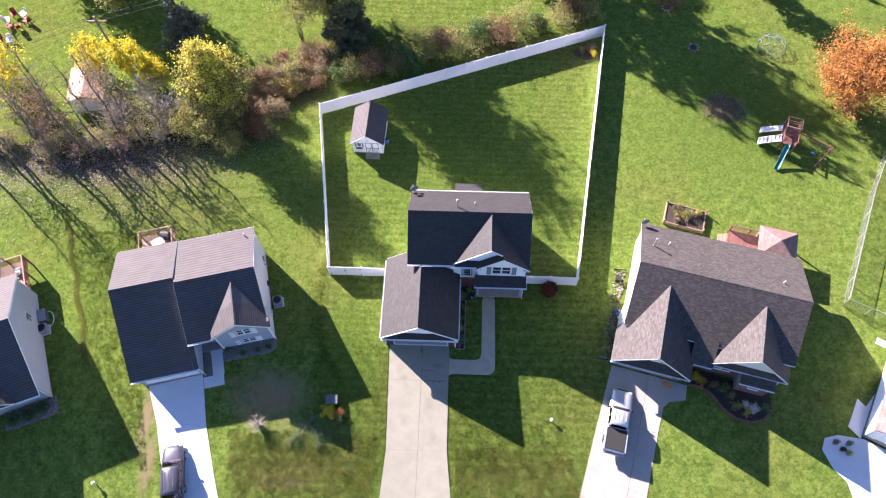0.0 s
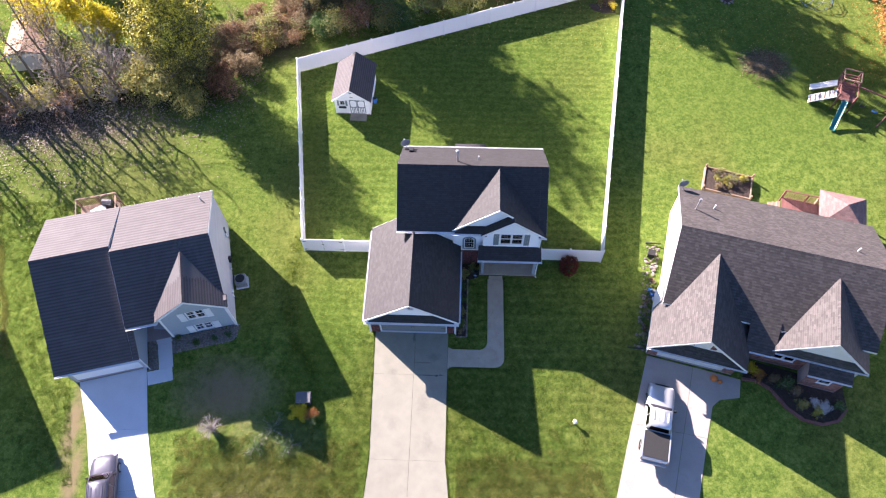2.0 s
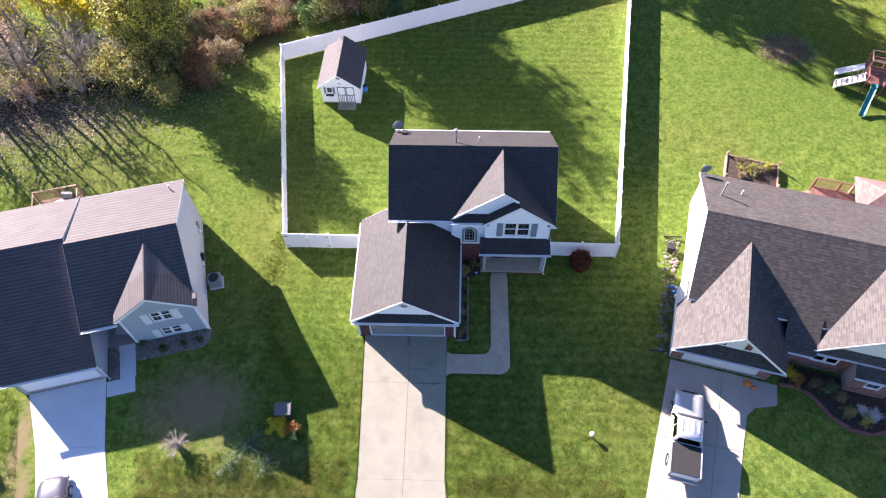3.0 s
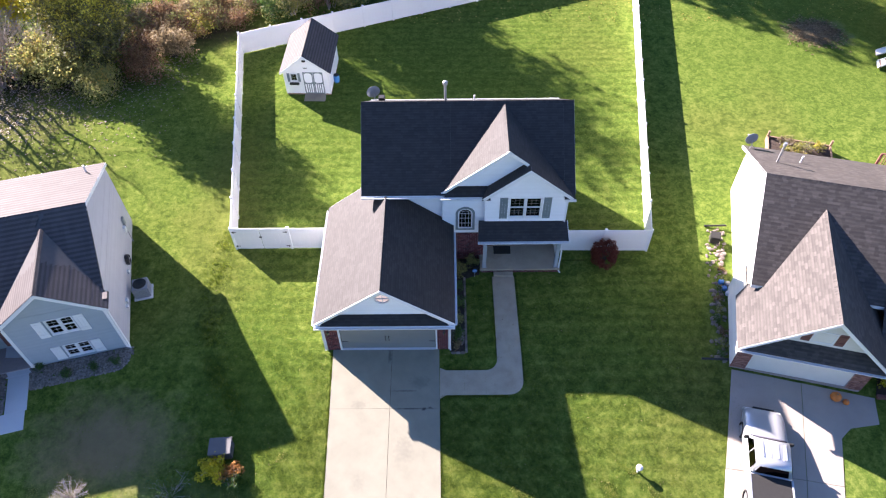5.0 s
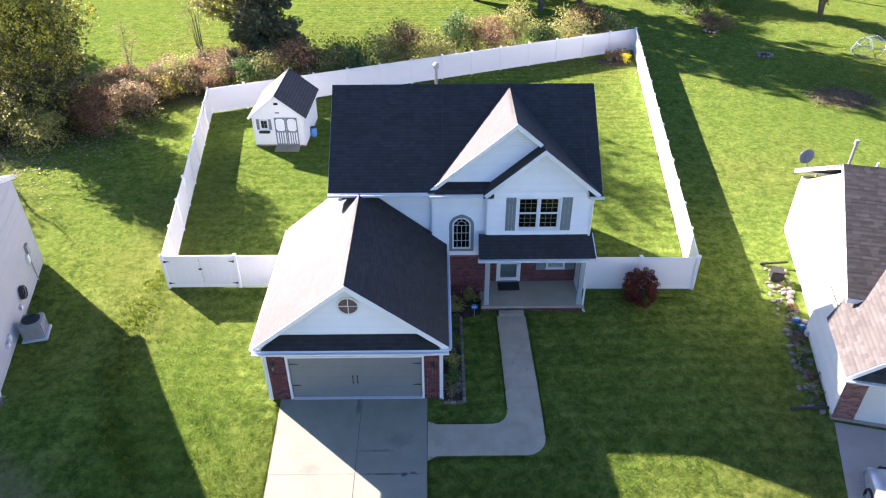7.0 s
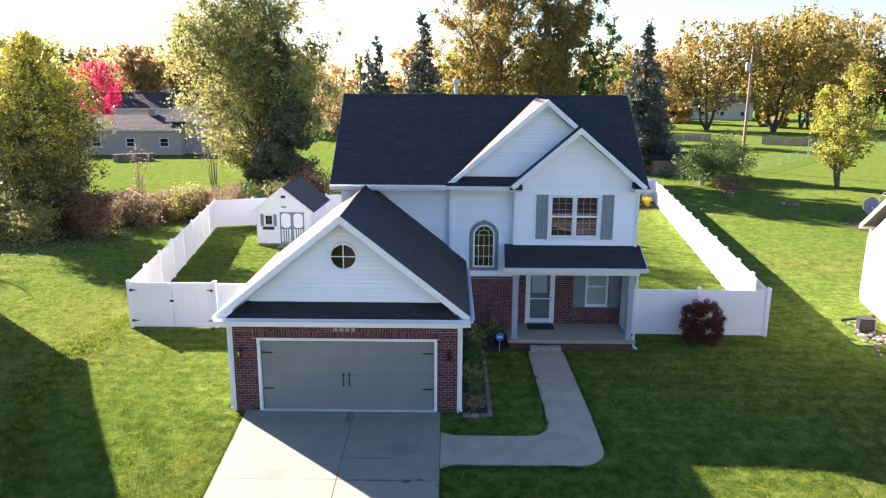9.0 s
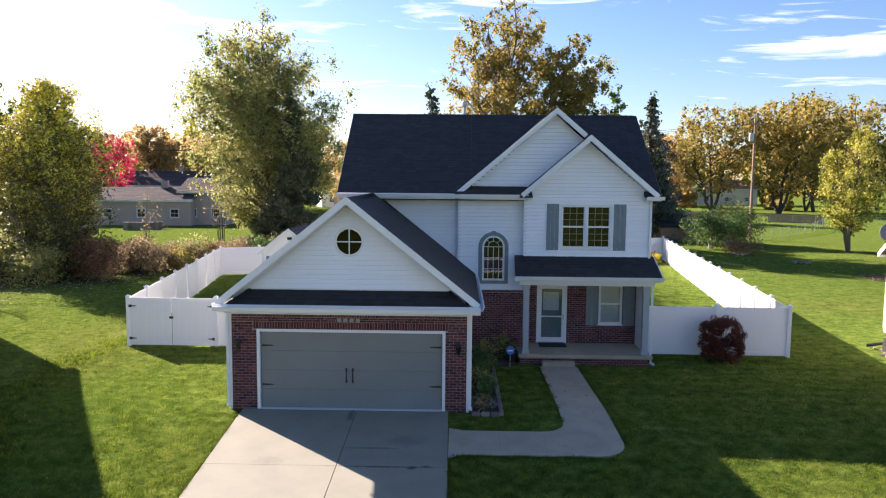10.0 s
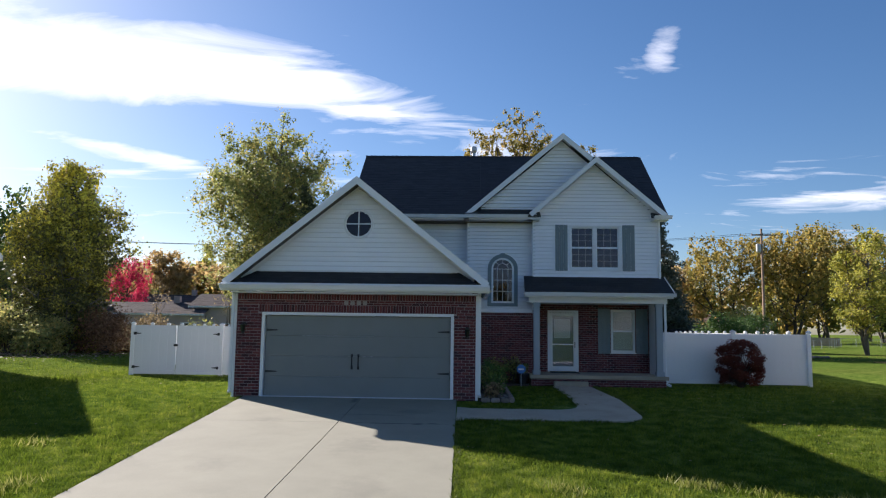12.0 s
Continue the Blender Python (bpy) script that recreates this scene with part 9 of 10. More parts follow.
for s in (-1.0, 1.0):
    wire((-35.3 + s, 31.6, 8.2), (34.8 + s, 60.0, 12.7), 1.2, "thin overhead power line between the poles")
    wire((-35.3 + s, 31.6, 8.2), (-95.0 + s, 6.0, 8.6), 1.0, "thin overhead power line between the poles")
wire((34.8, 60.0, 12.7), (110.0, 85.0, 13.0), 1.2, "thin overhead power line between the poles")

# ---------------------------------------------------------------- beds, plants and small things
gbed = thing("flower_bed", Matrix(), "mulched bed with stone edging along the garage", "flower bed", kind="structure")
bm = bmesh.new()
prism(bm, [(3.2, -0.2, 0.04), (3.95, -0.2, 0.04), (4.05, 1.5, 0.04), (4.1, 4.6, 0.04), (4.9, 4.9, 0.04), (4.9, 6.0, 0.04), (3.2, 6.0, 0.04)], (0, 0, -0.06))
part("soil", bm, MULCH, gbed)
for k in range(19):
    y = -0.25 + k * 0.26
    part("edging_stone", boxm(3.98, 4.1, y, y + 0.24, -0.03, 0.09, 0.02), STONE, gbed)
for k in range(3):
    part("edging_stone", boxm(3.25 + k * 0.25, 3.48 + k * 0.25, -0.32, -0.2, -0.03, 0.08, 0.02), STONE, gbed)
for i, (x, y, h, r, lf, n) in enumerate(((3.6, 0.7, 0.85, 0.42, GREENLEAF, 900), (3.55, 1.7, 0.75, 0.4, OLIVELEAF, 800), (3.65, 2.7, 0.9, 0.42, GREENLEAF, 900), (3.55, 3.8, 0.8, 0.4, GREENLEAF, 800), (3.7, 4.9, 0.9, 0.45, OLIVELEAF, 900), (4.4, 5.5, 1.1, 0.4, OLIVELEAF, 700), (3.6, 0.1, 0.45, 0.3, DRYLEAF, 400))):
    shrub("garden_shrub", x, y, h, r, lf, "small leafy shrub in the bed beside the garage", 620 + i, n, 0.07, DARKBARK, "garage bed shrubs", 10)
pebbles("gravel_bed", 3.25, 3.95, -0.15, 1.2, Matrix(), 260, PEBBLE, "pale stones at the end of the garage bed", 9, r=(0.03, 0.07))
sign = thing("yard_sign", pose(4.62, 4.75, 0), "small blue eight-sided sign on a stake", "sign")
part("stake", boxm(-0.012, 0.012, -0.012, 0.012, 0, 0.55), METAL, sign)
bm = bmesh.new()
prism(bm, [(0.15 * math.cos(a), -0.015, 0.55 + 0.15 * math.sin(a)) for a in [math.pi / 8 + k * math.pi / 4 for k in range(8)]], (0, 0.01, 0))
part("plate", bm, BLUE, sign)
part("lettering_bar", boxm(-0.09, 0.09, -0.019, -0.0155, 0.52, 0.57), WHITEPLASTIC, sign)
pot = thing("flower_pot", pose(4.72, 5.35, 0), "dark flower pot by the porch", "flower pot")
part("pot", tube(bmesh.new(), [(0, 0, 0), (0, 0, 0.3), (0, 0, 0.33), (0, 0, 0.38)], [0.13, 0.2, 0.22, 0.22], 16), IRON, pot)
put_leaves("plant", [(0, 0, 0.5), (0.08, 0.05, 0.62), (-0.08, 0, 0.6)], [0.18, 0.14, 0.14], 260, 0.07, OLIVELEAF, pot, 5)

cb = thing("flower_bed", Matrix(), "mulched corner bed with grasses inside the fence", "flower bed", kind="structure")
part("soil", prism(bmesh.new(), [(18.45, 36.9, 0.04), (15.6, 35.95, 0.04), (16.0, 35.2, 0.04), (17.0, 34.8, 0.04), (18.2, 34.9, 0.04)], (0, 0, -0.06)), MULCH, cb)
for i, (x, y, lf) in enumerate(((16.6, 35.8, GOLD), (17.4, 36.0, RUST), (17.9, 35.4, YELLOW), (17.9, 36.3, DRYLEAF))):
    shrub("garden_shrub", x, y, 0.9, 0.5, lf, "tufted autumn plant in the corner bed", 640 + i, 500, 0.1, PALEBARK, "corner bed plants", 10)

# planter and ornamental tuft on the left lawn
pl = thing("planter_chest", pose(-7.75, -5.45, ground_z(-5.45), 0, 0, 4), "grey utility box with flowers beside it", "utility box")
part("box", boxm(-0.5, 0.5, -0.4, 0.4, 0, 0.62, 0.04), DARKBOX, pl)
part("lid", boxm(-0.54, 0.54, -0.44, 0.44, 0.62, 0.7, 0.03), DARKBOX, pl)
part("label_plate", boxm(-0.2, 0.2, -0.415, -0.4, 0.3, 0.42), REDWOOD, pl)
shrub("flower_clump", -7.95, -6.35, 0.75, 0.75, YELLOW, "clump of yellow and orange autumn flowers", 651, 2600, 0.09, PALEBARK)
shrub("flower_clump", -7.2, -6.5, 0.65, 0.6, ORANGELEAF, "clump of orange autumn flowers", 652, 1600, 0.08, PALEBARK)
shrub("flower_clump", -7.0, -7.0, 0.8, 0.5, GREENLEAF, "small green shrub beside the flowers", 653, 600, 0.08, PALEBARK)
shrub("bare_shrub", -14.2, -7.8, 1.5, 1.0, RUST, "small leafless weeping shrub on the lawn", 654, 150, 0.06, PALEBARK, stems=60)
for i, (x, y, r) in enumerate(((-9.8, -7.6, 1.5), (-8.6, -8.8, 1.2), (-11.0, -8.9, 0.9))):
    shrub("ground_cover", x, y, 0.14, r, GREENLEAF, "low patch of grey-green ground cover in the lawn", 660 + i, 700, 0.09, PALEBARK, "ground cover patches", 18)
for i, (x, y, h, lb) in enumerate(((11.92, -6.55, 0.6, "short white lamp post on the front lawn"), (-27.7, -13.3, 0.7, "short white post at the lawn's edge"))):
    lp_ = thing("yard_post", pose(x, y, ground_z(y)), lb, "post")
    part("post", tube(bmesh.new(), [(0, 0, 0), (0, 0, h - 0.25)], 0.05, 10), WHITEPLASTIC, lp_)
    part("head", tube(bmesh.new(), [(0, 0, h - 0.28), (0, 0, h - 0.22), (0, 0, h - 0.06), (0, 0, h)], [0.07, 0.14, 0.16, 0.05], 12), WHITEPLASTIC, lp_)
for i, (x, y) in enumerate(((-4.2 - 13.75, -0.9), (-16.6, -1.3), (-15.2, -0.95), (-14.2, -0.7))):
    shrub("garden_shrub", x, y, 0.45, 0.35, GREENLEAF, "small clipped green shrub in the stone bed", 670 + i, 500, 0.07, DARKBARK, "stone bed shrubs", 10)

for x, y in LLH_SPOTS:
    round_bush(x, y, 0.9, 0.55, GREENLEAF, "clipped dark green bush in the stone bed", 675 + int(-x), 3000, 0.06)
pebbles("gravel_bed", -4.4, 0.3, -1.7, -0.05, pose(-33.4, -5.9, 0, 0, 0, 23.0), 1500, PEBBLE, "bed of grey stones before the far white house", 8, r=(0.04, 0.1))

# beds round the brick house
rb = thing("flower_bed", Matrix(), "mulched front bed with a curved block edging", "flower bed", kind="structure")
edge = [(24.4, -2.9), (25.3, -3.0), (26.3, -3.6), (27.2, -4.9), (28.3, -5.8), (29.6, -6.1), (30.8, -5.8), (31.6, -4.9)]
part("soil", prism(bmesh.new(), [(x, y, ground_z(y) + 0.06) for x, y in edge + [(31.6, -3.4), (28.0, -2.2), (25.0, -1.4)]], (0, 0, -0.3)), MULCH, rb)
for (xa, ya), (xb, yb_) in zip(edge, edge[1:]):
    n = max(1, int(math.dist((xa, ya), (xb, yb_)) / 0.3))
    for k in range(n):
        f0, f1 = k / n, (k + 0.93) / n
        part("edging_block", beam(bmesh.new(), (xa + (xb - xa) * f0, ya + (yb_ - ya) * f0, ground_z(ya) + 0.2), (xa + (xb - xa) * f1, ya + (yb_ - ya) * f1, ground_z(ya) + 0.2), 0.18, 0.25), REDWOOD, rb)
for i, (x, y, h, r, lf) in enumerate(((25.2, -2.2, 0.8, 0.6, YELLOW), (25.6, -2.7, 0.6, 0.5, ORANGELEAF), (26.6, -3.0, 0.9, 0.5, DRYLEAF), (27.4, -3.4, 1.1, 0.7, GREENLEAF), (28.4, -4.7, 0.6, 0.5, OLIVELEAF), (29.4, -5.2, 0.5, 0.5, YELLOWGREEN), (31.0, -4.8, 0.6, 0.5, GREENLEAF), (28.0, -3.9, 1.0, 0.5, DRYLEAF))):
    shrub("garden_shrub", x, y, h, r, lf, "autumn shrub in the bed before the brick house", 680 + i, 700, 0.09, PALEBARK, "brick house shrubs", 12)
WHITEFLOWER = leaf_material("white_petals", [(0.0, (0.5, 0.52, 0.55)), (1.0, (0.8, 0.82, 0.85))])
shrub("flower_clump", 30.0, -4.9, 0.5, 0.55, WHITEFLOWER, "clump of white flowers in the bed", 690, 800, 0.09, PALEBARK)
shrub("flower_clump", 29.3, -4.5, 0.5, 0.45, WHITEFLOWER, "clump of white flowers in the bed", 691, 500, 0.09, PALEBARK)


def pumpkin(x, y, r, label):
    p = thing("pumpkin", pose(x, y, ground_z(y) + 0.03), label, "pumpkin")
    bm = bmesh.new()
    n, k = 32, 10
    rings = []
    for j in range(1, k):
        t = math.pi * j / k
        rings.append([bm.verts.new((r * math.sin(t) ** 0.8 * (1 - 0.07 * abs(math.cos(4 * a))) * math.cos(a), r * math.sin(t) ** 0.8 * (1 - 0.07 * abs(math.cos(4 * a))) * math.sin(a), r * 0.8 * (1 - math.cos(t)) * 0.98)) for a in [6.2832 * i / n for i in range(n)]])
    for q, w in zip(rings, rings[1:]):
        for i in range(n):
            bm.faces.new((q[i], q[(i + 1) % n], w[(i + 1) % n], w[i]))
    bm.faces.new(rings[0][::-1])
    bm.faces.new(rings[-1])
    part("fruit", bm, ORANGE, p)
    part("stalk", tube(bmesh.new(), [(0, 0, r * 1.5), (0.02, 0.01, r * 1.75)], [0.04, 0.025], 6), WOOD, p)


pumpkin(22.3, -2.95, 0.27, "large orange pumpkin beside the garage door")
pumpkin(22.75, -3.2, 0.16, "small orange pumpkin beside the garage door")

# stones along the cream wall
rng = random.Random(77)
stone_me = []
for k in range(4):
    bm = bmesh.new()
    bmesh.ops.create_icosphere(bm, subdivisions=1, radius=1)
    for v in bm.verts:
        v.co = Vector((v.co.x, v.co.y, v.co.z * 0.6)) * rng.uniform(0.75, 1.1)
    me = bpy.data.meshes.new("stone")
    bm.to_mesh(me)
    bm.free()
    me.materials.append(STONE)
    stone_me.append(me)
sb = thing("stone_border", Matrix(), "border of loose tan and grey stones along the cream wall", "stones")
RHM = pose(17.5, -1.15, 0, 0, 0, -13.5)
for k in range(120):
    v = rng.uniform(0.2, 9.5)
    p = RHM @ Vector((-0.15 - rng.random() * (1.0 if v > 4 else 0.75), v, 0))
    s = rng.uniform(0.06, 0.15)
    piece("stone", stone_me[k % 4], sb, Matrix.LocRotScale((p.x, p.y, ground_z(p.y) + s * 0.35), Euler((0, 0, rng.uniform(0, 6.28))), (s * 1.2, s, s)))
for i in range(9):
    p = RHM @ Vector((-0.35 - rng.random() * 0.4, 0.6 + i * 0.7, 0))
    shrub("garden_plant", p.x, p.y, 0.4, 0.3, (GREENLEAF, OLIVELEAF, RUST)[i % 3], "small plant among the border stones", 700 + i, 240, 0.07, PALEBARK, "border plants", 6, category="plant")
p = RHM @ Vector((-0.45, 7.2, 0))
hb = thing("condenser_box", pose(p.x, p.y + 1.3, 0, 0, 0, -13), "dark metal box standing against the cream wall", "box")
part("casing", boxm(-0.26, 0.26, -0.26, 0.26, 0, 0.5, 0.04), IRON, hb)
part("top", boxm(-0.28, 0.28, -0.28, 0.28, 0.5, 0.54, 0.02), RUBBER, hb)
bg_ = thing("plastic_toys", pose(p.x - 0.35, p.y - 2.3, 0), "pile of blue and white plastic things by the wall", "clutter")
for k, (a, b, mt) in enumerate(((0.0, 0.0, BLUE), (0.25, 0.3, GREYPLASTIC), (-0.05, 0.45, BLUE), (0.15, -0.35, WHITEPLASTIC))):
    part("item", boxm(a - 0.14, a + 0.14, b - 0.12, b + 0.12, 0.05, 0.32, 0.04), mt, bg_)
for i, (u, v, L) in enumerate(((-0.1, 9.6, 1.2), (-0.1, 0.2, 1.3))):
    a, b = RHM @ Vector((u, v, 0.28)), RHM @ Vector((u - L, v - 0.1, 0.06))
    o = part("drain_pipe", tube(bmesh.new(), [a, a.lerp(b, 0.5), b], 0.06, 8), IRON, None)
    tagged(o, "black flexible drain pipe running out from the wall", "pipe", "drain pipes")
for i, (x, y) in enumerate(((29.5, 36.9), (27.1, 43.0))):
    fr = thing("fire_ring", pose(x, y, 0), "small dark ring of stones on the lawn", "fire pit", "fire rings")
    for k in range(9):
        a = 6.2832 * k / 9
        piece("stone", stone_me[k % 4], fr, Matrix.LocRotScale((0.55 * math.cos(a), 0.55 * math.sin(a), 0.08), Euler((0, 0, a)), (0.2, 0.16, 0.18)))
    part("ash", disc(bmesh.new(), (0, 0, 0.0), 0.45, (0, 0, 0.03), 14), MULCH, fr)
for i, (x, y, h, lf) in enumerate(((36.6, -7.6, 0.7, RUST), (37.1, -8.2, 0.5, MAROON), (37.6, -8.5, 0.6, YELLOWGREEN), (37.7, -7.7, 0.8, GREENLEAF))):
    q = thing("flower_pot", pose(x, y, ground_z(y) + 0.03), "planted pot on the concrete apron", "flower pot", "apron pots")
    part("pot", tube(bmesh.new(), [(0, 0, 0), (0, 0, 0.3), (0, 0, 0.34)], [0.15, 0.22, 0.24], 14), GREYPLASTIC, q)
    put_leaves("plant", [(0, 0, 0.45), (0.1, 0, h), (-0.1, 0.05, h * 0.9)], [0.25, 0.2, 0.2], 300, 0.08, lf, q, 800 + i)

# small hut in the hedgerow and red seats on the far lawn
hut = thing("garden_hut", pose(-38.2, 28.2, 0, 0, 0, 8), "small hut with a tan roof among the bushes", "hut")
part("wall", boxm(-1.7, 1.7, -2.2, 2.2, 0, 2.0), CREAM, hut)
for sg in (-1, 1):
    roof_plane(hut, [(sg * 2.0, -2.4, 1.95), (sg * 2.0, 2.4, 1.95), (0, 2.4, 2.7), (0, -2.4, 2.7)], TANROOF, ROOFEDGE, 0.06, 310 + sg)


def garden_chair(x, y, turn, mat, label):
    c = thing("garden_chair", pose(x, y, 0, 0, 0, turn), label, "chair", "lawn chairs")
    part("seat", boxm(-0.28, 0.28, -0.3, 0.25, 0.36, 0.41, 0.01), mat, c)
    part("backrest", prism(bmesh.new(), [(-0.28, 0.24, 0.4), (0.28, 0.24, 0.4), (0.26, 0.45, 1.0), (-0.26, 0.45, 1.0)], (0, 0.03, 0)), mat, c)
    for a in (-0.26, 0.26):
        for b in (-0.27, 0.22):
            part("leg", boxm(a - 0.03, a + 0.03, b - 0.03, b + 0.03, 0, 0.37), mat, c)
        part("armrest", boxm(a - 0.06, a + 0.06, -0.32, 0.3, 0.58, 0.61), mat, c)


for i in range(6):
    a = 6.2832 * i / 6
    white = i in (1, 3)
    garden_chair(-50.2 + 1.15 * math.cos(a), 38.7 + 1.15 * math.sin(a), math.degrees(a) - 90, WHITEPLASTIC if white else RED, ("white" if white else "red") + " plastic garden chair on the far lawn")
for x, mt, lb in ((-51.1, RED, "red"), (-50.0, WHITEPLASTIC, "white")):
    garden_chair(x, 35.6, 20, mt, lb + " plastic garden chair on the far lawn")


# ---------------------------------------------------------------- houses in the distance
def far_house(x, y, turn, w, d, eave, ridge, wall, roof, label, wins=3, gable=False):
    h = thing("house", pose(x, y, 0, 0, 0, turn), label, "house", "distant houses")
    step = w / wins
    spots = [(-w / 2 + step * (i + 0.5) - 0.6, -w / 2 + step * (i + 0.5) + 0.6, 1.0, 2.2) for i in range(wins)]
    fw = part("wall", rect_wall(-w / 2, w / 2, 0, 0.15, 0, eave, spots), wall, h)
    part("wall", rect_wall(-w / 2, w / 2, d - 0.15, d, 0, eave), wall, h)
    part("wall", rect_wall(-w / 2, -w / 2 + 0.15, 0.15, d - 0.15, 0, eave, axis="y"), wall, h)
    part("wall", rect_wall(w / 2 - 0.15, w / 2, 0.15, d - 0.15, 0, eave, axis="y"), wall, h)
    for s in spots:
        window_unit(h, *s, 0.0, HM, 2, 1, 2, fw=0.1)
    for sg in (-1, 1):
        part("gable_wall", prism(bmesh.new(), [(sg * (w / 2 - 0.02), 0.0, eave - 0.05), (sg * (w / 2 - 0.02), d, eave - 0.05), (sg * (w / 2 - 0.02), d / 2, ridge - 0.2)], (-sg * 0.1, 0, 0)), wall, h)
    kw = dict(exposure=0.3, lengths=(0.8, 2.0), lift=(0.01, 0.03))
    roof_plane(h, [(-w / 2 - 0.4, -0.5, eave), (w / 2 + 0.4, -0.5, eave), (w / 2 + 0.4, d / 2, ridge), (-w / 2 - 0.4, d / 2, ridge)], roof, ROOFEDGE, 0.12, 1, **kw)
    roof_plane(h, [(w / 2 + 0.4, d + 0.5, eave), (-w / 2 - 0.4, d + 0.5, eave), (-w / 2 - 0.4, d / 2, ridge), (w / 2 + 0.4, d / 2, ridge)], roof, ROOFEDGE, 0.12, 2, **kw)
    part("fascia", boxm(-w / 2 - 0.4, w / 2 + 0.4, -0.52, -0.48, eave - 0.2, eave), TRIM, h)
    part("chimney", boxm(w * 0.2, w * 0.2 + 0.8, d / 2 - 0.4, d / 2 + 0.4, eave, ridge + 0.9), MORTAR, h)
    return h


DULLROOF = plain("weathered_brown_roof", (0.085, 0.072, 0.07), 0.95, 0.15, 2.0, 40, 0.2, spec=0.1, island=0.15)
TAUPE = plain("taupe_siding", (0.5, 0.41, 0.37), 0.7, 0.08, 1.0, 20, 0.1)
far_house(-40.5, 73.0, 4.0, 17.0, 9.0, 3.3, 4.9, TAUPE, DULLROOF, "low taupe house beyond the lawn", 4)
far_house(-31.0, 75.5, 4.0, 6.0, 9.5, 4.4, 6.2, TAUPE, DULLROOF, "taller taupe wing beyond the lawn", 2)
far_house(-52.0, 106.0, 2.0, 20.0, 10.0, 4.8, 7.4, CREAM, DULLROOF, "house with a brown roof in the distance", 5)
far_house(-12.5, 129.0, 70.0, 10.0, 9.0, 3.2, 6.2, CREAM, DULLROOF, "brown-roofed house with its gable to the lawn", 3)
far_house(-19.0, 142.0, 20.0, 18.0, 10.0, 3.6, 6.0, CREAM, SHINGLE_P, "house with a rose-brown roof in the distance", 4)
far_house(-8.0, 176.0, -10.0, 20.0, 10.0, 3.6, 6.2, TAUPE, SHINGLE_R, "house with a brown roof in the distance", 4)
far_house(72.0, 182.0, -12.0, 26.0, 11.0, 4.5, 7.0, CREAM, SHINGLE_P, "pale house behind the golden trees", 5)
far_house(48.0, 170.0, -5.0, 18.0, 10.0, 3.4, 5.8, CREAM, SHINGLE_R, "pale house behind the golden trees", 4)
tw = thing("terrace_wall", pose(-34.8, 65.6, 0, 0, 0, 25), "low grey retaining wall beyond the lawn", "wall")
for k in range(9):
    part("block", boxm(-2.2 + k * 0.5, -1.72 + k * 0.5, -0.2, 0.2, 0, 0.9, 0.02), STONE, tw)
hut2 = thing("garden_hut", pose(26.0, 57.0, 0, 0, 0, 5), "low shed with a black roof beside the spruce", "hut")
part("wall", boxm(-2.2, 2.2, -1.2, 1.2, 0, 1.5), WOOD, hut2)
part("roof", prism(bmesh.new(), [(-2.4, -1.4, 1.5), (2.4, -1.4, 1.5), (2.4, 1.4, 1.9), (-2.4, 1.4, 1.9)], (0, 0, 0.3)), RUBBER, hut2)
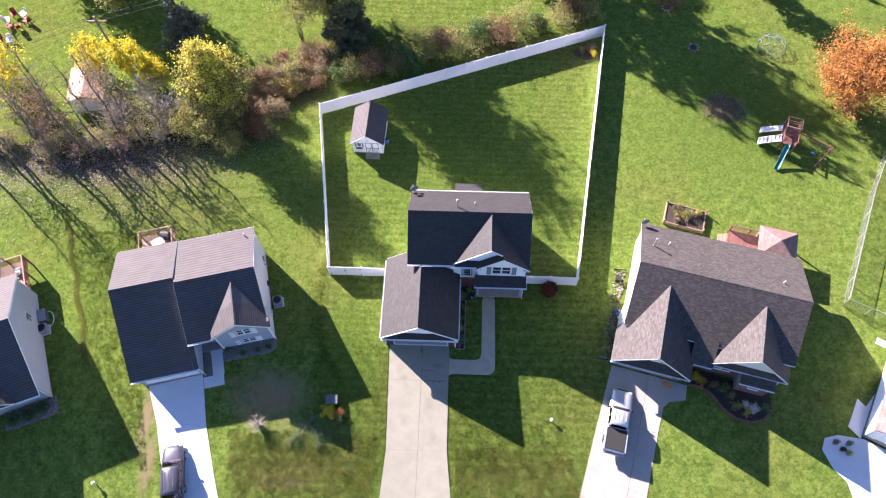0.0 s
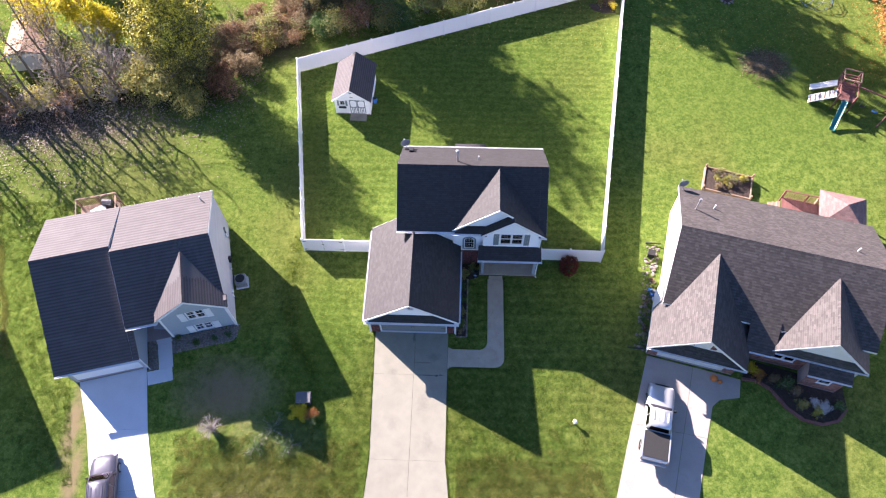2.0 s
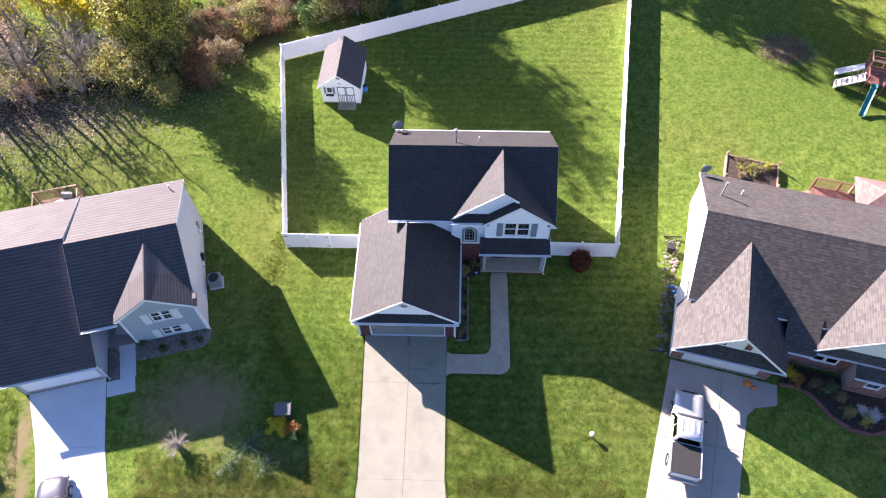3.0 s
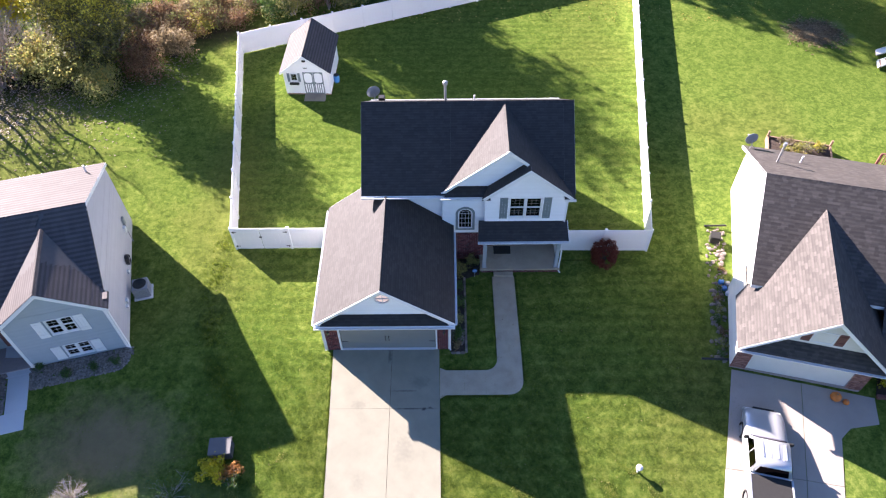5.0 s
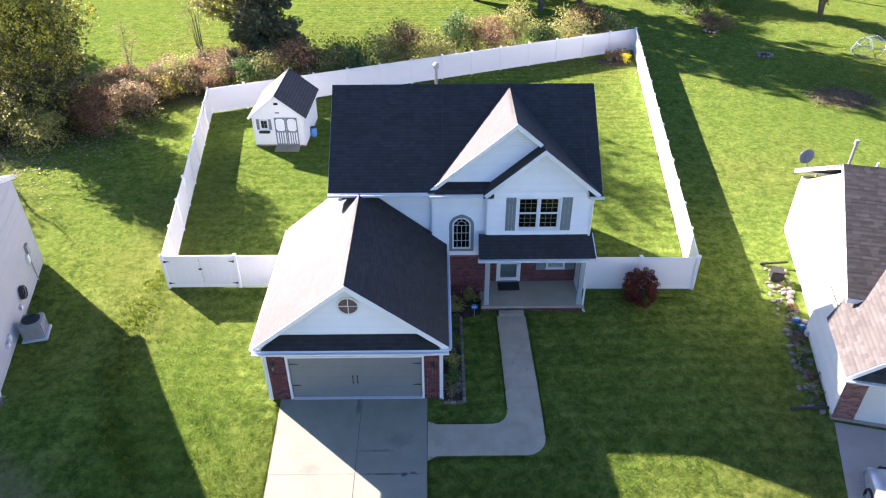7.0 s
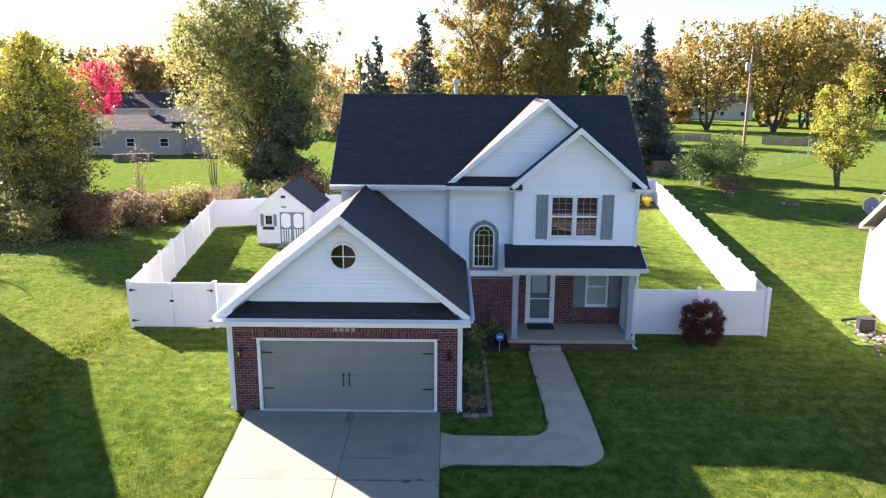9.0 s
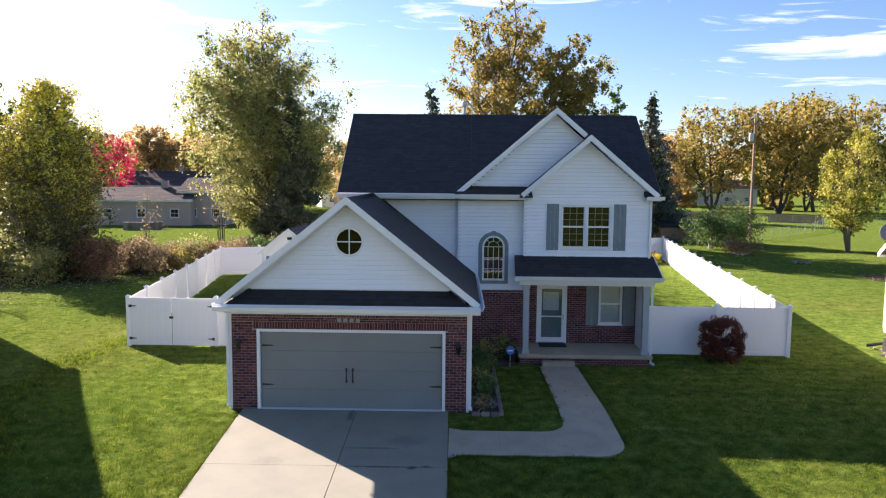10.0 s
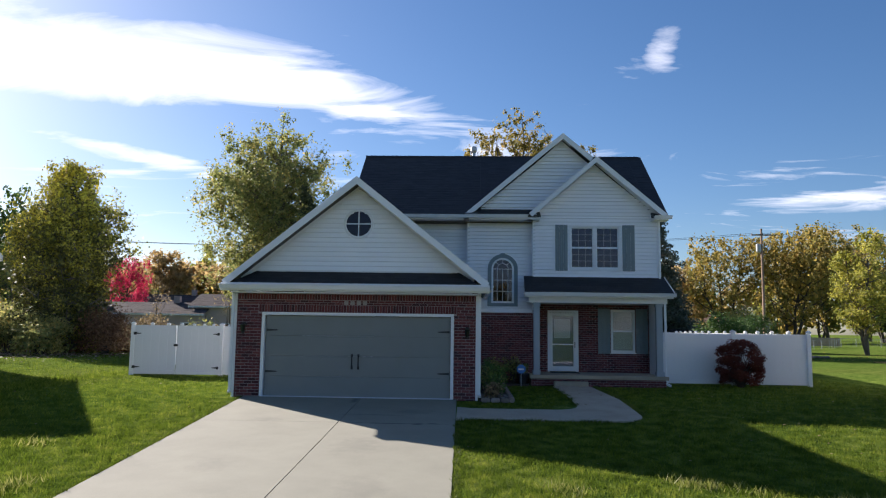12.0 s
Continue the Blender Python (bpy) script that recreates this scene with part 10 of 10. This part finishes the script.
# ---------------------------------------------------------------- grass blades on the near lawn
def lawn_blades():
    r = np.random.RandomState(5)

    def free(x, y):
        left = -2.94 + 0.03 * np.clip(-y, 0, 9) - 0.07 * np.clip(-y - 9.5, 0, 30)
        right = 2.63 + 0.01 * np.clip(-y, 0, 9) + 0.12 * np.clip(-y - 9.5, 0, 30)
        ok = ~((x > left) & (x < right) & (y < 0.1))
        ok &= ~((x > GX0 - 0.05) & (x < 4.15) & (y > -0.35))
        ok &= ~((x > 4.0) & (y > 4.65) & (x < 9.5))
        ok &= ~((x > 5.58) & (x < 6.93) & (y > -2.0) & (y < 4.9))
        ok &= ~((x > 2.5) & (x < 6.3) & (y > -2.64) & (y < -1.2))
        ok &= ~((x > 5.0) & (x < 6.9) & (y > -2.64) & (y < -0.5) & ~((x > 6.55) & (y < -2.25)))
        ok &= ~((x > 17.0 - 0.28 * (y + 1.3)) & (y < -1.2))
        ok &= ~((x > 16.9) & (y > -1.6) & (x < 34))
        ok &= ~((x < -13.6 - 0.26 * y) & (y > -1.6) & (y < 10))
        ok &= ~((x < -15.5) & (y < 0.5))
        ok &= ~((y > 6.85) & (y < 7.05))
        return ok

    n = 540000
    lo, hi = math.atan(-18.0 / 6.0), math.atan(42.0 / 6.0)
    y = -8.0 + 6.0 * np.tan(r.uniform(lo, hi, n))
    x = 2.0 + r.normal(size=n) * (9 + 0.3 * np.abs(y + 8))
    keep = free(x, y)
    keep &= (((x + 13.7) / 4.4) ** 2 + ((y + 5.0) / 3.0) ** 2 + 0.3 * np.sin(1.3 * x + 2 * np.sin(1.1 * y)) + 0.25 * np.sin(2.1 * y + x) > 0.3 + r.uniform(0, 0.8, n)) | (r.uniform(0, 1, n) < 0.12)
    x, y = x[keep], y[keep]
    n = len(x)
    gz = -0.06 * np.clip(0.5 - y, 0, 21)
    h = r.uniform(0.03, 0.075, n) * (0.75 + 0.5 * np.sin(x * 1.7 + 2 * np.sin(y * 0.9)) ** 2)
    a = r.uniform(0, 6.283, n)
    w = r.uniform(0.004, 0.009, n) * (1 + np.clip(y + 8, 0, 40) * 0.09)
    lean = r.uniform(0.2, 0.9, n) * h
    la = r.uniform(0, 6.283, n)
    V = np.empty((n, 3, 3))
    V[:, 0] = np.stack([x - w * np.cos(a), y - w * np.sin(a), gz - 0.005], 1)
    V[:, 1] = np.stack([x + w * np.cos(a), y + w * np.sin(a), gz - 0.005], 1)
    V[:, 2] = np.stack([x + lean * np.cos(la), y + lean * np.sin(la), gz + h], 1)
    me = bpy.data.meshes.new("grass")
    me.vertices.add(3 * n)
    me.vertices.foreach_set("co", V.reshape(-1))
    me.loops.add(3 * n)
    me.loops.foreach_set("vertex_index", np.arange(3 * n, dtype=np.int32))
    me.polygons.add(n)
    me.polygons.foreach_set("loop_start", np.arange(0, 3 * n, 3, dtype=np.int32))
    me.update(calc_edges=True)
    me.materials.append(BLADE)
    ob = new("grass", me)
    tagged(ob, "short mown green grass blades of the front lawn", "grass", kind="stuff")


lawn_blades()


def tall_tufts():
    """Rough, longer grass towards the street."""
    r = np.random.RandomState(15)
    n = 70000
    cx, cy = r.uniform(-17, 14.5, 900), -10.6 + r.normal(size=900) * 1.7 - 0.08 * np.abs(r.uniform(-17, 14.5, 900))
    k = r.randint(0, 900, n)
    x, y = cx[k] + r.normal(size=n) * 0.17, cy[k] + r.normal(size=n) * 0.15
    keep = ~((x > -3.3) & (x < 3.4)) & (x < 15.6 - 0.28 * (y + 13) - 1) & (x > -16.5)
    x, y = x[keep], y[keep]
    n = len(x)
    gz = -0.06 * np.clip(0.5 - y, 0, 21)
    h = r.uniform(0.05, 0.15, n)
    a, la = r.uniform(0, 6.283, n), r.uniform(0, 6.283, n)
    w = r.uniform(0.007, 0.016, n)
    lean = r.uniform(0.3, 1.0, n) * h
    V = np.empty((n, 3, 3))
    V[:, 0] = np.stack([x - w * np.cos(a), y - w * np.sin(a), gz - 0.005], 1)
    V[:, 1] = np.stack([x + w * np.cos(a), y + w * np.sin(a), gz - 0.005], 1)
    V[:, 2] = np.stack([x + lean * np.cos(la), y + lean * np.sin(la), gz + h], 1)
    me = bpy.data.meshes.new("rough_grass")
    me.from_pydata(V.reshape(-1, 3).tolist(), [], [(3 * i, 3 * i + 1, 3 * i + 2) for i in range(n)])
    me.materials.append(STRAW)
    tagged(new("rough_grass", me), "rough tufts of longer straw-green grass", "grass", kind="stuff")


def weed_strip():
    """A ragged strip of uncut weeds between the plots."""
    r = np.random.RandomState(45)
    n = 3600
    f = r.uniform(0, 1, n)
    y = 8.6 - 12.5 * f + r.normal(size=n) * 0.2
    x = -10.15 + 0.036 * (y - 5.0) ** 2 + r.normal(size=n) * 0.4 + 0.2 * np.sin(f * 29)
    keep = np.sin(f * 61) + np.sin(f * 23 + 1) > -0.9
    x, y = x[keep], y[keep]
    n = len(x)
    gz = -0.06 * np.clip(0.5 - y, 0, 21)
    h = r.uniform(0.05, 0.16, n)
    a, la = r.uniform(0, 6.283, n), r.uniform(0, 6.283, n)
    w = r.uniform(0.012, 0.03, n)
    lean = r.uniform(0.3, 1.2, n) * h
    V = np.empty((n, 3, 3))
    V[:, 0] = np.stack([x - w * np.cos(a), y - w * np.sin(a), gz - 0.005], 1)
    V[:, 1] = np.stack([x + w * np.cos(a), y + w * np.sin(a), gz - 0.005], 1)
    V[:, 2] = np.stack([x + lean * np.cos(la), y + lean * np.sin(la), gz + h], 1)
    me = bpy.data.meshes.new("weeds")
    me.from_pydata(V.reshape(-1, 3).tolist(), [], [(3 * i, 3 * i + 1, 3 * i + 2) for i in range(n)])
    me.materials.append(BLADE)
    tagged(new("weeds", me), "ragged strip of uncut weeds between two lawns", "weeds", kind="stuff")


STRAW = leaf_material("straw_grass", [(0.0, (0.12, 0.15, 0.025)), (0.5, (0.25, 0.27, 0.06)), (1.0, (0.44, 0.41, 0.15))], 0.45)
tall_tufts()
weed_strip()


def blade_patch(name, x, y, h, w, mat, label, r):
    """Loose blades standing at the given places."""
    n = len(x)
    gz = -0.06 * np.clip(0.5 - y, 0, 21)
    a, la = r.uniform(0, 6.283, n), r.uniform(0, 6.283, n)
    lean = r.uniform(0.4, 1.3, n) * h
    V = np.empty((n, 3, 3))
    V[:, 0] = np.stack([x - w * np.cos(a), y - w * np.sin(a), gz - 0.005], 1)
    V[:, 1] = np.stack([x + w * np.cos(a), y + w * np.sin(a), gz - 0.005], 1)
    V[:, 2] = np.stack([x + lean * np.cos(la), y + lean * np.sin(la), gz + h], 1)
    me = bpy.data.meshes.new(name)
    me.from_pydata(V.reshape(-1, 3).tolist(), [], [(3 * i, 3 * i + 1, 3 * i + 2) for i in range(n)])
    me.materials.append(mat)
    tagged(new(name, me), label, "grass", kind="stuff")


def side_lawn():
    """Unmown grass between the two houses, with a dry line where the mowing stops."""
    r = np.random.RandomState(77)
    yc = r.uniform(-12, 11, 2600)
    xc = -31.9 - 0.4 * yc + r.uniform(0, 1, 2600) ** 0.8 * 7.0
    k = r.randint(0, 2600, 60000)
    x, y = xc[k] + r.normal(size=60000) * 0.13, yc[k] + r.normal(size=60000) * 0.13
    keep = ~((x > -25.8 - 0.25 * y) & (y > -5.5)) & ~((y < -4.5) & (x > -25.4 - 0.28 * (y + 5)))
    x, y = x[keep], y[keep]
    blade_patch("unmown_grass", x, y, r.uniform(0.03, 0.08, len(x)), r.uniform(0.012, 0.03, len(x)), LUSH, "lush unmown green grass between two houses", r)
    y = r.uniform(-3, 14, 9000)
    x = -32.0 - 0.4 * y + r.normal(size=9000) * 0.18 + 0.15 * np.sin(y * 1.3)
    blade_patch("dry_grass", x, y, r.uniform(0.04, 0.12, 9000), r.uniform(0.012, 0.028, 9000), STRAW, "dry straw-coloured line along the mown lawn", r)


side_lawn()


def street_side(seed, x0, x1, y0, y1, n, clumps):
    """Uneven clumps of coarse grass near the street, some green, some straw."""
    r = np.random.RandomState(seed)
    cx, cy, cr = r.uniform(x0, x1, clumps), r.uniform(y0, y1, clumps), r.uniform(0.06, 0.22, clumps)
    for name, mat, label, ids in (("coarse_grass", EDGEGRASS, "dark green clumps of coarse grass near the street", np.arange(0, clumps, 2)), ("coarse_grass", STRAW, "pale dry clumps of coarse grass near the street", np.arange(1, clumps, 2))):
        k = r.choice(ids, n // 2)
        x, y = cx[k] + r.normal(size=n // 2) * cr[k], cy[k] + r.normal(size=n // 2) * cr[k]
        keep = ~((x > -3.3) & (x < 3.4)) & (x < 15.6 - 0.28 * (y + 13) - 1.2) & (x > -17.2 - 0.35 * (y + 8))
        x, y = x[keep], y[keep]
        blade_patch(name, x, y, r.uniform(0.03, 0.1, len(x)), r.uniform(0.007, 0.018, len(x)), mat, label, r)


street_side(31, -17.0, -3.6, -14.5, -8.3, 50000, 900)
street_side(32, 3.6, 14.5, -14.5, -9.2, 36000, 620)


def edge_tufts():
    """Longer grass hanging over the sides of the driveway and path."""
    r = np.random.RandomState(25)
    runs = [((-2.96, 0.0), (-2.68, -9.2)), ((-2.68, -9.2), (-2.87, -12.5)), ((2.64, -2.8), (2.74, -9.2)), ((2.74, -9.2), (3.1, -12.5)), ((6.93, -1.8), (6.9, 4.6)), ((2.7, -2.66), (6.2, -2.66)), ((5.55, 4.6), (5.57, -0.6)), ((2.75, -1.17), (4.9, -1.17)), ((-6.2, 6.9), (-3.3, 6.9)), ((9.5, 5.9), (13.8, 5.95))]
    P = []
    for (xa, ya), (xb, yb) in runs:
        k = int(220 * math.hypot(xb - xa, yb - ya))
        f = r.uniform(0, 1, k)
        off = np.abs(r.normal(size=k)) * 0.05
        side = -1 if xa < 0 else 1
        P.append(np.stack([xa + f * (xb - xa) + (side * off if abs(yb - ya) > abs(xb - xa) else 0), ya + f * (yb - ya) - (off if abs(yb - ya) <= abs(xb - xa) else 0)], 1))
    P = np.concatenate(P)
    x, y = P[:, 0], P[:, 1]
    n = len(x)
    gz = -0.06 * np.clip(0.5 - y, 0, 21)
    h = r.uniform(0.03, 0.075, n) * (0.5 + 0.9 * np.sin(x * 2.3 + y * 3.1) ** 2)
    a, la = r.uniform(0, 6.283, n), r.uniform(0, 6.283, n)
    w = r.uniform(0.006, 0.014, n)
    lean = r.uniform(0.3, 1.1, n) * h
    V = np.empty((n, 3, 3))
    V[:, 0] = np.stack([x - w * np.cos(a), y - w * np.sin(a), gz - 0.005], 1)
    V[:, 1] = np.stack([x + w * np.cos(a), y + w * np.sin(a), gz - 0.005], 1)
    V[:, 2] = np.stack([x + lean * np.cos(la), y + lean * np.sin(la), gz + h], 1)
    me = bpy.data.meshes.new("edge_grass")
    me.from_pydata(V.reshape(-1, 3).tolist(), [], [(3 * i, 3 * i + 1, 3 * i + 2) for i in range(n)])
    me.materials.append(EDGEGRASS)
    tagged(new("edge_grass", me), "uncut darker grass along concrete edges and fences", "grass", kind="stuff")


edge_tufts()


def litter(name, n, place, size, mat, label, seed):
    """Fallen leaves lying flat on the ground."""
    r = np.random.RandomState(seed)
    x, y = place(r, n)
    n = len(x)
    gz = -0.06 * np.clip(0.5 - y, 0, 21) + r.uniform(0.02, 0.06, n)
    a = r.uniform(0, 6.283, n)
    s = size * r.uniform(0.5, 1.2, n)
    t = r.uniform(-0.4, 0.4, (n, 4)) * s[:, None]
    V = np.empty((n, 4, 3))
    for q, (u, v) in enumerate(((-1, 0), (0, -0.6), (1, 0), (0, 0.6))):
        V[:, q] = np.stack([x + s * (u * np.cos(a) - v * np.sin(a)), y + s * (u * np.sin(a) + v * np.cos(a)), gz + t[:, q]], 1)
    me = bpy.data.meshes.new(name)
    me.from_pydata(V.reshape(-1, 3).tolist(), [], [(4 * i, 4 * i + 1, 4 * i + 2, 4 * i + 3) for i in range(n)])
    me.materials.append(mat)
    tagged(new(name, me), label, "leaves", kind="stuff")


litter("fallen_leaves", 12000, lambda r, n: (lambda x, d: (x, 21.5 + 0.3 * np.clip(x + 33, 0, 20) - np.abs(d) * 4.2))(-49 + 34 * r.beta(1.0, 1.6, n), r.normal(size=n)), 0.085, LITTER, "pale fallen leaves strewn along the hedgerow", 31)
litter("fallen_leaves", 5000, lambda r, n: (47.6 + r.normal(size=n) * 3.2, 31.0 + r.normal(size=n) * 3.0), 0.065, ORANGELEAF, "orange fallen leaves under the tree", 32)
litter("fallen_leaves", 2500, lambda r, n: (r.uniform(-20, 40, n), 30 + np.abs(r.normal(size=n)) * 10), 0.08, GOLD, "scattered yellow fallen leaves on the lawn", 33)
litter("twig_pile", 2600, lambda r, n: (31.7 + r.normal(size=n) * 0.85, 28.3 + r.normal(size=n) * 0.75), 0.12, DRYLEAF, "low patch of dead twigs and leaves in the lawn", 34)
litter("fallen_leaves", 420, lambda r, n: (np.where(r.uniform(0, 1, n) < 0.5, r.uniform(-13, -3.1, n), r.uniform(2.9, 15, n)), r.uniform(-12, 4.5, n)), 0.035, DRYLEAF, "few dry leaves on the front lawn", 35)
